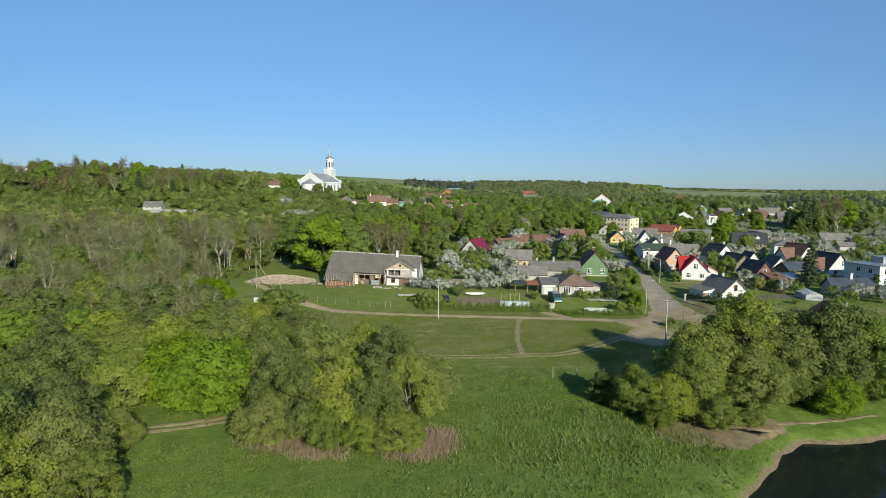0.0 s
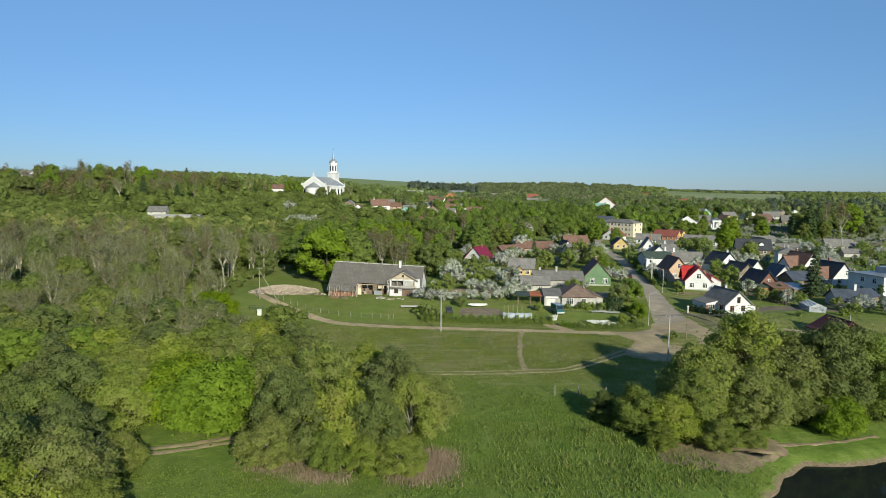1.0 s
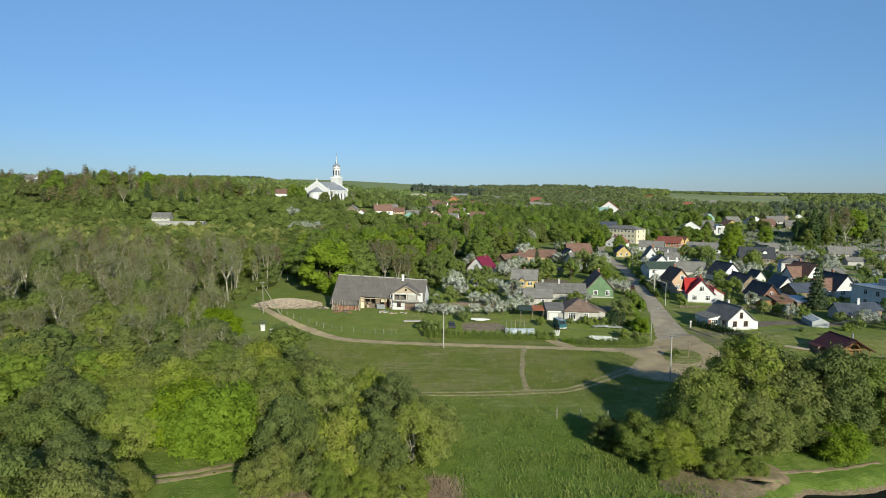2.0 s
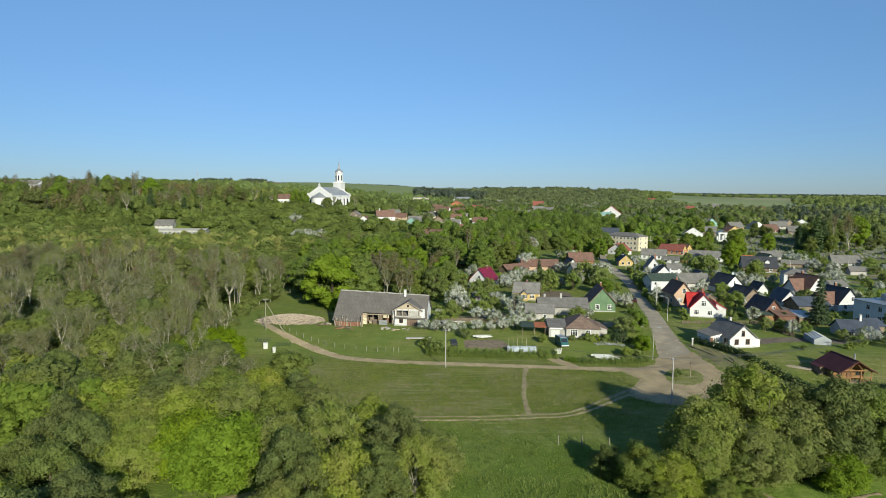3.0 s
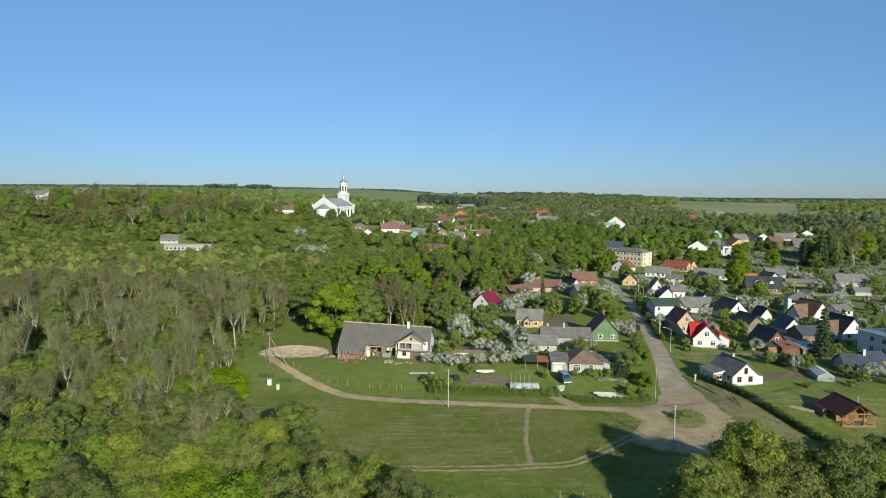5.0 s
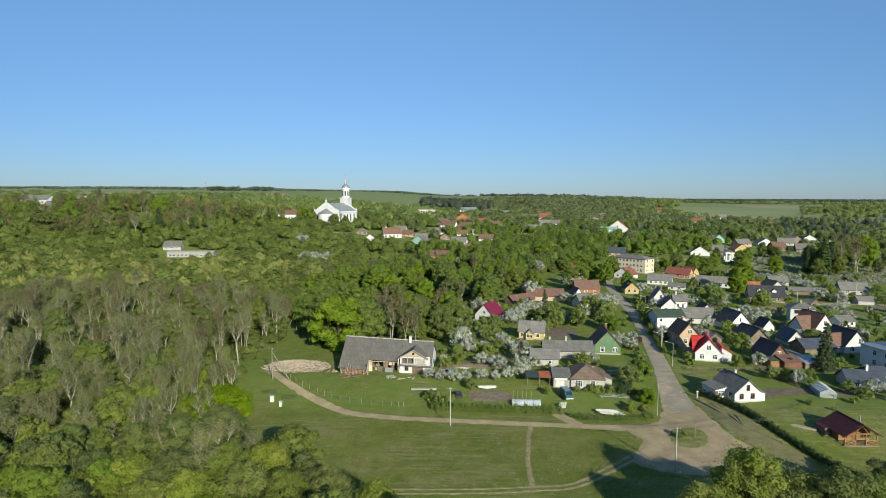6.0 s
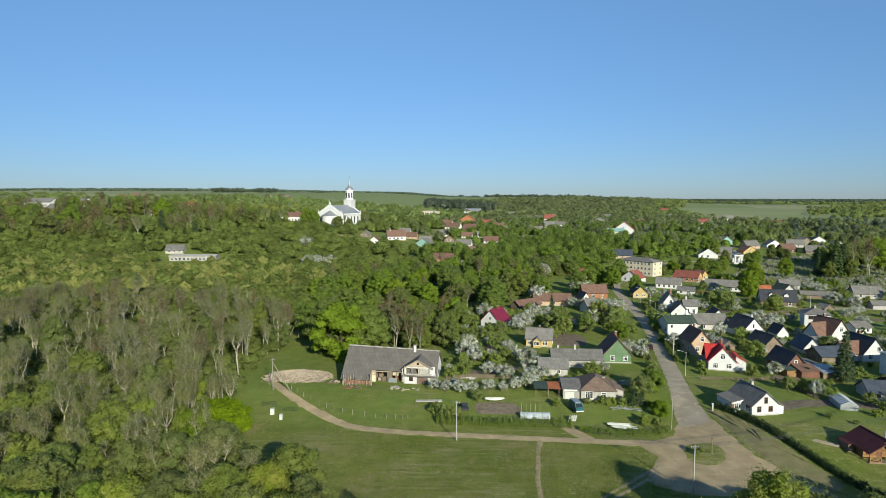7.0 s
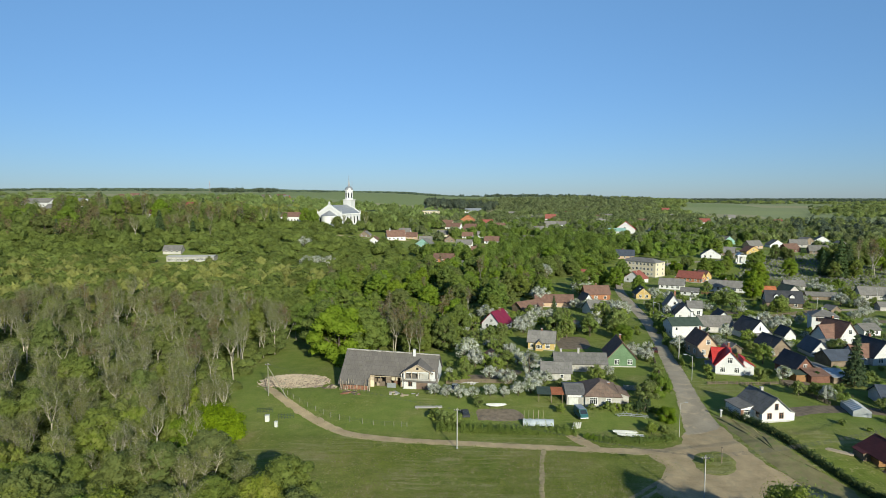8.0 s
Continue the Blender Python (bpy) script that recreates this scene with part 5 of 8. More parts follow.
# ---- buildings on the hill and far off ----
GLADES += [(-297, 562, 20), (-286, 532, 18), (-272, 500, 16), (-490, 690, 22), (-470, 660, 20), (-56, 528, 24), (-26, 488, 20), (-10, 412, 21), (-180, 392, 21), (-180, 412, 20), (-203, 424, 13), (-8, 660, 24), (14, 780, 24), (-172, 632, 18), (-120, 612, 16), (-300, 590, 16), (110, 712, 16), (182, 640, 22), (-42, 905, 25), (-468, 700, 24), (-40, 520, 20), (-85, 545, 26), (-15, 640, 26), (10, 560, 18), (60, 600, 16), (280, 545, 30), (255, 520, 24), (315, 545, 24)]
house("building", (-196.0, 408.0), (-165.5, 412.0), 10, "eave", 3.9, 0.6, M["whitewash"], M["concrete"], "long low derelict white building with a flat roof", "building", front=[(2 + 2.6 * k, 1.2, 1.4, 1.5, 2) for k in range(11)], plinth=False)
house("building", (-209.0, 430.0), (-197.0, 432.0), 10, "eave", 2.8, 3.6, M["whitewash"], M["slate"], "grey-roofed farm building on the slope", "building", front=[(2.5, 1.5), (6, 1.5), (9.5, 1.5)])
house("house", (-312.0, 612.0), (-292.0, 608.0), 11, "eave", 3.4, 6.5, M["white"], M["darkred"], "large house with a tall crimson roof on the hill", front=[(3 + 4.5 * k, 1.2, 1.6, 1.6, 2) for k in range(4)])
house("house", (-190.0, 655.0), (-160.0, 650.0), 13, "eave", 6.0, 4.5, M["white"], M["brownroof"], "long white house with a brown roof beside the church", front=[(2.5 + 3.4 * k, 1.5, 1.4, 1.8, 2) for k in range(8)], right=[(4, 1.5), (8, 1.5)])
house("house", (-530.0, 735.0), (-490.0, 725.0), 15, "eave", 6.0, 5, M["white"], M["slate"], "white farmstead with a grey roof on the hill", front=[(4 + 5 * k, 1.5, 1.8, 1.8, 2) for k in range(7)])
house("house", (-478.0, 735.0), (-452.0, 730.0), 13, "eave", 7.0, 4, M["white"], M["slate"], "white house with a grey roof among hill trees", front=[(4 + 5 * k, 1.5, 1.8, 1.8, 2) for k in range(4)])
house("house", (-455.0, 665.0), (-425.0, 655.0), 12, "eave", 3.0, 5, M["silicate"], M["slate"], "low grey-roofed barn on the hill", "barn")
house("house", (-63.0, 547.0), (-47.0, 551.0), 11, "eave", 4.0, 5.5, M["white"], M["brownroof"], "large white house with a brown roof below the church", front=[(2.2 + 3.6 * k, 1.3, 1.4, 1.5, 2) for k in range(4)], chim=(3, 5, 1.5), chim_mat=M["white"])
house("house", (-36.0, 513.0), (-23.0, 508.0), 10, "gable", 3.2, 4.5, M["teal"], M["slate"], "teal wooden house with a grey roof", front=[(3 + 4 * k, 1.0) for k in range(3)], gable=M["teal"])
house("house", (-18.0, 437.0), (-4.0, 434.0), 9, "eave", 3.2, 3.2, M["orange"], M["brownroof"], "orange brick house with a brown roof among trees", front=[(3, 1.0), (7, 1.0), (11, 1.0)], right=[(3, 1), (6, 1)])
house("house", (-7.0, 421.0), (3.0, 419.0), 7, "eave", 2.6, 1.8, M["white"], M["slate"], "little white outbuilding among trees", "outbuilding", front=[(3, 1.0), (7, 1.0)])
house("house", (-14.0, 690.0), (2.0, 684.0), 10, "eave", 3.4, 4.5, M["white"], M["brownroof"], "white house with a brown roof in the far village", front=[(3, 1), (8, 1), (14, 1)])
house("house", (5.0, 655.0), (22.0, 648.0), 11, "eave", 3.4, 5, M["orange"], M["brownroof"], "brick house with a brown roof in the far village", front=[(3, 1), (8, 1)])
house("house", (4.0, 815.0), (22.0, 812.0), 12, "gable", 6.0, 6, M["orange"], M["orangeroof"], "orange brick house in the far village", front=[(5, 1.5), (12, 1.5)])
house("house", (-55.0, 940.0), (-30.0, 935.0), 16, "hip", 9.0, 1, M["cream"], M["concrete"], "pale tall block in the far village", "apartment block", front=[(3 + 4 * k, z, 2, 2, 2) for k in range(5) for z in (1.5, 5)])
house("house", (14.0, 1120.0), (42.0, 1113.0), 14, "eave", 6.0, 4, M["white"], M["tin"], "white farm hall far beyond the village", "building", front=[(4 + 5 * k, 2, 2, 2, 2) for k in range(5)])
house("house", (104.0, 735.0), (117.0, 732.0), 10, "eave", 4.0, 6, M["white"], M["slate"], "white house with a grey roof among far trees", front=[(3, 1), (7, 1), (10, 1)])
house("house", (126.0, 880.0), (140.0, 877.0), 11, "eave", 6.0, 6, M["white"], M["brickred"], "white house with a red roof among far trees", front=[(3, 1.5), (7, 1.5), (11, 1.5)])
house("house", (172.0, 672.0), (192.0, 666.0), 12, "gable", 5.0, 8, M["white"], M["redroof"], "white gabled house with a red roof beyond the woods", front=[(5, 1.5), (13, 1.5), (10, 6)])
house("house", (160.0, 655.0), (178.0, 652.0), 10, "eave", 4.0, 3, M["white"], M["teal"], "long house with a green roof beyond the woods", front=[(4, 1), (10, 1)])
house("house", (240.0, 560.0), (254.0, 566.0), 10, "gable", 3.0, 5, M["teal"], M["slate"], "teal house with a grey roof among trees", front=[(4, 1), (9, 1)])
for k, (x, y, wl, rf) in enumerate(((222, 700, "white", "slate"), (246, 705, "white", "slate"), (272, 700, "white", "brownroof"), (250, 530, "tan", "slate"), (272, 540, "white", "slate"), (292, 545, "silicate", "slate"),
                                    (312, 560, "wood", "slate"), (300, 520, "wood", "slate"), (330, 575, "white", "slate"), (268, 505, "redwood", "brownroof"), (322, 530, "silicate", "slate"), (282, 498, "wood", "slate"))):
    house("house", (x, y), (x + 13, y + 4 - (k % 3) * 4), 9, "eave" if k % 2 else "gable", 2.8, 4.2, M[wl], M[rf], "small house with a " + {"slate": "grey", "brownroof": "brown"}[rf] + " roof in the far village", front=[(3, 1), (9, 1)])
for x, y, wl, rf in ((-2, 523, "white", "slate"), (8, 700, "tan", "brownroof"), (44, 750, "orange", "brownroof"), (112, 928, "white", "slate"), (126, 790, "white", "slate"), (190, 1090, "white", "brickred"), (118, 462, "tan", "blue"), (24, 560, "white", "brownroof"), (-20, 760, "cream", "brownroof")):
    GLADES.append((x + 6, y - 16, 17))
    GLADES.append((x + 5, y - 42, 12))
    house("house", (x, y), (x + 13, y - 3), 9, "eave", 2.9, 4.0, M[wl], M[rf], "house with a " + {"slate": "grey", "brownroof": "brown", "blue": "blue-grey", "brickred": "faded red"}[rf] + " roof among the village trees", front=[(2.5, 1), (6.5, 1), (10.5, 1)], right=[(3, 1), (6, 1)], chim=(5, 4.5, 0.8))
for k, (x, y, wl, rf) in enumerate(((-76, 520, "white", "brownroof"), (-48, 566, "tan", "brownroof"), (-34, 540, "white", "slate"), (-12, 556, "wood", "brownroof"), (4, 596, "white", "brownroof"), (-20, 600, "cream", "slate"), (28, 520, "tan", "brownroof"),
                                    (20, 610, "white", "slate"), (-58, 600, "white", "slate"), (40, 640, "orange", "brownroof"), (62, 580, "white", "slate"), (74, 640, "tan", "brownroof"), (-90, 560, "wood", "slate"), (10, 480, "white", "brownroof"), (86, 690, "white", "slate"))):
    GLADES.append((x + 4, y - 11, 12))
    house("house", (x, y), (x + 9 + k % 3, y - 2 + k % 4), 7, "gable" if k % 3 == 0 else "eave", 2.7, 3.3 + 0.3 * (k % 3), M[wl], M[rf], "small house with a " + {"slate": "grey", "brownroof": "brown"}[rf] + " roof below the church", front=[(2.2, 1), (6.2, 1)], right=[(3, 1)], chim=(4, 3.5, 0.8))
house("house", (98, 366), (106, 358), 8, "gable", 2.8, 4.0, M["white"], M["brickred"], "house with a faded red roof near the apartment block", front=[(2.5, 1), (6.5, 1)])
for k in range(34):
    # farmsteads scattered over the hill and the far slopes
    rng = random.Random(900 + k)
    x, y = (rng.uniform(-620, -200), rng.uniform(700, 1150)) if k < 20 else (rng.uniform(-60, 420), rng.uniform(760, 1300))
    a = rng.uniform(-0.5, 0.5)
    house("farmstead", (x, y), (x + 15 * math.cos(a), y + 15 * math.sin(a)), 10, "eave", 3.2, 4.8, M[rng.choice(["white", "white", "cream", "orange"])], M[rng.choice(["slate", "slate", "brownroof", "brickred"])],
          "small far house with a pitched roof among trees", front=[(3, 1), (8, 1), (12, 1)], group="far farmsteads")

# ---- trees ----
def leaf_plates(centers, normals, size, rng, long=1.3):
    """Small leaf plates at the given places, turned about their normals."""
    n = len(centers)
    normals = normals / (np.linalg.norm(normals, axis=1)[:, None] + 1e-9)
    t = rng.normal(size=(n, 3))
    t -= normals * (t * normals).sum(1)[:, None]
    t /= np.linalg.norm(t, axis=1)[:, None] + 1e-9
    b = np.cross(normals, t)
    s = size * rng.uniform(0.6, 1.35, (n, 1))
    v = np.stack([centers - t * s * long * 0.5, centers - b * s * 0.5 + t * s * long * 0.35, centers + b * s * 0.5 + t * s * long * 0.5], 1)
    return v.reshape(-1, 3), np.arange(3 * n).reshape(n, 3)


def ball(n, rng):
    p = rng.normal(size=(n, 3))
    return p / (np.linalg.norm(p, axis=1)[:, None] + 1e-9)


def ico(level):
    bm = bmesh.new()
    bmesh.ops.create_icosphere(bm, subdivisions=level, radius=1.0)
    bm.verts.ensure_lookup_table()
    v, f = np.array([p.co[:] for p in bm.verts]), np.array([[p.index for p in t.verts] for t in bm.faces])
    bm.free()
    return v, f


ICO = {1: ico(1), 2: ico(2), 3: ico(3)}


def lumps_mesh(centres, radii, rng, level, squash=0.8, rough=0.16, low=-0.45):
    """Inner leafy masses that close a crown: shells of broad leaf plates, each one loose and tilted its own way."""
    bv, bf = ICO[level]
    bf = bf[bv[bf].mean(1)[:, 2] > low]
    n = len(centres)
    corners = bv[bf].reshape(-1, 3)
    r = radii[:, None] * (1 + rough * rng.normal(size=(n, len(corners))))
    v = centres[:, None, :] + corners[None] * r[..., None] * np.array([1, 1, squash])
    v = v.reshape(-1, 3)
    return v, np.arange(len(v)).reshape(-1, 3)


def joined(a, b):
    return np.concatenate([a[0], b[0]]), np.concatenate([a[1], b[1] + len(a[0])])


def crown_points(rng, height, base, radius, clumps, per, flat=1.0, droop=0.0, top=1.0, spray=0.0):
    """Clump centres spread over an uneven dome, and leaves over every clump."""
    mid, half = (height + base) / 2, (height - base) / 2
    d = ball(clumps, rng)
    r = rng.uniform(0.55, 0.88, (clumps, 1))
    c = d * r * np.array([radius, radius, half])
    taper = np.clip(1.0 - top * 0.45 * (c[:, 2:] / half), 0.4, 1.3)
    c[:, :2] *= taper
    c += rng.normal(size=c.shape) * 0.06 * radius
    c[:, 2] += mid
    cr = radius * rng.uniform(0.17, 0.36, clumps)
    tall = rng.uniform(0.75, 1.55, clumps)
    which = np.repeat(np.arange(clumps), per)
    u = ball(len(which), rng)
    u[:, 2] = np.abs(u[:, 2]) * np.where(rng.random(len(which)) < 0.72, 1, -1)
    out = rng.uniform(0.5, 1.06, len(which)) + spray * rng.random(len(which)) ** 3
    p = c[which] + u * (cr[which] * out)[:, None] * np.column_stack([np.ones(len(which)), np.ones(len(which)), 0.8 * flat * tall[which]])
    p[:, 2] += spray * 0.5 * cr[which] * rng.random(len(p)) ** 3 - droop * rng.random(len(p)) ** 2
    nrm = u * 0.9 + rng.normal(size=u.shape) * 0.24 + np.array([0, 0, 0.25])
    return c, p, nrm, cr


def limbs(geo, rng, trunk_h, trunk_r, targets, lean=0.0, n=7, twigs=0):
    """A tapered, slightly bent trunk with limbs that reach for the clumps."""
    p, r = Vector((0, 0, -0.4)), trunk_r * 1.25
    steps = 4
    spine = [p]
    for k in range(steps):
        q = Vector((lean * (k + 1) / steps + rng.normal() * 0.12, rng.normal() * 0.12, trunk_h * (k + 1) / steps))
        r2 = trunk_r * (1 - 0.6 * (k + 1) / steps)
        geo.tube(p, q, r, r2, n)
        p, r = q, r2
        spine.append(q)
    for c in targets:
        c = Vector(c)
        s = spine[min(steps, max(1, int(rng.integers(1, steps + 1))))]
        if s.z > c.z:
            s = spine[1]
        bend = s.lerp(c, 0.5) + Vector((rng.normal() * 0.3, rng.normal() * 0.3, 0.25 * (c - s).length * 0.4))
        rr = trunk_r * rng.uniform(0.25, 0.45)
        geo.tube(s, bend, rr, rr * 0.6, 4)
        geo.tube(bend, c, rr * 0.6, rr * 0.2, 3)
        for _ in range(twigs):
            e = c + Vector((rng.normal() * 0.9, rng.normal() * 0.9, abs(rng.normal()) * 1.3))
            geo.twig(bend.lerp(c, rng.uniform(0.3, 1.0)), e, rr * 0.25, 0.012)


TREES = {}


def tree_kind(key, variants, name, label, category, height, base, radius, clumps, per, leaf, leaf_mat, bark, trunk_r, seed, twigs=0, droop=0.0, top=1.0, flat=1.0, core=1, reach=0, spray=0.25):
    """Builds the models of one kind of tree far below the ground line; the planted ones are copies."""
    made = []
    for k in range(variants):
        rng = np.random.default_rng(seed * 100 + k)
        hh, rr = height * rng.uniform(0.9, 1.1), radius * rng.uniform(0.88, 1.12)
        c, p, nrm, cr = crown_points(rng, hh, base, rr, clumps, per, flat, droop, top, spray)
        v, f = leaf_plates(p, nrm, leaf, rng)
        if core:
            v, f = joined((v, f), lumps_mesh(c, cr * 0.8, rng, 2, rough=0.17) if core == 1 else lumps_mesh(c, cr * 0.78, rng, 3, rough=0.13, low=-0.1))
        crown = array_mesh("crown", v, f, leaf_mat)
        g = Geo()
        limbs(g, rng, hh * 0.72, trunk_r, c[:: reach or (5 if not twigs else 2)], rng.normal() * 0.4, twigs=twigs)
        tr = g.mesh("trunk", True)
        tr.materials.append(bark)
        made.append((crown, tr))
    TREES[key] = (made, name, label, category)


def ash_kind(key, variants, name, label, height, seed, leaf_mat, bark, leaf, per):
    """Slender trees: a pale trunk that forks into steep stems with a haze of twigs and small young leaves."""
    made = []
    for k in range(variants):
        rng = np.random.default_rng(seed * 100 + k)
        g, tips = Geo(), []
        hh = height * rng.uniform(0.85, 1.12)
        fork = Vector((rng.normal() * 0.35, rng.normal() * 0.35, hh * rng.uniform(0.2, 0.48)))
        g.tube((0, 0, -0.4), fork, 0.21, 0.17, 6)
        stems = int(rng.integers(2, 6))
        for j in range(stems):
            a = 2 * math.pi * (j + rng.uniform(-0.3, 0.3)) / stems
            reach = rng.uniform(0.5, 1.9)
            end = Vector((math.cos(a) * reach, math.sin(a) * reach, hh * rng.uniform(0.78, 1.0)))
            pts = [fork.lerp(end, u) + Vector((math.cos(a), math.sin(a), 0)) * 0.7 * math.sin(math.pi * u) * rng.uniform(0.2, 1.2) + Vector((rng.normal() * 0.12, rng.normal() * 0.12, 0)) for u in (0, 0.35, 0.7, 1)]
            pts[0] = fork
            for (p, q), r0, r1 in zip(zip(pts, pts[1:]), (0.13, 0.095, 0.06), (0.095, 0.06, 0.02)):
                g.tube(p, q, r0, r1, 5)
            for _ in range(15):
                u = rng.uniform(0.25, 1.0)
                i = min(2, int(u * 3))
                s = pts[i].lerp(pts[i + 1], u * 3 - i)
                b = rng.uniform(0, 2 * math.pi)
                ln = rng.uniform(1.0, 2.6) * (1.25 - 0.6 * u)
                e = s + Vector((math.cos(b) * 0.62, math.sin(b) * 0.62, rng.uniform(0.45, 1.0))) * ln
                g.twig(s, e, 0.04, 0.018)
                tips.append(e)
                for _ in range(3):
                    m = s.lerp(e, rng.uniform(0.3, 0.9))
                    t = m + Vector((rng.normal() * 0.45, rng.normal() * 0.45, rng.uniform(0.3, 1.0)))
                    g.twig(m, t, 0.022, 0.01)
                    tips.append(t)
        c = np.array([p[:] for p in tips])
        c = np.repeat(c, per, axis=0)
        c += rng.normal(size=c.shape) * 0.3
        u = c - np.array([0, 0, hh * 0.5])
        v, f = leaf_plates(c, u / (np.linalg.norm(u, axis=1)[:, None] + 1e-6) + rng.normal(size=c.shape) * 0.5 + np.array([0, 0, 0.3]), leaf, rng)
        tr = g.mesh("trunk", True)
        tr.materials.append(bark)
        made.append((array_mesh("crown", v, f, leaf_mat), tr))
    TREES[key] = (made, name, label, "tree")


def fir_kind(key, variants, height, radius, seed, tiers=13, per=150, leaf=0.5):
    made = []
    for k in range(variants):
        rng = np.random.default_rng(seed * 100 + k)
        pts, nrm = [], []
        for t in range(tiers):
            z = height * (0.1 + 0.9 * t / tiers)
            r = radius * (1 - t / tiers) ** 0.85 + 0.15
            n = int(per * (0.25 + r / radius))
            a, q = rng.uniform(0, 2 * math.pi, n), rng.uniform(0.15, 1, n) ** 0.6
            pts.append(np.column_stack([np.cos(a) * r * q, np.sin(a) * r * q, z + 0.5 - 0.7 * q * r * 0.5 + rng.normal(size=n) * 0.12]))
            nrm.append(np.column_stack([np.cos(a) * 0.6, np.sin(a) * 0.6, np.full(n, 0.8)]) + rng.normal(size=(n, 3)) * 0.4)
        v, f = leaf_plates(np.concatenate(pts), np.concatenate(nrm), leaf, rng, 1.8)
        g = Geo().tube((0, 0, -0.3), (0, 0, height * 0.95), 0.22, 0.04, 6)
        tr = g.mesh("trunk", True)
        tr.materials.append(M["bark"])
        made.append((array_mesh("crown", v, f, M["leaf_fir"]), tr))
    TREES[key] = (made, "spruce", "dark green spruce with drooping branches", "tree")


tree_kind("maple", 4, "maple_tree", "full bright green broadleaf tree in the valley", "tree", 14, 0.4, 5.2, 100, 70, 0.32, M["leaf_bright"], M["bark"], 0.32, 1)
tree_kind("grove", 5, "broadleaf_tree", "olive green broadleaf tree in young leaf", "tree", 12, 0.2, 4.5, 84, 70, 0.3, M["leaf_olive"], M["bark"], 0.26, 2)
tree_kind("willow", 4, "willow_tree", "grey-green willow with pale limbs", "tree", 10, 0.0, 5.2, 72, 70, 0.3, M["leaf_willow"], M["paleback"], 0.34, 3, twigs=2, top=0.6)
ash_kind("bare", 7, "ash_tree", "thin grey tree in sparse spring leaf", 12.5, 4, M["leaf_bare"], M["ashbark"], 0.25, 6)
tree_kind("willow_near", 4, "willow_tree", "grey-green willow with pale limbs", "tree", 10, 0.0, 5.2, 100, 120, 0.19, M["leaf_willow"], M["paleback"], 0.34, 13, twigs=1, top=1.15, core=2, reach=6, spray=0.85)
tree_kind("grove_near", 4, "broadleaf_tree", "olive green broadleaf tree in young leaf", "tree", 11, -0.4, 4.6, 96, 120, 0.19, M["leaf_olive"], M["bark"], 0.26, 12, top=0.6, core=2, spray=0.7)
tree_kind("lime_near", 3, "hazel_bush", "bright lime green leafy bush", "bush", 6.5, -0.5, 4.2, 75, 130, 0.2, M["leaf_lime"], M["bark"], 0.14, 14, top=0.5, core=2, spray=0.5)
ash_kind("brown", 4, "birch_tree", "reddish brown tree with sparse young leaves", 13.5, 5, M["leaf_brown"], M["paleback"], 0.26, 6)
tree_kind("blossom", 4, "apple_tree", "apple tree white with blossom", "tree", 4.6, 0.7, 2.6, 34, 60, 0.24, M["blossom"], M["bark"], 0.14, 6, twigs=1, core=0)
tree_kind("orchard", 3, "fruit_tree", "small green fruit tree in young leaf", "tree", 4.8, 0.7, 2.3, 30, 60, 0.3, M["leaf_fresh"], M["bark"], 0.13, 7, twigs=1, core=0)
tree_kind("lime", 2, "hazel_bush", "bright lime green leafy bush", "bush", 6.5, 0.0, 4.0, 40, 100, 0.4, M["leaf_lime"], M["bark"], 0.14, 8)
tree_kind("shrub", 3, "shrub", "dense green shrub in a garden", "bush", 2.4, 0.0, 1.5, 20, 55, 0.28, M["leaf_fresh"], M["bark"], 0.07, 9, core=0)
tree_kind("thuja", 2, "thuja", "narrow dark evergreen garden shrub", "bush", 3.2, 0.0, 0.8, 22, 60, 0.2, M["leaf_fir"], M["bark"], 0.06, 10, top=1.3)
fir_kind("fir", 3, 14, 2.9, 11)
PLANTED = []


def plant(key, x, y, size=1.0, wide=1.0, turn=None, label="", group="", sink=0.1):
    made, name, text, category = TREES[key]
    k = len(PLANTED)
    rng = random.Random(k * 31 + 7)
    crown, trunk = made[k % len(made)]
    m = pose(x, y, ground_at(x, y) - sink, 0, 0, rng.uniform(0, 360) if turn is None else turn) @ Matrix.Diagonal((size * wide, size * wide, size, 1))
    ob = thing(name, m, label or text, category, group or {"bare": "trees of the grey wood", "blossom": "blossoming apple trees"}.get(key, "trees of the valley"))
    part("trunk", trunk, None, ob)
    part("crown", crown, None, ob)
    PLANTED.append((x, y))
    return ob


def free(x, y, gap=1.0):
    for cx, cy, r in FOOT:
        if (x - cx) ** 2 + (y - cy) ** 2 < (r + gap) ** 2:
            return False
    for line, width in LANES:
        if ((line[:, 0] - x) ** 2 + (line[:, 1] - y) ** 2).min() < (np.max(width) / 2 + gap) ** 2:
            return False
    return True


def inside(x, y, poly):
    hit = False
    for (x0, y0), (x1, y1) in zip(poly, poly[1:] + poly[:1]):
        if (y0 > y) != (y1 > y) and x < (x1 - x0) * (y - y0) / (y1 - y0) + x0:
            hit = not hit
    return hit


def sow(poly, count, kinds, lo=0.8, hi=1.15, gap=2.2, seed=1, clear=1.0):
    """Plants trees inside a plan outline, apart from each other, from roads and from houses."""
    rng = random.Random(seed)
    xs, ys = [p[0] for p in poly], [p[1] for p in poly]
    mine, tries = [], 0
    while len(mine) < count and tries < count * 30:
        tries += 1
        x, y = rng.uniform(min(xs), max(xs)), rng.uniform(min(ys), max(ys))
        if inside(x, y, poly) and all((x - a) ** 2 + (y - b) ** 2 > gap * gap for a, b in mine) and free(x, y, clear):
            mine.append((x, y))
            plant(rng.choice(kinds), x, y, rng.uniform(lo, hi), rng.uniform(0.85, 1.2))


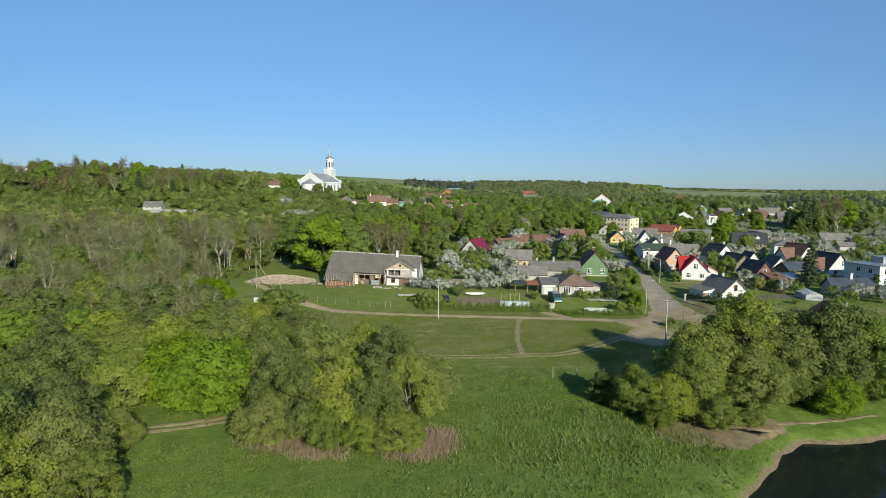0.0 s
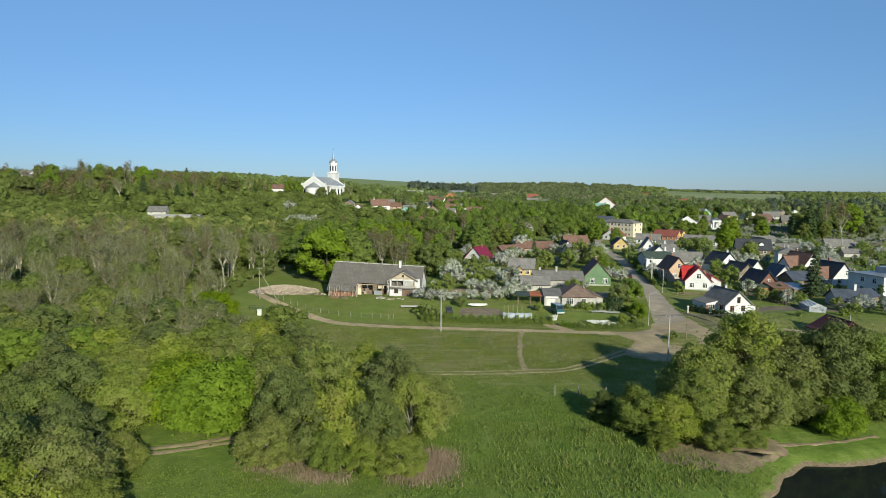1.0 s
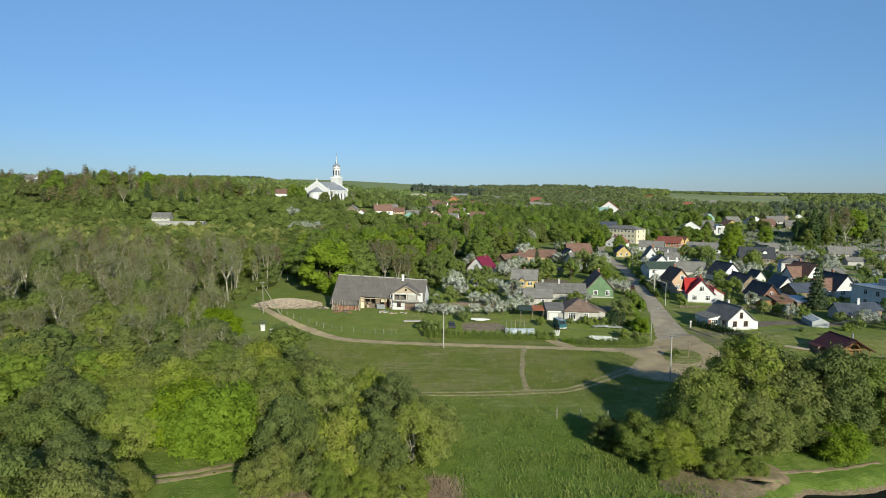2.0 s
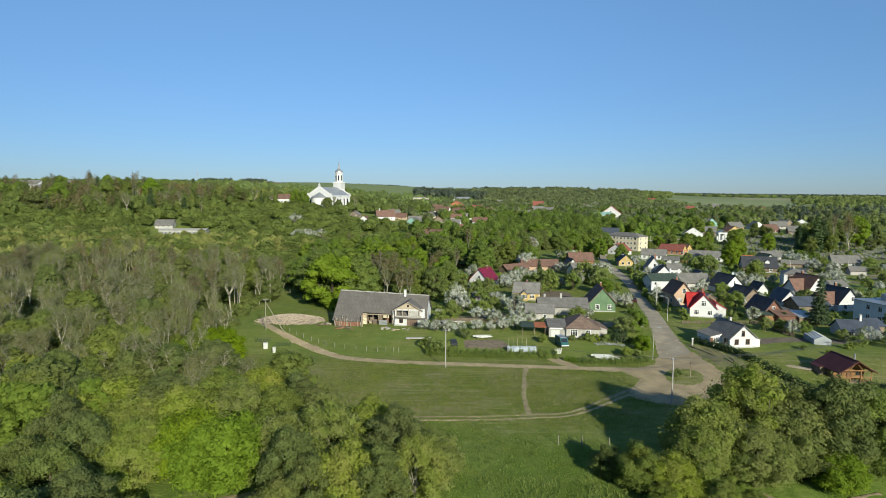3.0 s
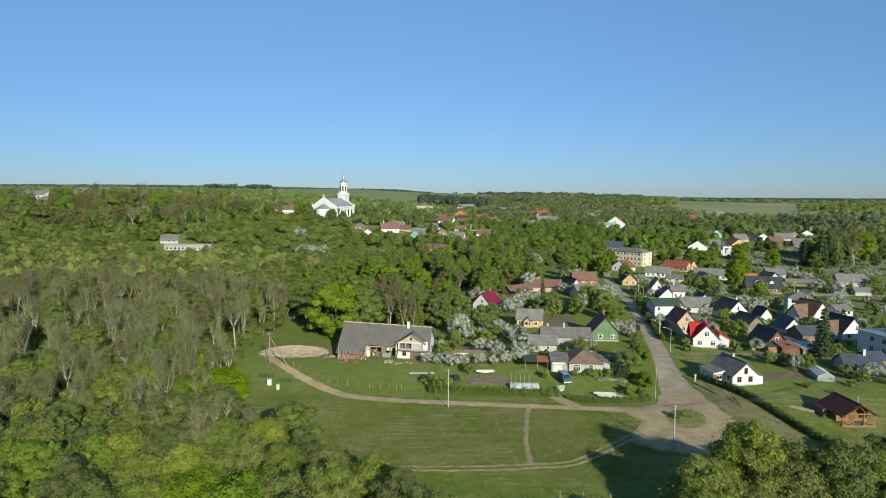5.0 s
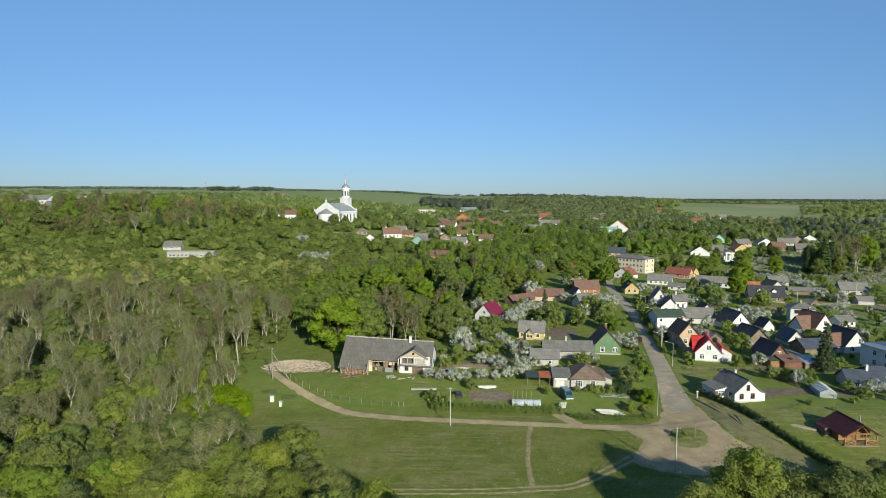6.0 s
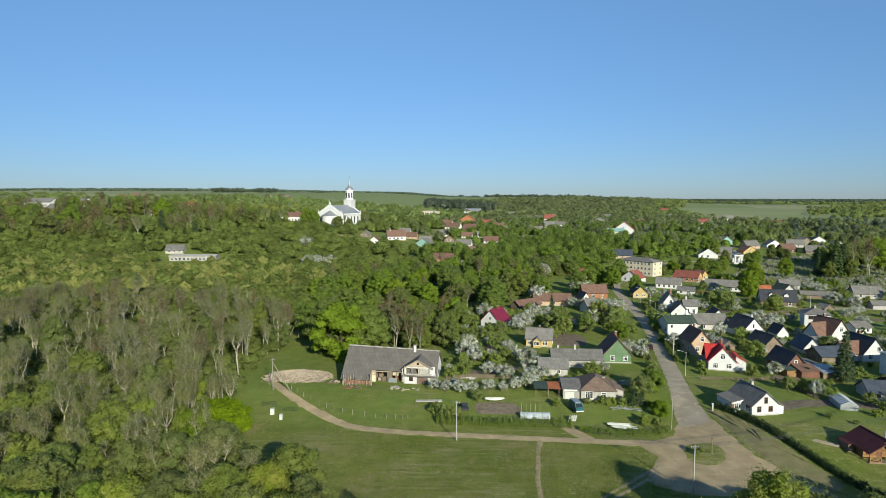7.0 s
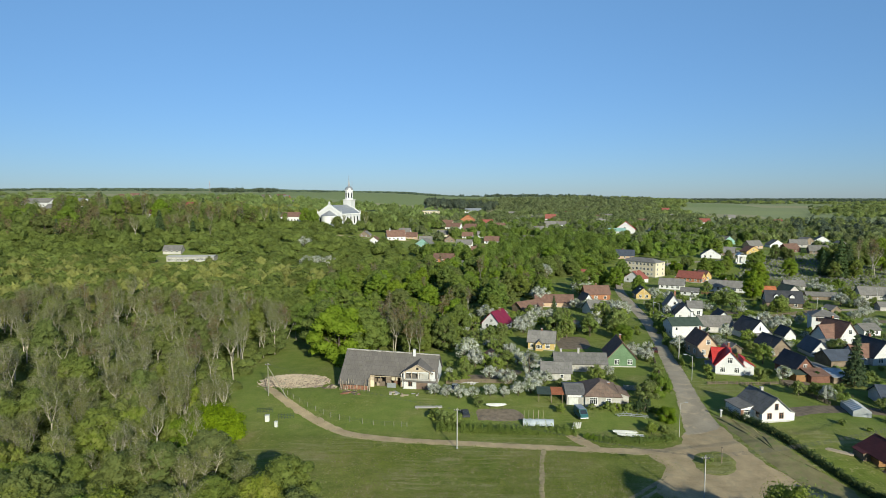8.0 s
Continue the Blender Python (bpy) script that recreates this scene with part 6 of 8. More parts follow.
# willows by the river and over the lower road
for x, y, s, w, k in ((44.6, 86.0, 1.36, 0.98, "willow_near"), (49.8, 84.5, 1.32, 0.98, "willow_near"), (36.5, 82.0, 1.05, 1.1, "willow_near"), (41.5, 78.0, 0.85, 1.1, "willow_near"), (33.5, 77.5, 0.8, 1.1, "willow_near"), (54.3, 81.0, 1.36, 0.92, "grove_near"),
                      (60.0, 82.0, 1.22, 1.0, "grove_near"), (52.5, 77.5, 0.85, 1.1, "lime_near"), (47.5, 80.0, 0.8, 1.1, "grove_near"), (70.5, 93.0, 0.85, 1.3, "grove_near"), (61.0, 83.5, 0.8, 1.2, "grove_near"), (66.0, 84.5, 0.7, 1.2, "lime_near"),
                      (25.0, 76.5, 0.62, 1.25, "grove_near"), (29.5, 75.5, 0.62, 1.2, "willow_near"), (22.0, 80.5, 0.42, 1.4, "grove_near"), (27.0, 72.5, 0.35, 1.3, "grove_near"), (34.0, 71.5, 0.4, 1.3, "willow_near"), (39.0, 73.0, 0.25, 1.3, "willow_near"), (76.0, 97.0, 0.7, 1.3, "grove_near")):
    plant(k, x, y, s, w)
# thicket between meadow and field
for x, y, s, w, k in ((-5.0, 72.5, 0.95, 0.9, "willow_near"), (-9.0, 68.5, 0.9, 0.9, "grove_near"), (-13.0, 71, 1.02, 0.95, "willow_near"), (-17.5, 68.5, 0.85, 0.95, "grove_near"), (-21.0, 72.5, 1.0, 0.9, "grove_near"),
                      (-8.0, 77.5, 1.02, 1.0, "grove_near"), (-3.0, 78, 0.8, 1.0, "willow_near"), (-14.5, 65.8, 0.5, 1.1, "grove_near"), (-10.0, 65.2, 0.45, 1.0, "willow_near"), (-17.0, 78.5, 1.08, 1.0, "willow_near"), (-23.5, 80, 0.98, 0.95, "willow_near"),
                      (-12.5, 84, 0.95, 1.0, "willow_near"), (-26.5, 87, 1.0, 1, "grove_near"), (-20, 89, 0.95, 1, "willow_near"), (-6.0, 65.5, 0.5, 1.1, "willow_near"), (-21.5, 66.5, 0.6, 1.1, "willow_near"), (-4.0, 84.5, 0.55, 1.1, "willow_near")):
    plant(k, x, y, s, w)
# around the meadow track
for x, y, s, w, k in ((-32.0, 78.0, 1.5, 1.0, "lime_near"), (-37.5, 79.5, 1.4, 1.0, "lime_near"), (-27.0, 82.0, 1.2, 0.9, "lime_near"), (-42.0, 61, 1.0, 1.0, "grove_near"), (-37.5, 54.5, 0.95, 1.0, "willow_near"), (-44.0, 54, 1.1, 1.0, "grove_near"), (-33.5, 51.5, 0.62, 1.1, "grove_near"),
                      (-48.5, 67.5, 1.0, 1.0, "grove_near"), (-40.5, 49.0, 0.9, 1.1, "willow_near"), (-43.5, 77, 1.0, 1.0, "willow_near"), (-40, 85, 1.05, 1.0, "willow_near"), (-49, 75, 1.05, 1.0, "grove_near"), (-32.5, 88, 1.0, 1.0, "willow_near"), (-47.5, 84, 1.05, 1.0, "willow_near"),
                      (-51.0, 59.5, 1.0, 1.0, "willow_near"), (-53.5, 69.5, 1.0, 1.0, "grove_near"), (-55, 80, 1.05, 1.0, "grove_near"), (-38.5, 64.5, 0.55, 1.1, "willow_near")):
    plant(k, x, y, s, w)
sow([(-95, 60), (-58, 60), (-56, 84), (-40, 90), (-28, 92), (-24, 97), (-33, 103), (-100, 108)], 62, ["willow", "grove", "willow", "grove", "willow", "grove", "bare", "maple"], 0.75, 1.05, 3.2, 3)
sow([(-36, 103), (-46, 116), (-54, 130), (-66, 150), (-140, 160), (-112, 104)], 130, ["bare"] * 8 + ["willow", "grove"], 0.75, 1.0, 2.4, 13)
# the grey wood
sow([(-66, 136), (-54, 140), (-56, 156), (-60, 172), (-58, 200), (-66, 230), (-100, 262), (-175, 270), (-190, 200), (-130, 148)], 250, ["bare"] * 8 + ["grove", "brown"], 0.8, 1.15, 2.3, 4)
plant("lime_near", -52.5, 131.0, 1.25, 1.2)
plant("lime_near", -57.5, 129.5, 1.05, 1.2)
for x, y, s, w, k in ((-38.5, 95.0, 1.0, 1.2, "grove_near"), (-31.5, 96.8, 0.98, 1.25, "willow_near"), (-24.5, 91.5, 0.95, 1.1, "grove_near"), (-46.0, 93.0, 0.95, 1.2, "grove_near"), (-53.0, 92.0, 1.0, 1.2, "willow_near"), (-60.0, 93.5, 0.95, 1.2, "grove_near"), (-67, 91, 1.0, 1.2, "willow_near")):
    plant(k, x, y, s, w)
plant("lime", -58.5, 141.0, 0.8, 1.1)
# big trees behind the barn and the wood beyond
plant("maple", -37.5, 190.5, 1.5, 1.15, sink=1.6, label="great dense bright green maple behind the barn")
plant("maple", -29.5, 193.0, 1.25, 1.1)
plant("maple", -43.0, 198.0, 1.2, 1.1)
plant("maple", -34.0, 203.0, 1.3, 1.1)
sow([(-60, 205), (-10, 200), (2, 212), (4, 250), (20, 262), (26, 300), (46, 310), (52, 380), (90, 405), (60, 440), (-70, 330)], 185, ["maple", "maple", "grove", "maple", "grove", "brown"], 0.65, 1.05, 3.7, 6)
sow([(-24, 196), (-4, 190), (0, 206), (-18, 216)], 12, ["brown", "bare", "bare", "grove"], 0.85, 1.05, 2.5, 7)
# tall trees among the houses on the hill
FOOT += [(-302, 590, 16), (-296, 565, 16), (-286, 535, 14), (-274, 500, 12), (-500, 712, 22), (-465, 715, 14), (-180, 392, 20), (-203, 418, 13)]
sow([(-400, 530), (-340, 470), (-240, 440), (-165, 520), (-170, 620), (-300, 670), (-400, 640)], 72, ["brown", "bare", "maple", "grove", "brown", "maple", "bare", "fir"], 1.05, 1.6, 8, 33, 3.0)
# before the church
for x, y, sz, k in ((-119, 606, 1.15, "grove"), (-113, 607, 1.2, "bare"), (-124, 604, 1.0, "bare"), (-109, 611, 1.0, "grove"), (-146, 618, 1.3, "maple"), (-155, 622, 1.2, "maple"), (-92, 612, 1.25, "bare"), (-86, 618, 1.3, "grove")):
    plant(k, x, y, sz, 1.0)
# gardens: apple trees in blossom
for x, y, s in ((-6.8, 158.5, 0.72), (-3.8, 157.2, 0.8), (-0.6, 156.6, 0.78), (2.6, 157.2, 0.7), (7.4, 158.2, 0.75), (10.8, 157.6, 0.7), (14.5, 158.6, 0.82), (18.0, 160.2, 0.95), (19.2, 165.5, 1.05),  
                (4.6, 184.5, 1.35), (3.0, 236, 1.3), (1.0, 246, 1.2), (24.0, 238, 1.1), (28.5, 246, 1.25), (32.0, 262, 1.0), (56.5, 272, 1.3), (52.0, 276, 1.2), (60.5, 276, 1.25), (66.5, 271, 1.2),
                (54.5, 196, 1.1), (57.5, 192, 0.95), (44.0, 232, 0.9), (38, 300, 1.5), (30, 320, 1.4), (97, 308, 1.3), (101, 300, 1.2), (118, 232, 1.15), (123, 238, 1.3), (119, 243, 1.35), (112, 240, 1.2), (126, 300, 1.3), (131, 306, 1.3),
                (176, 288, 1.5), (180, 280, 1.4), (140, 205, 1.0), (107, 206, 0.9), (108, 141, 0.9), (111, 146, 1.0), (86, 210, 0.9), (170, 262, 1.2), (-92, 395, 2.2), (-100, 402, 2.0), (-84, 398, 2.0), (-118, 470, 2.2), (155, 236, 1.2),
                (2.4, 190.5, 1.75), (19.6, 176.4, 1.5), (23.6, 229, 1.6), (-1.0, 242, 1.6), (10.8, 250, 1.6), (39, 287, 1.8), (63.2, 318, 2.0), (66.5, 259, 1.7), (52, 374, 2.3), (70, 262, 1.4), (12.5, 168, 1.0), (8, 172, 0.9)):
    plant("blossom", x, y, s, 1.0)
for x, y, s, k in ((49.0, 157.5, 1.05, "lime"), (47.5, 145.0, 0.55, "lime_near"), (37.3, 230.5, 1.05, "lime_near"), (57.5, 218.9, 0.85, "lime_near"), (47.7, 229, 0.7, "grove_near"), (11.8, 224.9, 0.6, "lime_near"), (44.0, 149.5, 1.15, "thuja"), (42.4, 149.2, 1.05, "thuja"), (43.2, 151.0, 1.1, "thuja"), (45.2, 150.8, 1.0, "thuja"), (41.2, 150.6, 0.9, "thuja"), (46.3, 149.4, 0.9, "shrub"), (45.5, 154.0, 1.2, "orchard"), (4.3, 151.6, 0.7, "orchard"), (-4.5, 143.6, 1.5, "shrub"),
                   (-2.0, 142.4, 1.3, "shrub"), (-6.2, 145.2, 1.1, "shrub"), (42.8, 141.0, 1.0, "shrub"), (34.8, 228, 1.5, "orchard"), (38, 222, 1.6, "orchard"), (33, 214, 1.3, "orchard"), (47, 224, 1.4, "orchard"), (56, 224, 1.5, "orchard"), (60, 236, 1.9, "orchard"),
                   (56, 244, 1.8, "orchard"), (63.5, 244, 1.5, "orchard"), (82, 180.5, 1.0, "orchard"), (82.5, 172.5, 0.7, "orchard"), (86, 160, 0.9, "orchard"), (93, 152.8, 0.8, "orchard"), (90, 158, 0.7, "orchard"), (12, 190, 1.0, "orchard"), (14, 200, 1.1, "orchard"),
                   (10, 212, 1.2, "orchard"), (15, 222, 1.2, "orchard"), (48.2, 123.6, 0.5, "orchard"), (79, 243, 2.3, "shrub"), (76, 235, 1.8, "shrub"), (117, 281, 1.9, "orchard"), (121, 276, 1.7, "orchard"), (141, 273, 1.7, "orchard"), (138, 270, 1.5, "orchard"),
                   (72, 205, 1.2, "shrub"), (70.5, 212, 1.3, "shrub"), (67.5, 193, 1.0, "shrub"), (74, 230, 1.4, "shrub"), (82, 262, 1.6, "shrub"), (84.5, 275, 1.7, "shrub"), (146, 309, 0.9, "maple"), (206, 387, 0.9, "maple"),
                   (105.5, 168.5, 1.0, "fir"), (141, 215, 1.7, "thuja"), (121, 163.5, 1.5, "thuja"), (238, 388, 1.75, "fir"), (245, 391, 1.5, "fir"), (232, 396, 1.2, "fir"), (252, 394, 1.7, "brown"), (259, 390, 1.6, "brown"), (266, 398, 1.5, "bare"), (258, 412, 1.55, "grove"), (270, 420, 1.7, "grove"), (282, 416, 1.6, "maple"), (262, 430, 1.6, "willow"), (40, 262, 0.6, "fir"),
                   (92, 318, 0.7, "maple"), (86, 338, 0.9, "maple"), (80, 350, 1.0, "maple"), (70, 330, 1.0, "maple"), (98, 372, 0.9, "maple"), (62, 318, 0.9, "maple"), (200, 420, 0.9, "maple"), (212, 436, 0.8, "maple"), (172, 356, 0.9, "maple"), (195, 470, 1.1, "maple")):
    plant(k, x, y, s, 1.0)
sow([(84, 150), (100, 160), (150, 180), (210, 240), (230, 330), (150, 345), (100, 300), (62, 250), (62, 180)], 235, ["orchard", "orchard", "shrub", "shrub", "blossom", "shrub", "thuja"], 0.6, 1.25, 3.1, 8, 0.3)
sow([(180, 395), (262, 368), (345, 420), (350, 505), (240, 480)], 24, ["shrub", "orchard", "shrub", "grove"], 0.7, 1.1, 5, 18, 0.5)
sow([(-4, 166), (18, 186), (20, 232), (42, 240), (58, 230), (60, 250), (30, 272), (0, 236), (-4, 200)], 70, ["orchard", "shrub", "orchard", "shrub", "blossom"], 0.6, 1.15, 3.6, 9, 0.4)


sow([(150, 340), (205, 330), (215, 348), (172, 386), (150, 380)], 42, ["shrub", "orchard", "shrub", "blossom", "shrub", "lime"], 0.6, 1.2, 3.4, 28, 0.5)
sow([(128, 392), (160, 388), (190, 425), (196, 452), (160, 430), (140, 412)], 30, ["grove", "shrub", "orchard", "maple", "shrub"], 0.5, 0.85, 3.6, 29, 0.6)
sow([(172, 400), (222, 356), (300, 345), (340, 430), (300, 480), (215, 450)], 34, ["shrub", "thuja", "orchard", "thuja"], 0.6, 1.2, 6, 30, 0.5)
sow([(22, 164), (42, 170), (43, 178), (36, 178), (22, 169)], 9, ["orchard", "shrub", "blossom", "shrub"], 0.7, 1.0, 2.6, 31, 0.2)
for x, y, k, sz in ((31.5, 150.6, "shrub", 0.7), (35.4, 150.2, "shrub", 0.9), (37.4, 150.4, "shrub", 0.8), (39.8, 150.0, "shrub", 1.0), (33.6, 150.4, "shrub", 0.45), (23.5, 148.5, "orchard", 0.55), (45.0, 139.6, "shrub", 0.9), (101, 145, "shrub", 1.2), (105, 147.5, "blossom", 1.0), (99.5, 149, "orchard", 0.8), (113, 150, "shrub", 1.3), (96, 141, "shrub", 0.8), (88, 136, "shrub", 0.5), (84.5, 140, "shrub", 0.55), (42.0, 138.6, "orchard", 0.6), (57.5, 206, "shrub", 1.2), (56.5, 180.0, "shrub", 1.1), (55.0, 172.5, "shrub", 0.9), (57.8, 190.5, "shrub", 1.0)):
    plant(k, x, y, sz, 1.0)


# ---- woods that nobody could count ----
def woodland(name, rng, xy, heights, radii, mat, per, leaf, label, tall=1.0, core=False, fine=False):
    """Many far crowns in one mesh."""
    n = len(xy)
    z = gz(xy[:, 0], xy[:, 1]) - heights * 0.08
    which = np.repeat(np.arange(n), per)
    lumps = 7 if core == 2 else 5
    lc = ball(n * lumps, rng).reshape(n, lumps, 3) * rng.uniform(0.75, 1.1, (n, lumps, 1))
    lc[..., 2] = np.abs(lc[..., 2]) * 1.2 - 0.3
    pick = rng.integers(0, lumps, len(which))
    u = ball(len(which), rng)
    u[:, 2] = np.where(rng.random(len(which)) < 0.8, np.abs(u[:, 2]), u[:, 2])
    off = lc[which, pick] * 0.4 + u * 0.62
    r = radii[which][:, None]
    p = np.column_stack([xy[which], z[which]])
    p[:, :2] += off[:, :2] * r
    p[:, 2] += heights[which] * (0.42 + 0.56 * off[:, 2] * tall)
    v, f = leaf_plates(p, u * 0.6 + rng.normal(size=u.shape) * 0.3 + np.array([0, 0, 0.35]), leaf, rng)
    leaves = len(f)
    level = 2 if fine else 1
    cen = np.concatenate([xy, z[:, None]], 1)[:, None, :] + np.concatenate([lc[..., :2] * 0.4 * radii[:, None, None], heights[:, None, None] * (0.42 + 0.56 * 0.4 * lc[..., 2:] * tall)], -1)
    body = lumps_mesh(cen.reshape(-1, 3), np.repeat(radii * 0.47, lumps), rng, level, np.repeat(heights * 0.335 / (radii * 0.57), lumps).mean().clip(0.6, 1.4), 0.2)
    if core:
        v, f = joined((v, f), body)
    me = array_mesh(name, v, f, mat)
    tone = rng.uniform(-1, 1, n)
    at = me.attributes.new("tone", "FLOAT", "FACE")
    at.data.foreach_set("value", np.concatenate([tone[which], np.repeat(tone, (len(f) - leaves) // n if core else 0)]).astype(np.float32))
    return tagged(new(name, me), label, "woodland", kind="stuff")


def scatter(rng, poly, count, gap_ok=True, thin=0.0, apart=0.0):
    xs, ys = np.array([p[0] for p in poly]), np.array([p[1] for p in poly])
    out, tries = [], 0
    while len(out) < count and tries < 60 * count:
        tries += 1
        x, y = rng.uniform(xs.min(), xs.max()), rng.uniform(ys.min(), ys.max())
        if inside(x, y, poly) and (not gap_ok or (free(x, y, 3.0) and all((x - a) ** 2 + (y - b) ** 2 > r * r for a, b, r in GLADES))) and noise.noise(Vector((x * 0.012, y * 0.012, 3.0))) > thin - 0.5 \
                and (not apart or not out or ((np.array(out) - (x, y)) ** 2).sum(1).min() > apart * apart):
            out.append((x, y))
    return np.array(out)


def wood_of(name, seed, poly, count, h, r, mat, per, leaf, label, thin=0.0, gap_ok=True, tall=0.85, apart=0.0):
    rng = np.random.default_rng(seed)
    xy = scatter(rng, poly, count, gap_ok, thin, apart)
    count = len(xy)
    return woodland(name, rng, xy, rng.uniform(*h, count), rng.uniform(*r, count), M[mat], per, leaf, label, tall, core=2 if apart > 0 else 1 if 0.8 < leaf < 2 else 0, fine=name in ("wood_slope", "wood_bright", "wood_thicket"))


wood_of("wood_slope", 21, [(-180, 262), (-66, 232), (-30, 330), (30, 420), (60, 470), (-60, 540), (-140, 610), (-300, 600), (-420, 560), (-330, 330), (-230, 240)], 800, (6, 11), (4.6, 7.2), "leaf_olive", 720, 0.5, "olive green spring wood on the church slope", -1.0, apart=6.5)
wood_of("wood_undergrowth", 39, [(-175, 262), (-66, 232), (-60, 200), (-62, 172), (-58, 150), (-56, 136), (-40, 116), (-60, 100), (-110, 110), (-190, 200)], 420, (2, 5.5), (2.4, 4.2), "leaf_olive", 200, 0.4, "low green undergrowth below the grey wood", -1.0, apart=4)
wood_of("wood_thicket", 44, [(-60, 212), (-12, 204), (2, 216), (4, 252), (20, 264), (26, 300), (46, 310), (52, 380), (90, 405), (60, 430), (-60, 330)], 300, (2.5, 5.5), (2.6, 4.4), "leaf_olive", 320, 0.38, "low green thicket under the village trees", -1.0, apart=4)
wood_of("wood_bright", 22, [(-40, 330), (40, 400), (100, 425), (150, 480), (120, 640), (20, 640), (-20, 470)], 340, (10, 17), (3.4, 5.2), "leaf_bright", 600, 0.48, "bright green broadleaf wood behind the village", -1.0, apart=5.6)
wood_of("wood_grey", 23, [(-320, 250), (-185, 200), (-130, 268), (-60, 330), (-120, 400), (-260, 390)], 300, (7, 11), (3.4, 5.0), "leaf_bare", 190, 0.55, "grey-brown wood in sparse leaf", -1.0, apart=5)
wood_of("wood_brown", 24, [(-420, 430), (-230, 440), (-170, 560), (-330, 640), (-560, 600)], 100, (20, 27), (3.5, 5), "leaf_brown", 220, 0.8, "tall reddish brown trees on the hill", -1.0)
wood_of("wood_tall", 38, [(-460, 430), (-230, 440), (-160, 600), (-330, 660), (-620, 600)], 140, (17, 25), (4.5, 6), "leaf_olive", 220, 0.9, "tall green trees on the hill", -1.0)
wood_of("wood_hill", 25, [(-700, 480), (-420, 480), (-180, 560), (-150, 700), (-60, 760), (-30, 820), (-300, 780), (-800, 860)], 560, (9, 15), (4.5, 7), "leaf_willow", 100, 1.1, "green trees round the hilltop houses", 0.2)
# most woods from here outward carry haze in their leaf colour
wood_of("wood_behind", 40, [(-620, 760), (-200, 700), (-60, 690), (60, 1000), (0, 1080), (-300, 1060), (-620, 960)], 560, (10, 16), (5, 8), "leaf_hazed", 90, 1.5, "green trees behind the church", 0.15)
wood_of("wood_village", 26, [(-60, 520), (150, 520), (260, 560), (420, 560), (500, 800), (300, 1000), (-20, 1000), (-60, 640)], 640, (8, 14), (4, 6.5), "leaf_hazed", 110, 1.1, "green trees of the far village", 0.1)
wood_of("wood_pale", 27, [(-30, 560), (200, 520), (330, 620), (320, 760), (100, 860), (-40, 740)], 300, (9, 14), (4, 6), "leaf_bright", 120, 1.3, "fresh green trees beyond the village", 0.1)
wood_of("wood_right", 28, [(230, 510), (420, 500), (640, 700), (560, 860), (420, 900), (300, 660)], 330, (8, 14), (3.6, 5.5), "leaf_hazed", 110, 1.2, "green trees beyond the cemetery", 0.15)
wood_of("wood_right_dark", 29, [(300, 560), (520, 640), (640, 860), (420, 800)], 60, (12, 18), (2.6, 3.8), "needles_hazed", 120, 1.1, "dark conifers beyond the cemetery", tall=1.1)
wood_of("wood_church", 46, [(-118, 575), (-60, 590), (0, 640), (-20, 760), (-130, 760), (-95, 660)], 100, (9, 15), (4, 6.5), "leaf_olive", 200, 0.85, "green trees behind the church tower", -1.0, apart=6)
wood_of("wood_street", 45, [(128, 425), (165, 462), (200, 488), (232, 505), (262, 560), (236, 640), (150, 620), (112, 480)], 110, (6, 12), (3.4, 5.2), "leaf_bright", 200, 0.7, "fresh green trees along the far street", -1.0, apart=5.5)
wood_of("wood_edge", 30, [(215, 240), (330, 330), (420, 520), (330, 470), (250, 330)], 90, (5, 10), (2.5, 4.2), "leaf_olive", 130, 0.8, "trees on the cemetery edge", 0.2)
wood_of("wood_ridge", 31, [(-64, 1180), (60, 1150), (90, 1290), (-60, 1330)], 190, (17, 24), (4, 6), "needles_hazed", 90, 1.7, "dark spruce wood on the ridge", gap_ok=False)
wood_of("wood_ridge_mixed", 50, [(60, 1160), (330, 1120), (420, 1300), (520, 1650), (120, 1500), (-60, 1340)], 640, (11, 18), (6, 9), "leaf_hazed", 70, 1.9, "mixed green forest on the ridge", gap_ok=False)
wood_of("wood_ridge_green", 32, [(60, 900), (330, 860), (420, 1000), (360, 1180), (0, 1150)], 420, (9, 14), (5, 8), "leaf_hazed", 60, 2.0, "green forest before the ridge", 0.15, gap_ok=False)
wood_of("wood_field_left", 47, [(310, 1000), (400, 1060), (560, 1500), (640, 1750), (480, 1750), (330, 1300)], 300, (9, 14), (6, 9), "leaf_hazed", 70, 1.9, "green wood beside the far field", gap_ok=False)
wood_of("wood_field_right", 48, [(600, 960), (760, 1000), (1150, 1480), (1010, 1560), (780, 1320), (640, 1150)], 230, (8, 14), (5, 8), "leaf_hazed", 70, 1.9, "green trees between the far fields", gap_ok=False)
wood_of("wood_strip", 42, [(760, 1330), (800, 1325), (1500, 1420), (1500, 1450), (790, 1350), (750, 1345)], 60, (6, 11), (6, 10), "leaf_hazed", 60, 2.4, "tree strip between far fields", gap_ok=False)
wood_of("wood_strip_far", 43, [(560, 1900), (1500, 1950), (2300, 2150), (2250, 2220), (1450, 2030), (570, 1990)], 320, (10, 16), (8, 12), "leaf_hazed", 50, 3.2, "tree strip before the horizon", gap_ok=False)
# horizon trees and copses: the haze before them is in their colour
wood_of("wood_horizon", 33, [(400, 1900), (2600, 2300), (3600, 3400), (1200, 3300), (0, 2600)], 1900, (11, 17), (12, 20), "needles_hazed", 30, 6, "dark forest along the horizon", 0.1, gap_ok=False)
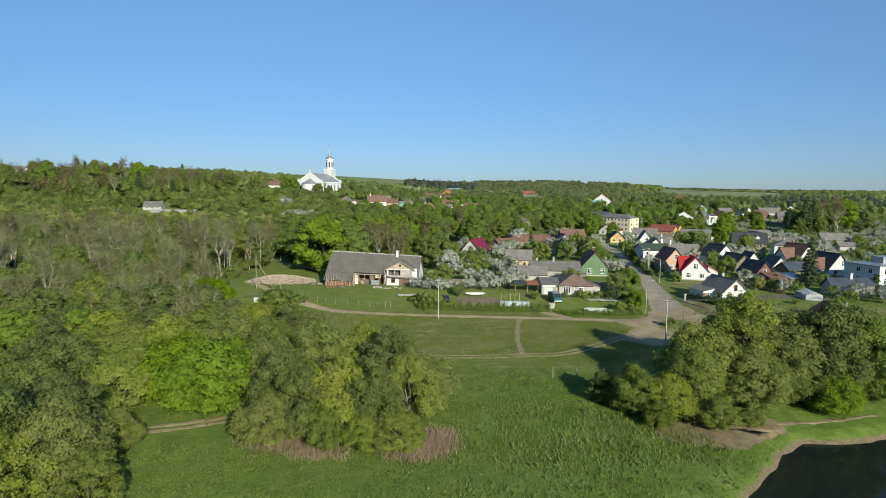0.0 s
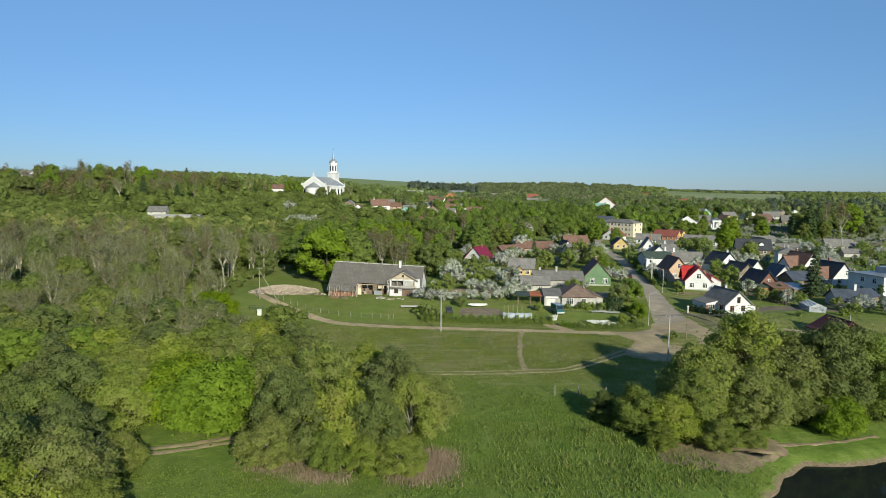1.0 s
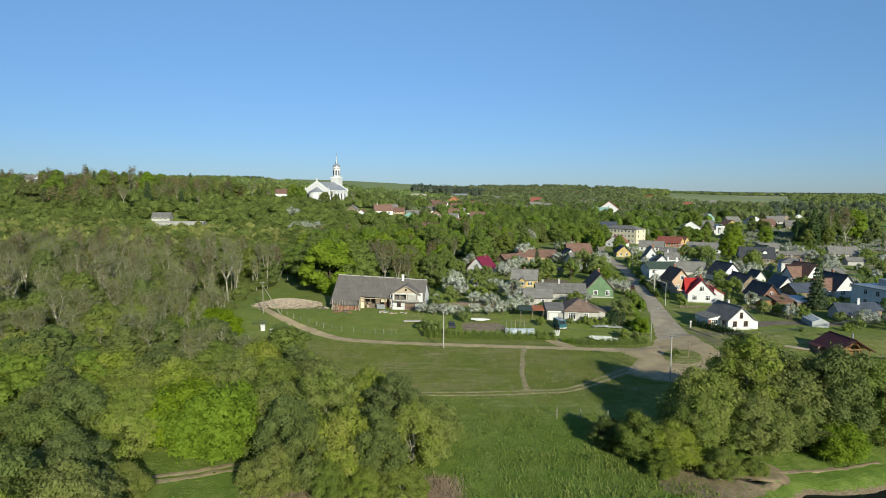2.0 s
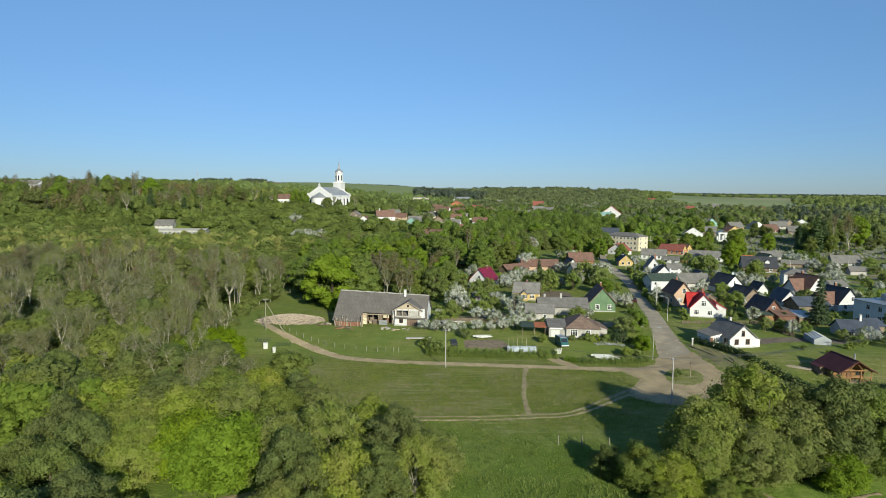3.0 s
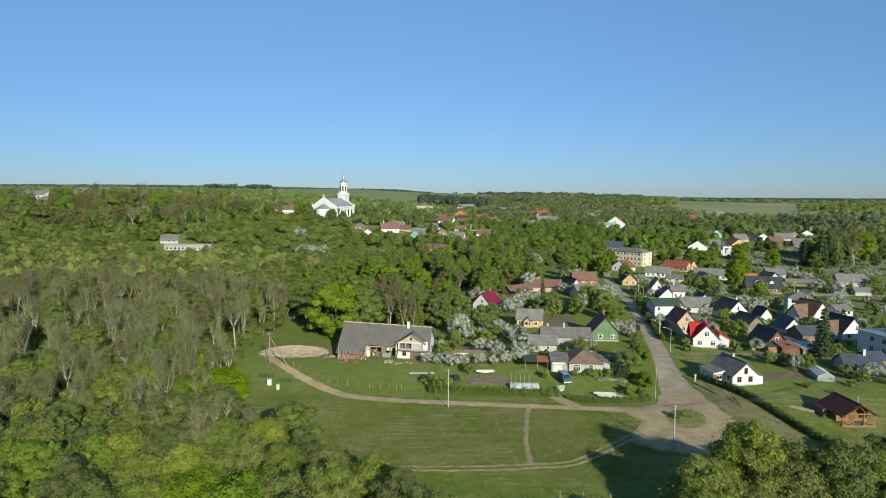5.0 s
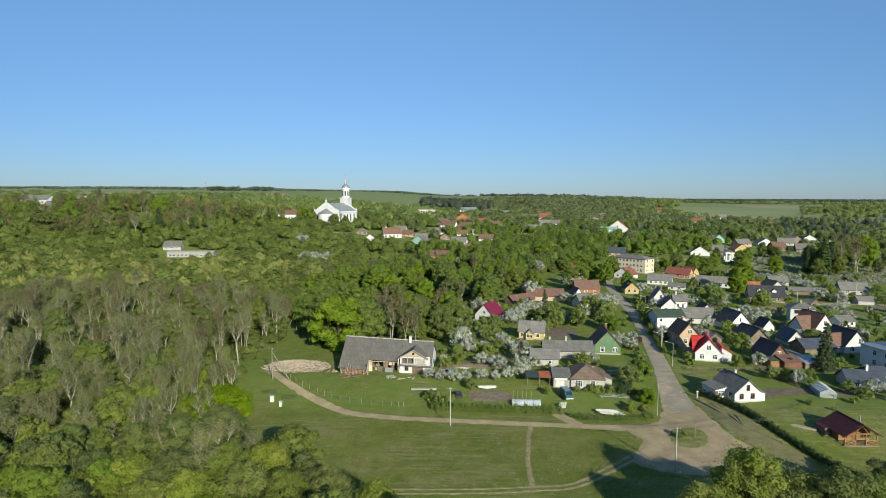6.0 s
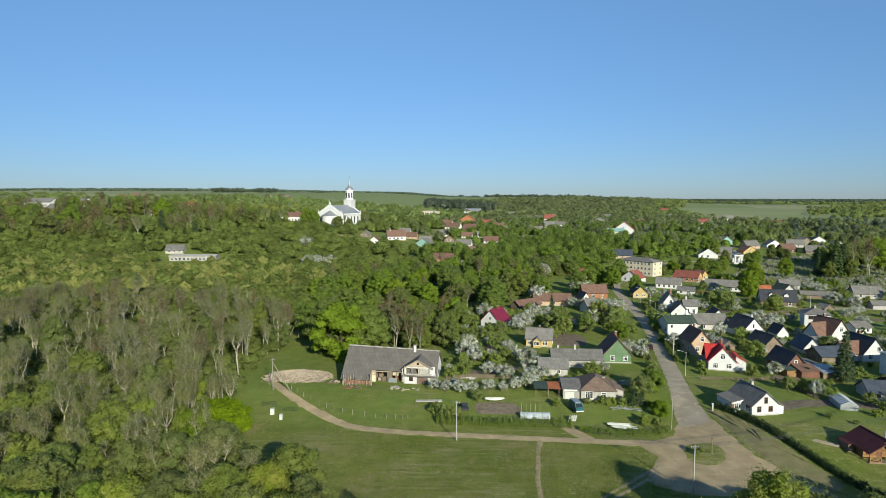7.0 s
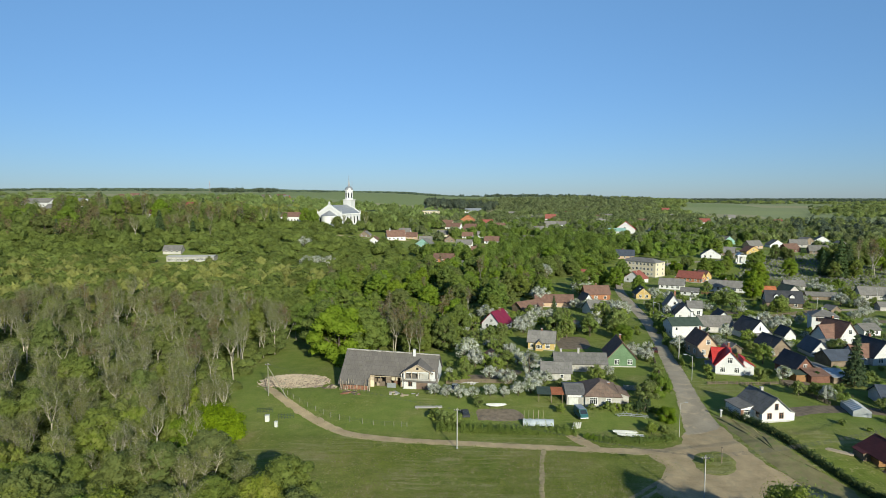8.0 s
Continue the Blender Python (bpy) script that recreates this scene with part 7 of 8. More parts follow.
wood_of("wood_horizon_far", 34, [(-2900, 3300), (-300, 2900), (2800, 3600), (3600, 4700), (-3200, 4700)], 1900, (8, 13), (14, 26), "needles_hazed", 20, 8.0, "dark tree lines on the far fields", 0.35, gap_ok=False)
wood_of("wood_copse", 35, [(-690, 2040), (-650, 2030), (-615, 2040), (-620, 2100), (-690, 2090)], 60, (17, 23), (5, 8), "needles_hazed", 90, 2.4, "round copse on the hill fields", gap_ok=False)
wood_of("wood_copse_left", 36, [(-825, 2020), (-715, 2030), (-720, 2070), (-825, 2060)], 70, (13, 24), (5, 8), "needles_hazed", 90, 2.4, "row of trees on the hill fields", gap_ok=False)
wood_of("wood_left_far", 49, [(-1500, 1250), (-900, 1080), (-700, 1120), (-800, 1350), (-1500, 1500)], 160, (6, 10), (6, 10), "leaf_hazed", 60, 1.9, "green trees along the hill fields", 0.2, gap_ok=False)
wood_of("wood_left_hill", 37, [(-1200, 900), (-820, 800), (-560, 850), (-700, 960), (-1150, 1060)], 260, (6, 10), (5, 8), "leaf_hazed", 60, 2.2, "green trees on the left hill", 0.25, gap_ok=False)

# ---- poles, wires, fences and garden things ----
def pole(x, y, height, label, arm=True, brace=None, mat="concrete", group="power poles"):
    z = ground_at(x, y)
    ob = thing("utility_pole", pose(x, y, z), label, "pole", group)
    part("post", Geo().tube((0, 0, -0.4), (0, 0, height), 0.15, 0.1, 8), M[mat], ob)
    if arm:
        cr = part("crossarm", Geo().box(-0.7, 0.7, -0.05, 0.05, height - 0.55, height - 0.43), M["wire"], ob)
        for k in (-0.6, -0.2, 0.2, 0.6):
            part("insulator", Geo().tube((k, 0, height - 0.43), (k, 0, height - 0.25), 0.05, 0.03, 6), M["paint"], cr)
    if brace:
        part("brace", Geo().tube((brace[0], brace[1], -0.4), (0, 0, height - 1.0), 0.12, 0.09, 7), M[mat], ob)
    return (x, y, z + height - 0.3)


P1 = pole(-1.1, 130.0, 8.8, "pale concrete power pole at the field road")
P2 = pole(41.0, 107.5, 9.0, "pale concrete power pole by the junction")
P3 = pole(-49.3, 157.5, 8.6, "leaning braced wooden power pole by the wood", brace=(5.5, -1.8), mat="paleback")
P4 = pole(-57.6, 215.5, 8.6, "braced wooden power pole in the clearing", brace=(-3.5, 0), mat="paleback")
P5 = pole(-92, 262, 8.6, "grey power pole among the trees", brace=(-2.5, 0), mat="paleback")
P6 = pole(66.5, 190, 8.5, "grey concrete street power pole")
P7 = pole(82.0, 262, 8.5, "grey concrete street power pole")
P8 = pole(100, 128, 8.5, "concrete power pole beyond the gazebo")
for x, y in ((90.5, 320), (104, 362), (138, 408), (176, 440), (150, 262), (194, 290)):
    pole(x, y, 8.2, "grey concrete street power pole")


def wire(a, b, sag=0.8, r=0.018):
    g = Geo()
    a, b = Vector(a), Vector(b)
    n = 10
    pts = [a.lerp(b, k / n) - Vector((0, 0, sag * 4 * (k / n) * (1 - k / n))) for k in range(n + 1)]
    for p in pts:
        g.v += [(p.x, p.y - r, p.z), (p.x, p.y + r, p.z - r), (p.x, p.y + r, p.z + r)]
    g.f += [(3 * k + i, 3 * k + (i + 1) % 3, 3 * k + 3 + (i + 1) % 3, 3 * k + 3 + i) for k in range(n) for i in range(3)]
    tagged(part("power_line", g, M["wire"]), "thin dark power line between poles", "cable", "power lines")


for dx in (-0.6, 0.6):
    wire((P1[0] + dx, P1[1], P1[2]), (P2[0] + dx, P2[1], P2[2]), 1.0)
    wire((P1[0] + dx, P1[1], P1[2]), (P3[0] + dx, P3[1], P3[2]), 1.0)
    wire((P3[0] + dx, P3[1], P3[2]), (P4[0] + dx, P4[1], P4[2]), 1.0)
for dy in (-0.6, -0.2, 0.2, 0.6):
    wire((P2[0], P2[1] + dy, P2[2] + 0.1), (P8[0], P8[1] + dy, P8[2] + 0.1), 1.4)

for lx, ly in ((60.6, 172), (66.2, 197), (72.6, 226), (78.6, 254), (84.2, 292)):
    lm = thing("street_lamp", pose(lx + 3.0, ly, ground_at(lx + 3, ly)), "grey street lamp with a curved arm over the street", "street lamp", "street lamps")
    part("post", Geo().tube((0, 0, -0.3), (0, 0, 6.8), 0.09, 0.06, 8), M["concrete"], lm)
    part("arm", Geo().tube((0, 0, 6.7), (-1.8, 0, 7.3), 0.05, 0.04, 6), M["concrete"], lm)
    part("lamp_head", Geo().box(-2.5, -1.7, -0.14, 0.14, 7.22, 7.38), M["tin"], lm)
lampo = thing("street_lamp", pose(47.6, 137.2, ground_at(47.6, 137.2)), "slim grey street lamp by the junction", "street lamp")
part("post", Geo().tube((0, 0, -0.3), (0, 0, 7.5), 0.09, 0.05, 8), M["concrete"], lampo)
part("arm", Geo().tube((0, 0, 7.5), (1.2, 0, 7.8), 0.04, 0.03, 6), M["concrete"], lampo)
part("lamp_head", Geo().box(1.0, 1.6, -0.12, 0.12, 7.72, 7.85), M["tin"], lampo)
for x, y, h in ((51.2, 124.2, 3.2), (60.2, 145.6, 1.6)):
    ob = thing("marker_post", pose(x, y, ground_at(x, y)), "square post at the road", "post")
    w = 0.17 if h < 2 else 0.07
    part("post", Geo().box(-w, w, -w, w, -0.2, h), M["concrete"] if h < 2 else M["wood"], ob)
    part("cap", Geo().box(-w - 0.08, w + 0.08, -w - 0.08, w + 0.08, h, h + 0.12), M["paint"] if h < 2 else M["wood"], ob)
for x, y in ((16.6, 89.6), (20.2, 89.2), (24.3, 88.6)):
    ob = thing("fence_post", pose(x, y, ground_at(x, y)), "weathered grey post in the meadow", "post", "meadow posts")
    part("post", Geo().tube((0, 0, -0.3), (0, 0, 1.7), 0.11, 0.09, 7), M["paleback"], ob)

# far masts
for x, y, h in ((-815, 2000, 38), (-430, 2500, 50)):
    z = ground_at(x, y)
    ob = thing("radio_mast", pose(x, y, z), "thin red and white radio mast on the horizon", "mast")
    for k in range(6):
        part("mast_section", Geo().tube((0, 0, h * k / 6), (0, 0, h * (k + 1) / 6), 0.5, 0.5, 5), M["concrete"] if k % 2 else M["brickred"], ob)

# wire fence along the field road
fence = thing("garden_fence", pose(0, 0, 0), "grey post and wire fence along the garden", "fence")
line = smooth_line([(-46, 159.5), (-40.2, 153.4), (-33, 147.2), (-28.6, 144.6), (-20.3, 141.8), (-15.5, 141.2), (-12.5, 141.0)], 2.4)
for x, y in line:
    part("post", Geo().tube((x, y, ground_at(x, y) - 0.2), (x, y, ground_at(x, y) + 1.25), 0.06, 0.05, 6), M["paleback"], fence)
for hz in (0.4, 0.8, 1.15):
    for (x0, y0), (x1, y1) in zip(line, line[1:]):
        part("wire", Geo().tube((x0, y0, ground_at(x0, y0) + hz), (x1, y1, ground_at(x1, y1) + hz), 0.012, 0.012, 3), M["wire"], fence)


def hedge(name, points, width, height, mat, label, density=420, leaf=0.16, seed=5, lumpy=0.15):
    """A hedge: leaves over a long, slightly uneven box."""
    rng = np.random.default_rng(seed)
    ln = smooth_line(points, 0.5)
    n = int(len(ln) * 0.5 * density)
    k = rng.integers(0, len(ln), n)
    ahead = np.gradient(ln, axis=0)
    ahead /= np.linalg.norm(ahead, axis=1)[:, None]
    side = np.stack([ahead[:, 1], -ahead[:, 0]], -1)
    a = rng.uniform(0, math.pi, n)
    bump = 1 + lumpy * np.sin(k * 1.9 + 2 * np.sin(k * 0.37)) + lumpy * 0.6 * rng.normal(size=n)
    xy = ln[k] + side[k] * (np.cos(a) * width / 2 * rng.uniform(0.8, 1.1, n) * bump)[:, None] + rng.normal(size=(n, 2)) * 0.12
    z = gz(xy[:, 0], xy[:, 1]) + np.minimum(np.sin(a) * 1.5, 1.0) * height * bump * rng.uniform(0.3, 1.0, n) ** 0.5
    nrm = np.column_stack([side[k] * np.cos(a)[:, None], np.sin(a)]) + rng.normal(size=(n, 3)) * 0.5
    v, f = leaf_plates(np.column_stack([xy, z]), nrm, leaf, rng)
    return tagged(new(name, array_mesh(name, v, f, mat)), label, "hedge")


hedge("hedge", [(61.5, 147.5), (63.6, 143.2), (65.6, 137.5), (67.3, 129.5), (69.3, 121.3), (71.6, 112), (75, 101)], 0.9, 1.25, M["leaf_fir"], "long dark clipped thuja hedge beside the lawn", 300, 0.2, 5, 0.3)
hedge("hedge", [(29.5, 134.6), (33, 134.0), (38, 134.2), (43, 134.6), (46.2, 136.0)], 1.3, 0.9, M["leaf_bright"], "low green hedge along the field road", 320, 0.2, 6, 0.5)
hedge("hedge", [(-5.5, 139.8), (0, 139.0), (7, 138.6), (13, 138.4), (20, 138.2), (25, 138.0)], 1.4, 1.3, M["leaf_olive"], "uneven green hedge along the garden", 320, 0.22, 7, 0.55)
hedge("hedge", [(27.0, 136.0), (29.2, 134.5)], 0.9, 1.0, M["leaf_bright"], "short green hedge by the garden entry", 300, 0.18, 8, 0.2)
hedge("hedge", [(66.2, 186), (70.2, 208), (75.5, 232), (80.5, 256)], 1.0, 1.3, M["leaf_olive"], "dark green hedge along the street", 200, 0.25, 9, 0.3)
hedge("hedge", [(88.5, 284), (92, 296), (97, 300)], 1.2, 1.4, M["leaf_bright"], "green hedge around a street garden", 200, 0.25, 10, 0.2)



def board_fence(points, height, mat, label, gap=0.16, post_gap=2.5):
    """A board fence: posts and rails, with the narrow boards as one part."""
    ln = smooth_line(points, post_gap)
    ob = thing("board_fence", pose(0, 0, 0), label, "fence", "garden fences")
    boards = Geo()
    for (x0, y0), (x1, y1) in zip(ln, ln[1:]):
        z0, z1 = ground_at(x0, y0), ground_at(x1, y1)
        part("post", Geo().box(x0 - 0.06, x0 + 0.06, y0 - 0.06, y0 + 0.06, z0 - 0.2, z0 + height + 0.1), M[mat], ob)
        for q in (0.25, 0.8):
            part("rail", Geo().tube((x0, y0, z0 + height * q), (x1, y1, z1 + height * q), 0.04, 0.04, 4), M[mat], ob)
        n = max(2, int(math.hypot(x1 - x0, y1 - y0) / gap))
        for k in range(n):
            u = (k + 0.5) / n
            x, y, z = x0 + (x1 - x0) * u, y0 + (y1 - y0) * u, z0 + (z1 - z0) * u
            boards.box(x - 0.045, x + 0.045, y - 0.045, y + 0.045, z, z + height + 0.06 * ((k * 7) % 3 - 1))
    tagged(part("boarding", boards, M[mat], ob), kind="stuff")
    return ob


board_fence([(66.5, 168.5), (72, 169.2), (80, 168.5), (86, 169.5)], 0.8, "wood", "low brown board fence before a garden", 0.3)
board_fence([(86.5, 170), (88.5, 160), (89.5, 152.5)], 1.0, "wood", "low weathered fence between gardens", 0.35)
board_fence([(56.2, 176), (58.4, 186), (61.5, 200), (64.5, 213)], 1.1, "wood", "grey wooden fence along the street", 0.3)
board_fence([(42.6, 163.5), (48, 163), (54, 163.5)], 1.3, "concrete", "pale concrete panel fence behind the house", 0.12)
board_fence([(-4, 167.5), (4, 168.8), (14, 168.2)], 1.0, "wood", "old brown wattle fence in the garden", 0.14)
board_fence([(93, 112), (99, 117.5), (108, 124), (120, 130)], 1.2, "wood", "dark board fence beyond the gazebo lawn", 0.3)
board_fence([(100, 247), (112, 252.5), (140, 265), (168, 280.5)], 1.2, "wood", "weathered fence along the side lane", 0.35, 3.5)
board_fence([(126, 322), (136, 317), (150, 316)], 1.2, "brownpaint", "dark fence before the long white house", 0.35, 3.0)
board_fence([(174, 390), (221, 349), (290, 336)], 0.8, "wood", "grey weathered fence round the cemetery", 0.5, 4.0)

# stacks of split logs and boards
rng = random.Random(5)
pile = thing("log_pile", pose(-45.5, 168.5, ground_at(-45.5, 168.5)), "wide heap of sawn pale firewood", "log pile")
shapes = []
for k in range(4):
    me = Geo().tube((-0.3 - 0.1 * k, 0, 0), (0.3 + 0.1 * k, 0, 0), 0.13 + 0.02 * k, 0.12 + 0.02 * k, 7).mesh("log")
    me.materials.append([M["firewood"], M["paleback"], M["firewood"], M["barewood"]][k])
    shapes.append(me)
heap, n_ = Geo(), 16
heap.v = [(9.0 * (i / n_ * 2 - 1), 5.0 * (j / n_ * 2 - 1), max(-0.3, 1.5 * (1 - (i / n_ * 2 - 1) ** 2) * (1 - abs(j / n_ * 2 - 1) ** 1.5) - 0.12 + 0.12 * math.sin(i * 2.3 + j * 1.7))) for j in range(n_ + 1) for i in range(n_ + 1)]
heap.f = [(j * (n_ + 1) + i, j * (n_ + 1) + i + 1, (j + 1) * (n_ + 1) + i + 1, (j + 1) * (n_ + 1) + i) for j in range(n_) for i in range(n_)]
part("heap_core", heap, M["firewood"], pile, "split firewood under the loose logs")
for k in range(298):
    u, v = rng.uniform(-1, 1), rng.uniform(-1, 1)
    if u * u + v * v > 1:
        continue
    z = max(0.12, 1.6 * (1 - u * u) * (1 - abs(v) ** 1.5) * rng.uniform(0.9, 1.05))
    part("log", shapes[k % 4], None, pile, m=pose(u * 9.5, v * 5.5, z + ground_at(-45.5 + u * 9.5, 168.5 + v * 5.5) - pile.location.z, rng.uniform(-25, 25), rng.uniform(-25, 25), rng.uniform(0, 180)))
chips, rr_ = Geo(), random.Random(8)
for k in range(1500):
    u, v = rr_.gauss(0, 0.45), rr_.gauss(0, 0.45)
    if u * u + v * v > 1.15:
        continue
    z = max(0.03, 1.62 * (1 - u * u) * (1 - abs(v) ** 1.5) * rr_.uniform(0.85, 1.12)) if u * u < 1 and v * v < 1 else 0.05
    x, y, a, ln, w = u * 9.5, v * 5.5, rr_.uniform(0, 6.3), rr_.uniform(0.12, 0.3), rr_.uniform(0.06, 0.12)
    z += ground_at(-45.5 + x, 168.5 + y) - pile.location.z
    c, d, t = math.cos(a), math.sin(a), rr_.uniform(-0.12, 0.12)
    chips.add([(x - c * ln - d * w, y - d * ln + c * w, z - t), (x + c * ln - d * w, y + d * ln + c * w, z + t), (x + c * ln + d * w, y + d * ln - c * w, z + t), (x - c * ln + d * w, y - d * ln - c * w, z - t), (x - c * ln, y - d * ln, z + w * 1.6 - t), (x + c * ln, y + d * ln, z + w * 1.6 + t)],
              [(0, 1, 5, 4), (2, 3, 4, 5), (0, 4, 3), (1, 2, 5), (3, 2, 1, 0)])
tagged(part("split_wood", chips, M["barewood"], pile), kind="stuff")
FOOT.append((-45.5, 168.5, 10))


def crate(name, x, y, w, d, hgt, mat, label, category, yaw=0, lid=None):
    ob = thing(name, pose(x, y, ground_at(x, y), 0, 0, yaw), label, category)
    part("body", Geo().box(-w / 2, w / 2, -d / 2, d / 2, -0.1, hgt), M[mat], ob)
    part("lid", Geo().box(-w / 2 - 0.05, w / 2 + 0.05, -d / 2 - 0.05, d / 2 + 0.05, hgt, hgt + 0.1), M[lid or mat], ob)
    return ob


crate("equipment_box", -45.3, 143.6, 1.0, 0.7, 1.4, "agedpaint", "white metal equipment cabinet in the grass", "cabinet", 8)
crate("equipment_box", -42.4, 140.8, 0.65, 0.55, 1.2, "agedpaint", "small white metal cabinet in the grass", "cabinet", -6)
for x, y in ((-43.0, 144.6), (-49.0, 147.6)):
    ob = thing("dark_fence", pose(x, y, ground_at(x, y), 0, 0, 12), "low dark green mesh fence panel", "fence")
    for k in range(6):
        part("post", Geo().box(k * 0.7 - 0.03, k * 0.7 + 0.03, -0.03, 0.03, -0.2, 1.3), M["greenroof"], ob)
    for z in (0.3, 0.7, 1.1):
        part("rail", Geo().box(0, 3.5, -0.02, 0.02, z, z + 0.05), M["greenroof"], ob)

slabs = thing("board_stack", pose(-8.0, 150.6, ground_at(-8, 150.6), 0, 0, 3), "low stack of pale concrete planks on the grass", "slab stack")
for k in range(4):
    part("plank", Geo().box(-3.3, 3.3, -0.6 + 0.3 * k, -0.34 + 0.3 * k, 0.3, 0.5 + 0.03 * (k % 2)), M["concrete"], slabs)
part("bearer", Geo().box(-2.8, -2.5, -0.6, 0.6, -0.1, 0.3), M["wood"], slabs)
part("bearer", Geo().box(2.5, 2.8, -0.6, 0.6, -0.1, 0.3), M["wood"], slabs)
FOOT.append((-8, 150.6, 3))


def boat(x, y, yaw, length, label):
    """An upturned white hull on trestles."""
    g, n, ring = Geo(), 12, 7
    vs = []
    for i in range(n + 1):
        u = i / n
        half = 0.62 * math.sin(math.pi * min(1, 0.12 + u * 0.9)) ** 0.7
        for j in range(ring):
            a = math.pi * j / (ring - 1)
            vs.append((length * (u - 0.5), half * math.cos(a), 0.55 * half / 0.62 * math.sin(a) + 0.25 * abs(2 * u - 1) ** 2))
    fs = [(i * ring + j, i * ring + j + 1, (i + 1) * ring + j + 1, (i + 1) * ring + j) for i in range(n) for j in range(ring - 1)]
    g.add(vs, fs)
    ob = thing("rowing_boat", pose(x, y, ground_at(x, y) + 0.35, 0, 0, yaw), label, "boat", "upturned boats")
    hull = part("hull", g, M["agedpaint"], ob, smooth=True)
    part("keel", Geo().box(-length * 0.42, length * 0.42, -0.03, 0.03, 0.5, 0.62), M["agedpaint"], ob)
    for u in (-0.28, 0.28):
        part("trestle", Geo().box(length * u - 0.06, length * u + 0.06, -0.6, 0.6, -0.45, 0.12), M["wood"], ob)
    return ob


boat(37.0, 136.6, -10, 6.0, "upturned white rowing boat on the hedge side grass")
boat(36.2, 138.2, -8, 5.6, "upturned white boat lying behind another")
boat(8.6, 151.9, 2, 5.2, "slim white upturned boat on the garden bed")
for k in range(4):
    ob = thing("white_barrel", pose(25.1 + 0.5 * k, 141.0 + 0.1 * k, ground_at(26, 141.2), 0, 14, 0), "tall white plastic canoe end leaning in a row", "container", "white containers")
    part("body", Geo().tube((0, 0, -0.05), (0, 0, 1.3), 0.24, 0.18, 10), M["agedpaint"], ob)
    part("rim", Geo().tube((0, 0, 1.3), (0, 0, 1.42), 0.19, 0.1, 10), M["agedpaint"], ob)

# teal van
van = thing("van", pose(28.0, 146.6, ground_at(28, 146.6), 0, 0, -80), "old teal delivery van parked on the grass", "van")
part("body", Geo().prism([(-2.3, 0.5), (2.2, 0.5), (2.3, 1.2), (1.9, 1.35), (1.3, 2.25), (-2.3, 2.3)], "y", -0.95, 0.95), M["van"], van)
part("windscreen", Geo().add([(1.86, -0.8, 1.42), (1.86, 0.8, 1.42), (1.38, 0.75, 2.18), (1.38, -0.75, 2.18), (1.9, -0.8, 1.43), (1.9, 0.8, 1.43), (1.42, 0.75, 2.19), (1.42, -0.75, 2.19)],
                             [(0, 1, 2, 3), (7, 6, 5, 4), (0, 4, 5, 1), (1, 5, 6, 2), (2, 6, 7, 3), (3, 7, 4, 0)]), M["glass"], van)
for s in (-1, 1):
    part("side_window", Geo().box(-0.2, 1.1, s * 0.955 - 0.01, s * 0.955 + 0.01, 1.4, 2.0), M["glass"], van)
    for x in (-1.5, 1.4):
        wh = part("wheel", Geo().tube((x, s * 0.8, 0.34), (x, s * 0.98, 0.34), 0.34, 0.34, 14), M["rubber"], van)
        part("rim", Geo().tube((x, s * 0.97, 0.34), (x, s * 1.0, 0.34), 0.18, 0.18, 10), M["tin"], wh)
part("roof_rack", Geo().box(-2.1, 1.0, -0.8, 0.8, 2.32, 2.38), M["tin"], van)
part("bumper", Geo().box(2.28, 2.4, -0.95, 0.95, 0.5, 0.7), M["paint"], van)
FOOT.append((28, 146.6, 2.6))

def car(x, y, yaw, paint, label):
    """A small parked saloon car."""
    ob = thing("car", pose(x, y, ground_at(x, y), 0, 0, yaw), label, "car", "parked cars")
    part("body", Geo().prism([(-2.1, 0.35), (2.1, 0.35), (2.15, 0.75), (1.2, 0.88), (-1.7, 0.92), (-2.1, 0.8)], "y", -0.82, 0.82), M[paint], ob)
    part("cabin", Geo().prism([(-1.45, 0.9), (0.95, 0.88), (0.35, 1.4), (-1.0, 1.42)], "y", -0.7, 0.7), M["glass"], ob)
    part("roof", Geo().box(-1.0, 0.35, -0.7, 0.7, 1.4, 1.46), M[paint], ob)
    for s in (-1, 1):
        for u in (-1.3, 1.3):
            wh = part("wheel", Geo().tube((u, s * 0.66, 0.31), (u, s * 0.84, 0.31), 0.31, 0.31, 12), M["rubber"], ob)
            part("rim", Geo().tube((u, s * 0.83, 0.31), (u, s * 0.86, 0.31), 0.17, 0.17, 8), M["tin"], wh)
    FOOT.append((x, y, 2.2))
    return ob


car(0.8, 147.2, 100, "charcoal", "dark parked car beside the garden hedge")
car(-1.6, 163.2, 78, "tin", "silver car parked behind apple trees")
car(63.5, 203.0, 75, "darkred", "dark red car parked by the street")

# film greenhouse and frames
gh = thing("garden_greenhouse", pose(14.0, 142.0, ground_at(17, 143), 0, 0, -2), "low garden greenhouse under crumpled pale film", "greenhouse")
arch = [(1.1 * math.cos(a), 1.25 * math.sin(a)) for a in np.linspace(0, math.pi, 9)]
g = Geo()
ngh = 16
vs = [(7.0 * i / ngh, 1.2 + y + 0.05 * math.sin(i * 2.1), z + 0.06 * math.sin(i * 1.7 + y * 3)) for i in range(ngh + 1) for y, z in arch]
g.add(vs, [(i * 9 + j, i * 9 + j + 1, (i + 1) * 9 + j + 1, (i + 1) * 9 + j) for i in range(ngh) for j in range(8)])
part("film", g, M["plastic"], gh, smooth=True)
for k in range(6):
    part("hoop", Geo().tube((1.4 * k, 1.2 - 1.12, -0.1), (1.4 * k, 1.2 - 1.12, 0.5), 0.04, 0.04, 5), M["wood"], gh)
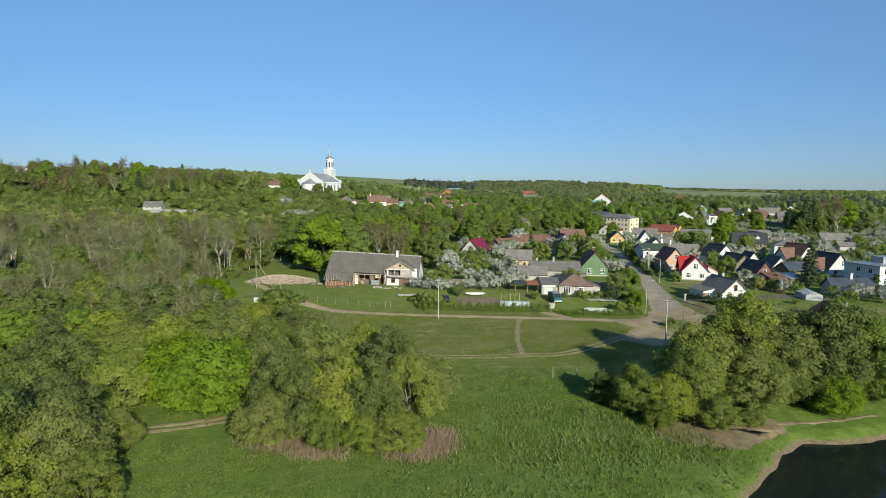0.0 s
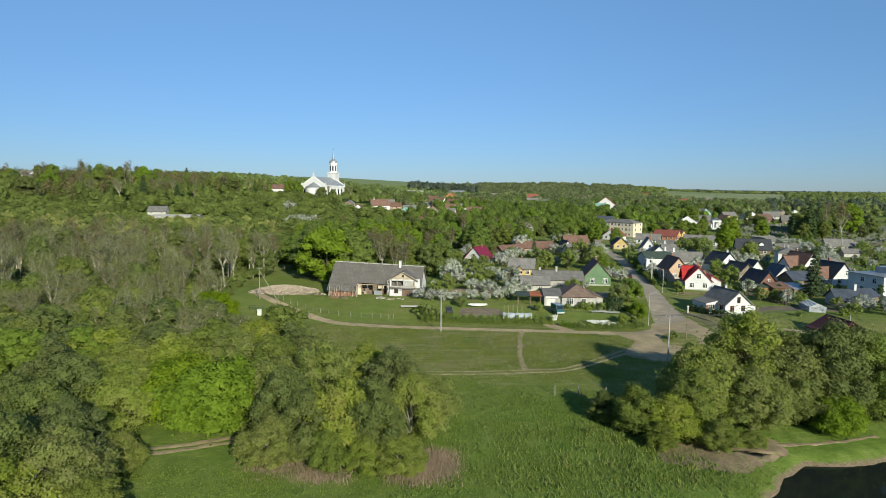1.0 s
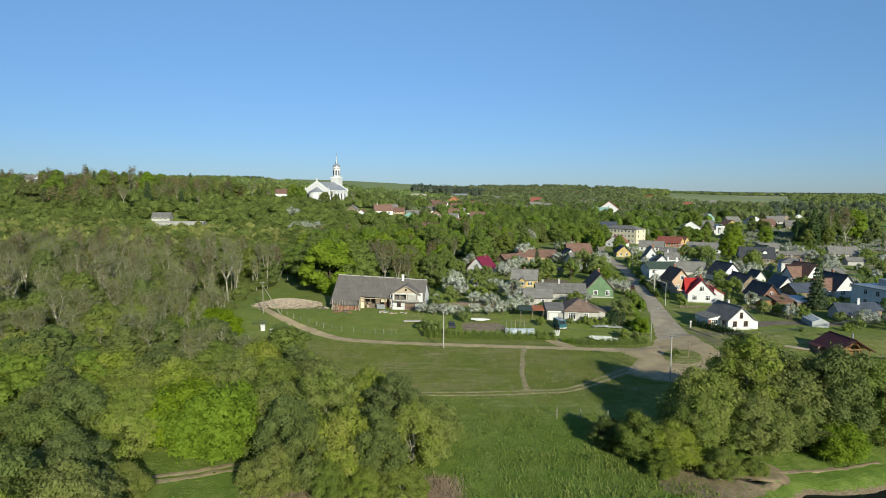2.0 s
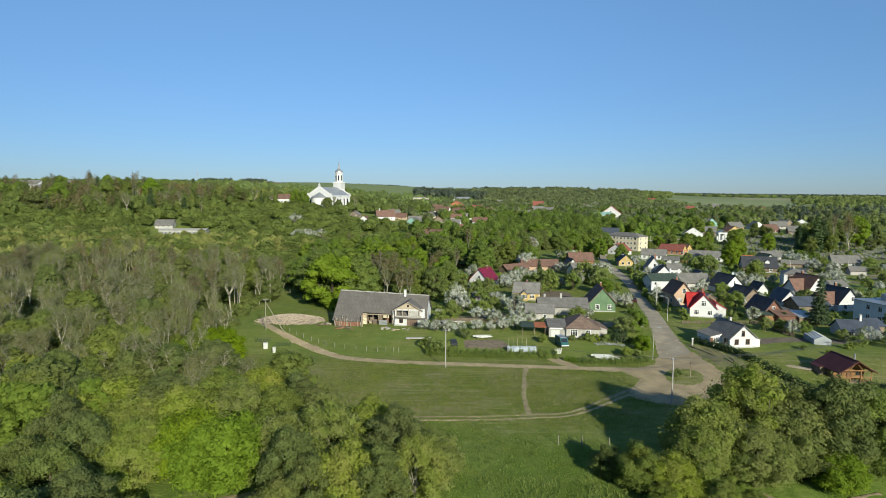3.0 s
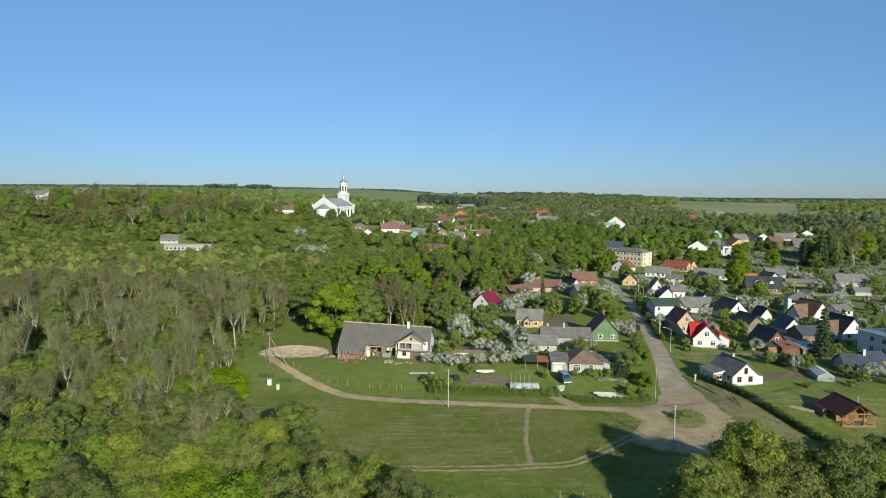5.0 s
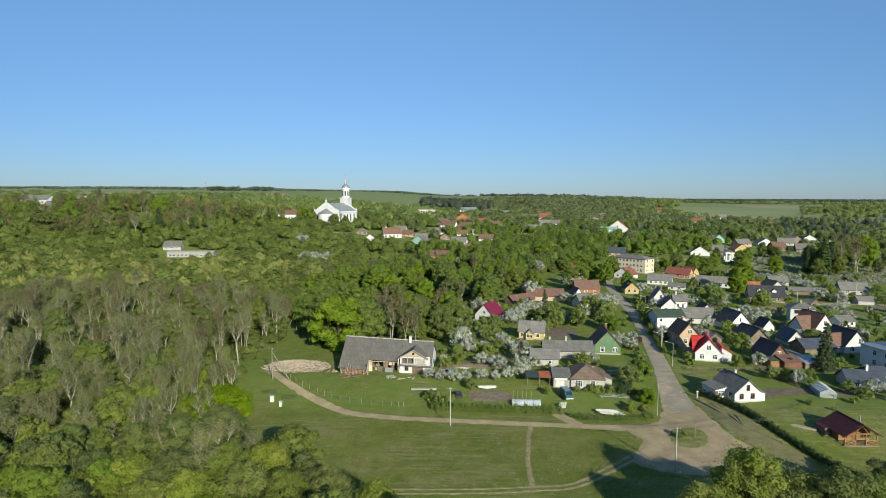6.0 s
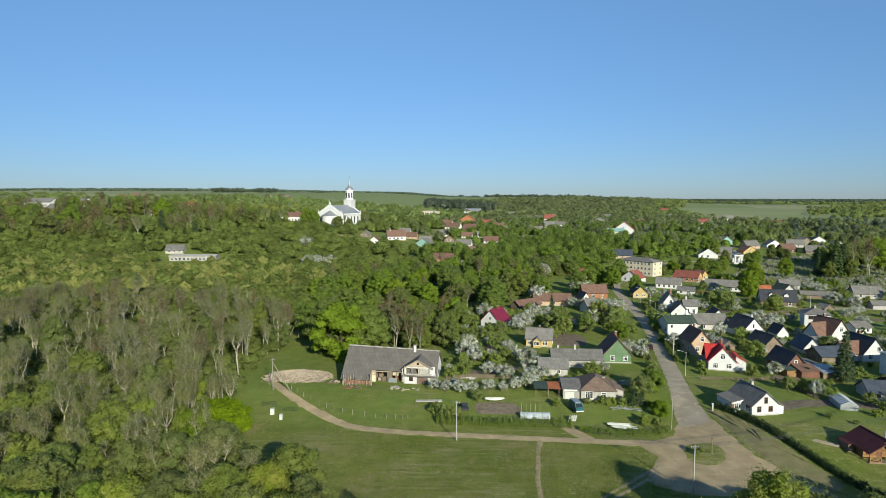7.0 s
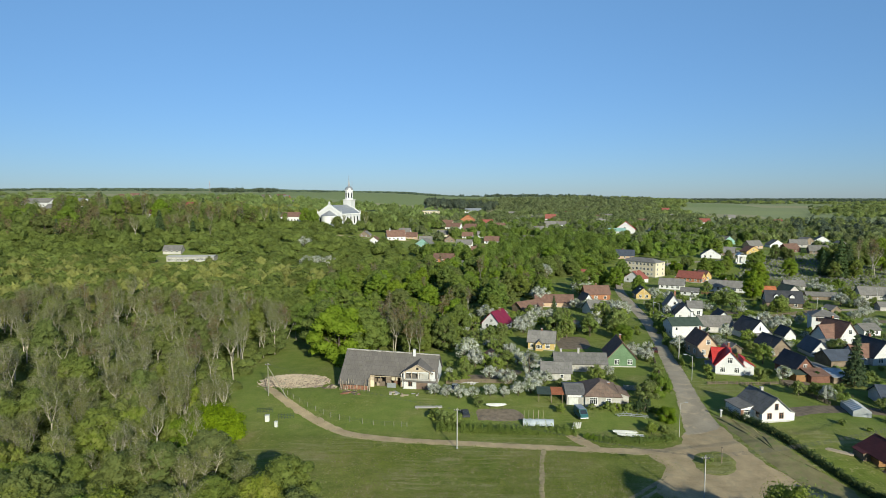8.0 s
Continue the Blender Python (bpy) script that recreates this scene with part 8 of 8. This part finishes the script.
for k in range(5):
    part("bean_pole", Geo().tube((0.4 + 1.1 * k, 2.8, -0.1), (0.4 + 1.1 * k, 2.8, 2.8), 0.06, 0.05, 5), M["barewood"], gh)
FOOT.append((17.5, 143.2, 4))

ghl = thing("greenhouse", pose(90.2, 145.2, ground_at(91, 146), 0, 0, -12) @ Matrix.Diagonal((0.85, 0.85, 0.85, 1)), "gabled garden greenhouse with pale sheets", "greenhouse")
part("glazing", Geo().prism([(0, -0.2), (4.4, -0.2), (4.4, 1.5), (2.2, 2.5), (0, 1.5)], "y", 0, 8.5), M["plastic"], ghl)
for k in range(8):
    part("rib", Geo().prism([(-0.06, -0.2), (4.46, -0.2), (4.46, 1.56), (2.2, 2.58), (-0.06, 1.56)], "y", k * 1.2 - 0.04, k * 1.2 + 0.04), M["tin"], ghl)
FOOT.append((90, 149, 5))

# bench set and trailer frames on the lawn
for x, y, yaw in ((38.4, 147.0, 8), (41.6, 146.6, -12)):
    ob = thing("trailer_frame", pose(x, y, ground_at(x, y), 0, 0, yaw), "pale metal trailer frame on the lawn", "trailer")
    part("rail", Geo().box(-2.1, 2.1, -0.6, -0.5, 0.5, 0.62), M["tin"], ob)
    part("rail", Geo().box(-2.1, 2.1, 0.5, 0.6, 0.5, 0.62), M["tin"], ob)
    for u in (-1.6, 0, 1.6):
        part("crossbar", Geo().box(u - 0.05, u + 0.05, -0.5, 0.5, 0.5, 0.6), M["tin"], ob)
    for s in (-1, 1):
        part("leg", Geo().tube((s * 1.6, 0, -0.1), (s * 0.2, 0, 1.3), 0.05, 0.05, 5), M["tin"], ob)

# log cabin with a dark red roof and an open porch
gz_ob = thing("gazebo", pose(79.5, 119.0, ground_at(82, 121) - 0.1, 0, 0, 2), "log garden house with a dark red roof and railed porch", "gazebo")
part("log_wall", Geo().prism([(0.4, -0.5), (6.8, -0.5), (6.8, 2.35), (3.6, 4.35), (0.4, 2.35)], "y", 2.4, 7.4), M["log"], gz_ob)
for k in range(9):
    part("log", Geo().tube((0.3, 2.36, 0.13 + 0.26 * k), (6.9, 2.36, 0.13 + 0.26 * k), 0.13, 0.13, 7), M["log"], gz_ob)
part("door", Geo().box(3.1, 4.1, 2.18, 2.26, 0.0, 2.0), M["brownpaint"], gz_ob)
for u in (1.6, 5.5):
    add_window(gz_ob, Matrix.Translation((u, 2.22, 0.9)), 0.9, 0.9, M["brownpaint"], 2)
for x in (0.3, 2.5, 4.7, 6.9):
    part("post", Geo().tube((x, 0.25, -0.6), (x, 0.25, 2.5), 0.12, 0.11, 8), M["log"], gz_ob)
for x0, x1 in ((0.3, 2.5), (4.7, 6.9)):
    for z0, z1 in ((0.15, 0.95), (0.95, 0.15)):
        part("brace", Geo().tube((x0, 0.25, z0), (x1, 0.25, z1), 0.06, 0.06, 6), M["log"], gz_ob)
    for z in (0.1, 1.0):
        part("rail", Geo().tube((x0, 0.25, z), (x1, 0.25, z), 0.07, 0.07, 6), M["log"], gz_ob)
part("tie_beam", Geo().tube((0.0, 0.25, 2.4), (7.2, 0.25, 2.4), 0.12, 0.12, 7), M["log"], gz_ob)
for s in (-1, 1):
    part("rafter", Geo().tube((3.6 + s * 3.4, 0.0, 2.35), (3.6, 0.0, 4.5), 0.09, 0.09, 6), M["log"], gz_ob)
    part("gable_strut", Geo().tube((3.6 + s * 1.5, 0.2, 2.4), (3.6, 0.2, 4.2), 0.07, 0.07, 6), M["log"], gz_ob)
gable_roof(gz_ob, 0, 7.2, 0, 7.6, 2.4, 4.55, "y", 0.5, M["darkred"])
part("floor", Geo().box(0, 7.2, 0, 7.6, -0.5, 0.04), M["wood"], gz_ob)
part("stove_pipe", Geo().tube((5.3, 3.2, 3.0), (5.3, 3.2, 5.2), 0.16, 0.16, 8), M["tin"], gz_ob)
part("side_shed", Geo().box(-1.2, 0.35, 4.4, 7.3, -0.5, 2.0), M["wood"], gz_ob)
slab("side_roof", gz_ob, [(-1.5, 4.2, 2.05), (-1.5, 7.5, 2.05), (-0.5, 7.5, 2.3), (-0.5, 4.2, 2.3)], 0.1, M["darkred"])
FOOT.append((81, 124, 6.5))
lumber = thing("board_stack", pose(75.6, 126.6, ground_at(75.6, 126.6), 0, 0, -40), "stack of pale boards on the lawn", "timber")
for k in range(5):
    part("board", Geo().box(-2.4 + 0.1 * k, 2.4, -0.6 + 0.24 * k, -0.4 + 0.24 * k, 0.0, 0.25), M["barewood"], lumber)

# white wayside chapel
cp = thing("chapel", pose(198.5, 440.0, ground_at(201, 440) - 0.2, 0, 0, -6), "small white open wayside chapel", "chapel")
for x in (0, 4.4):
    for y in (0, 4.0):
        part("pillar", Geo().box(x, x + 1.1, y, y + 1.1, -0.5, 5.6), M["white"], cp)
part("base", Geo().box(-0.5, 6.0, -0.5, 5.6, -0.6, 1.0), M["white"], cp)
part("entablature", Geo().box(-0.4, 5.9, -0.4, 5.5, 5.6, 6.6), M["white"], cp)
gable_roof(cp, 0, 5.5, 0, 5.1, 6.6, 8.2, "y", 0.5, M["tin"])
part("back_wall", Geo().box(1.1, 4.4, 4.4, 4.8, 1.0, 5.6), M["white"], cp)
FOOT.append((201, 442, 5))

# ---- cemetery: grave stones in rows ----
rng = np.random.default_rng(41)
verts, faces = [], []
CEM = [(176, 392), (222, 352), (300, 338), (345, 420), (352, 505), (292, 492), (236, 482), (206, 452)]
for x in np.arange(170, 360, 2.3):
    for y in np.arange(330, 510, 3.9):
        px, py = x + rng.normal() * 0.4, y + rng.normal() * 0.6 + 0.25 * (x - 260)
        if not inside(px, py, CEM) or rng.random() < 0.16 or not free(px, py, 1.0):
            continue
        z, w, hh = ground_at(px, py), rng.uniform(0.22, 0.4), rng.uniform(0.45, 0.95)
        for x0, x1, y0, y1, z0, z1 in ((-w, w, -0.1, 0.1, -0.1, hh), (-w - 0.1, w + 0.1, -1.5, 0.2, -0.1, 0.14)):
            b = len(verts)
            verts += [(px + a, py + c, z + d) for d in (z0, z1) for a, c in ((x0, y0), (x1, y0), (x1, y1), (x0, y1))]
            faces += [tuple(b + i for i in f) for f in ((4, 5, 6, 7), (0, 1, 5, 4), (1, 2, 6, 5), (2, 3, 7, 6), (3, 0, 4, 7))]
tagged(new("grave_stones", array_mesh("grave_stones", verts, faces, M["stone"])), "rows of grey grave stones in the cemetery", "graves", kind="stuff")

# ---- meadow growth ----
def verge(name, seed, lines, per_m, size, mat, label):
    """Grass that leans in over the edges of the roads."""
    rng = np.random.default_rng(seed)
    pts = []
    for ln, width in lines:
        ahead = np.gradient(ln, axis=0)
        ahead /= np.linalg.norm(ahead, axis=1)[:, None] + 1e-9
        side = np.stack([ahead[:, 1], -ahead[:, 0]], -1)
        wid = np.interp(np.arange(len(ln)), np.linspace(0, len(ln) - 1, len(np.atleast_1d(width))), np.atleast_1d(width))
        for _ in range(per_m):
            s = rng.choice([-1, 1], len(ln))[:, None]
            q = ln + side * s * (wid / 2 + rng.normal(size=len(ln)) * 0.28)[:, None] + ahead * rng.uniform(-0.5, 0.5, (len(ln), 1))
            pts.append(q)
    p = np.concatenate(pts)
    keep = np.array([not inside(x, y, JUNCTION) for x, y in p])
    for ln, width in LANES:
        keep &= ((p[:, None, :] - ln[None, ::2, :]) ** 2).sum(-1).min(1) > (np.min(width) / 2 - 0.25) ** 2
    p = p[keep]
    p = np.column_stack([p, gz(p[:, 0], p[:, 1])])
    s = size * rng.uniform(0.5, 1.4, len(p))
    a = rng.uniform(0, 2 * math.pi, len(p))
    sd = np.column_stack([np.cos(a), np.sin(a), np.zeros(len(p))]) * (s * 0.6)[:, None]
    tip = p + np.column_stack([rng.normal(size=len(p)) * 0.5 * s, rng.normal(size=len(p)) * 0.5 * s, s * 0.9])
    v = np.stack([p - sd, p + sd, tip], 1).reshape(-1, 3)
    return tagged(new(name, array_mesh(name, v, np.arange(len(v)).reshape(-1, 3), M[mat])), label, "grass", kind="stuff")


verge("verge_grass", 61, [LANES[k] for k in (0, 1, 2)], 9, 0.2, "leaf_olive", "rough grass along the road edges")

def tufts(name, seed, poly, count, size, mat, label, spread=0.5, per=5, tall=1.0, avoid=0.2, thick=0.2):
    rng = np.random.default_rng(seed)
    xs, ys = np.array([p[0] for p in poly]), np.array([p[1] for p in poly])
    pts = np.column_stack([rng.uniform(xs.min(), xs.max(), count * 4), rng.uniform(ys.min(), ys.max(), count * 4)])
    pts = np.array([p for p in pts if inside(p[0] + rng.normal() * 1.6, p[1] + rng.normal() * 1.6, poly) and noise.noise(Vector((p[0] * 0.16, p[1] * 0.16, seed))) > rng.uniform(-0.6, 0.45)][:count])
    keep = np.ones(len(pts), bool)
    for ln, width in LANES:
        d = ((pts[:, None, :] - ln[None, ::2, :]) ** 2).sum(-1).min(1)
        keep &= d > (np.max(width) / 2 + avoid) ** 2
    keep &= gz(pts[:, 0], pts[:, 1]) > WATER_Z + 0.25
    pts = pts[keep]
    which = np.repeat(np.arange(len(pts)), per)
    p = np.column_stack([pts[which] + rng.normal(size=(len(which), 2)) * spread, np.zeros(len(which))])
    s = size * rng.uniform(0.5, 1.3, len(which)) * np.repeat(rng.uniform(0.6, 1.3, len(pts)), per)
    p[:, 2] = gz(p[:, 0], p[:, 1])
    a = rng.uniform(0, 2 * math.pi, len(which))
    side = np.column_stack([np.cos(a), np.sin(a), np.zeros(len(which))]) * (s * thick)[:, None]
    tip = p + np.column_stack([rng.normal(size=len(which)) * 0.3 * s, rng.normal(size=len(which)) * 0.3 * s, s * tall])
    v = np.stack([p - side, p + side, tip], 1).reshape(-1, 3)
    return tagged(new(name, array_mesh(name, v, np.arange(len(v)).reshape(-1, 3), M[mat])), label, "grass", kind="stuff")


tufts("meadow_grass", 51, [(-45, 46), (10, 46), (30, 56), (40, 68), (30, 78), (24, 92), (0, 97), (-4, 84), (0, 70), (-22, 66), (-40, 66)], 11000, 0.19, "leaf_bright", "tall lush meadow grass by the river", 0.5, 5, 0.8, thick=0.35)
tufts("field_grass", 52, [(-30, 137), (-20, 100), (0, 97), (30, 95), (40, 106), (36, 116), (44, 126), (20, 129), (0, 131)], 9000, 0.17, "leaf_olive", "short rough grass of the field", thick=0.35)
tufts("dry_reeds", 53, [(-25, 68), (-14, 63), (-4, 63.5), (1, 67), (-1, 71), (-10, 67.5), (-20, 70)], 2300, 0.55, "dry_reed", "dry pale reeds at the thicket edge", 0.7, 9, 0.7, thick=0.07)
tufts("weeds", 54, [(4, 62), (28, 60), (36, 66), (28, 72), (20, 80), (8, 78)], 500, 0.4, "leaf_willow", "pale coarse weeds in the meadow", 0.5, 6)

tufts("meadow_herbs", 55, [(-30, 52), (10, 48), (30, 58), (36, 66), (24, 90), (2, 95), (2, 72), (-20, 64)], 420, 0.42, "leaf_bright", "taller herbs standing in the meadow", 0.6, 6, 0.7, thick=0.4)
tufts("dry_grass", 56, [(-28, 134), (-20, 102), (0, 99), (24, 98), (36, 112), (20, 128), (0, 130)], 2000, 0.2, "dry_reed", "pale dry grass of last year in the field", 0.6, 5, 0.6, thick=0.3)
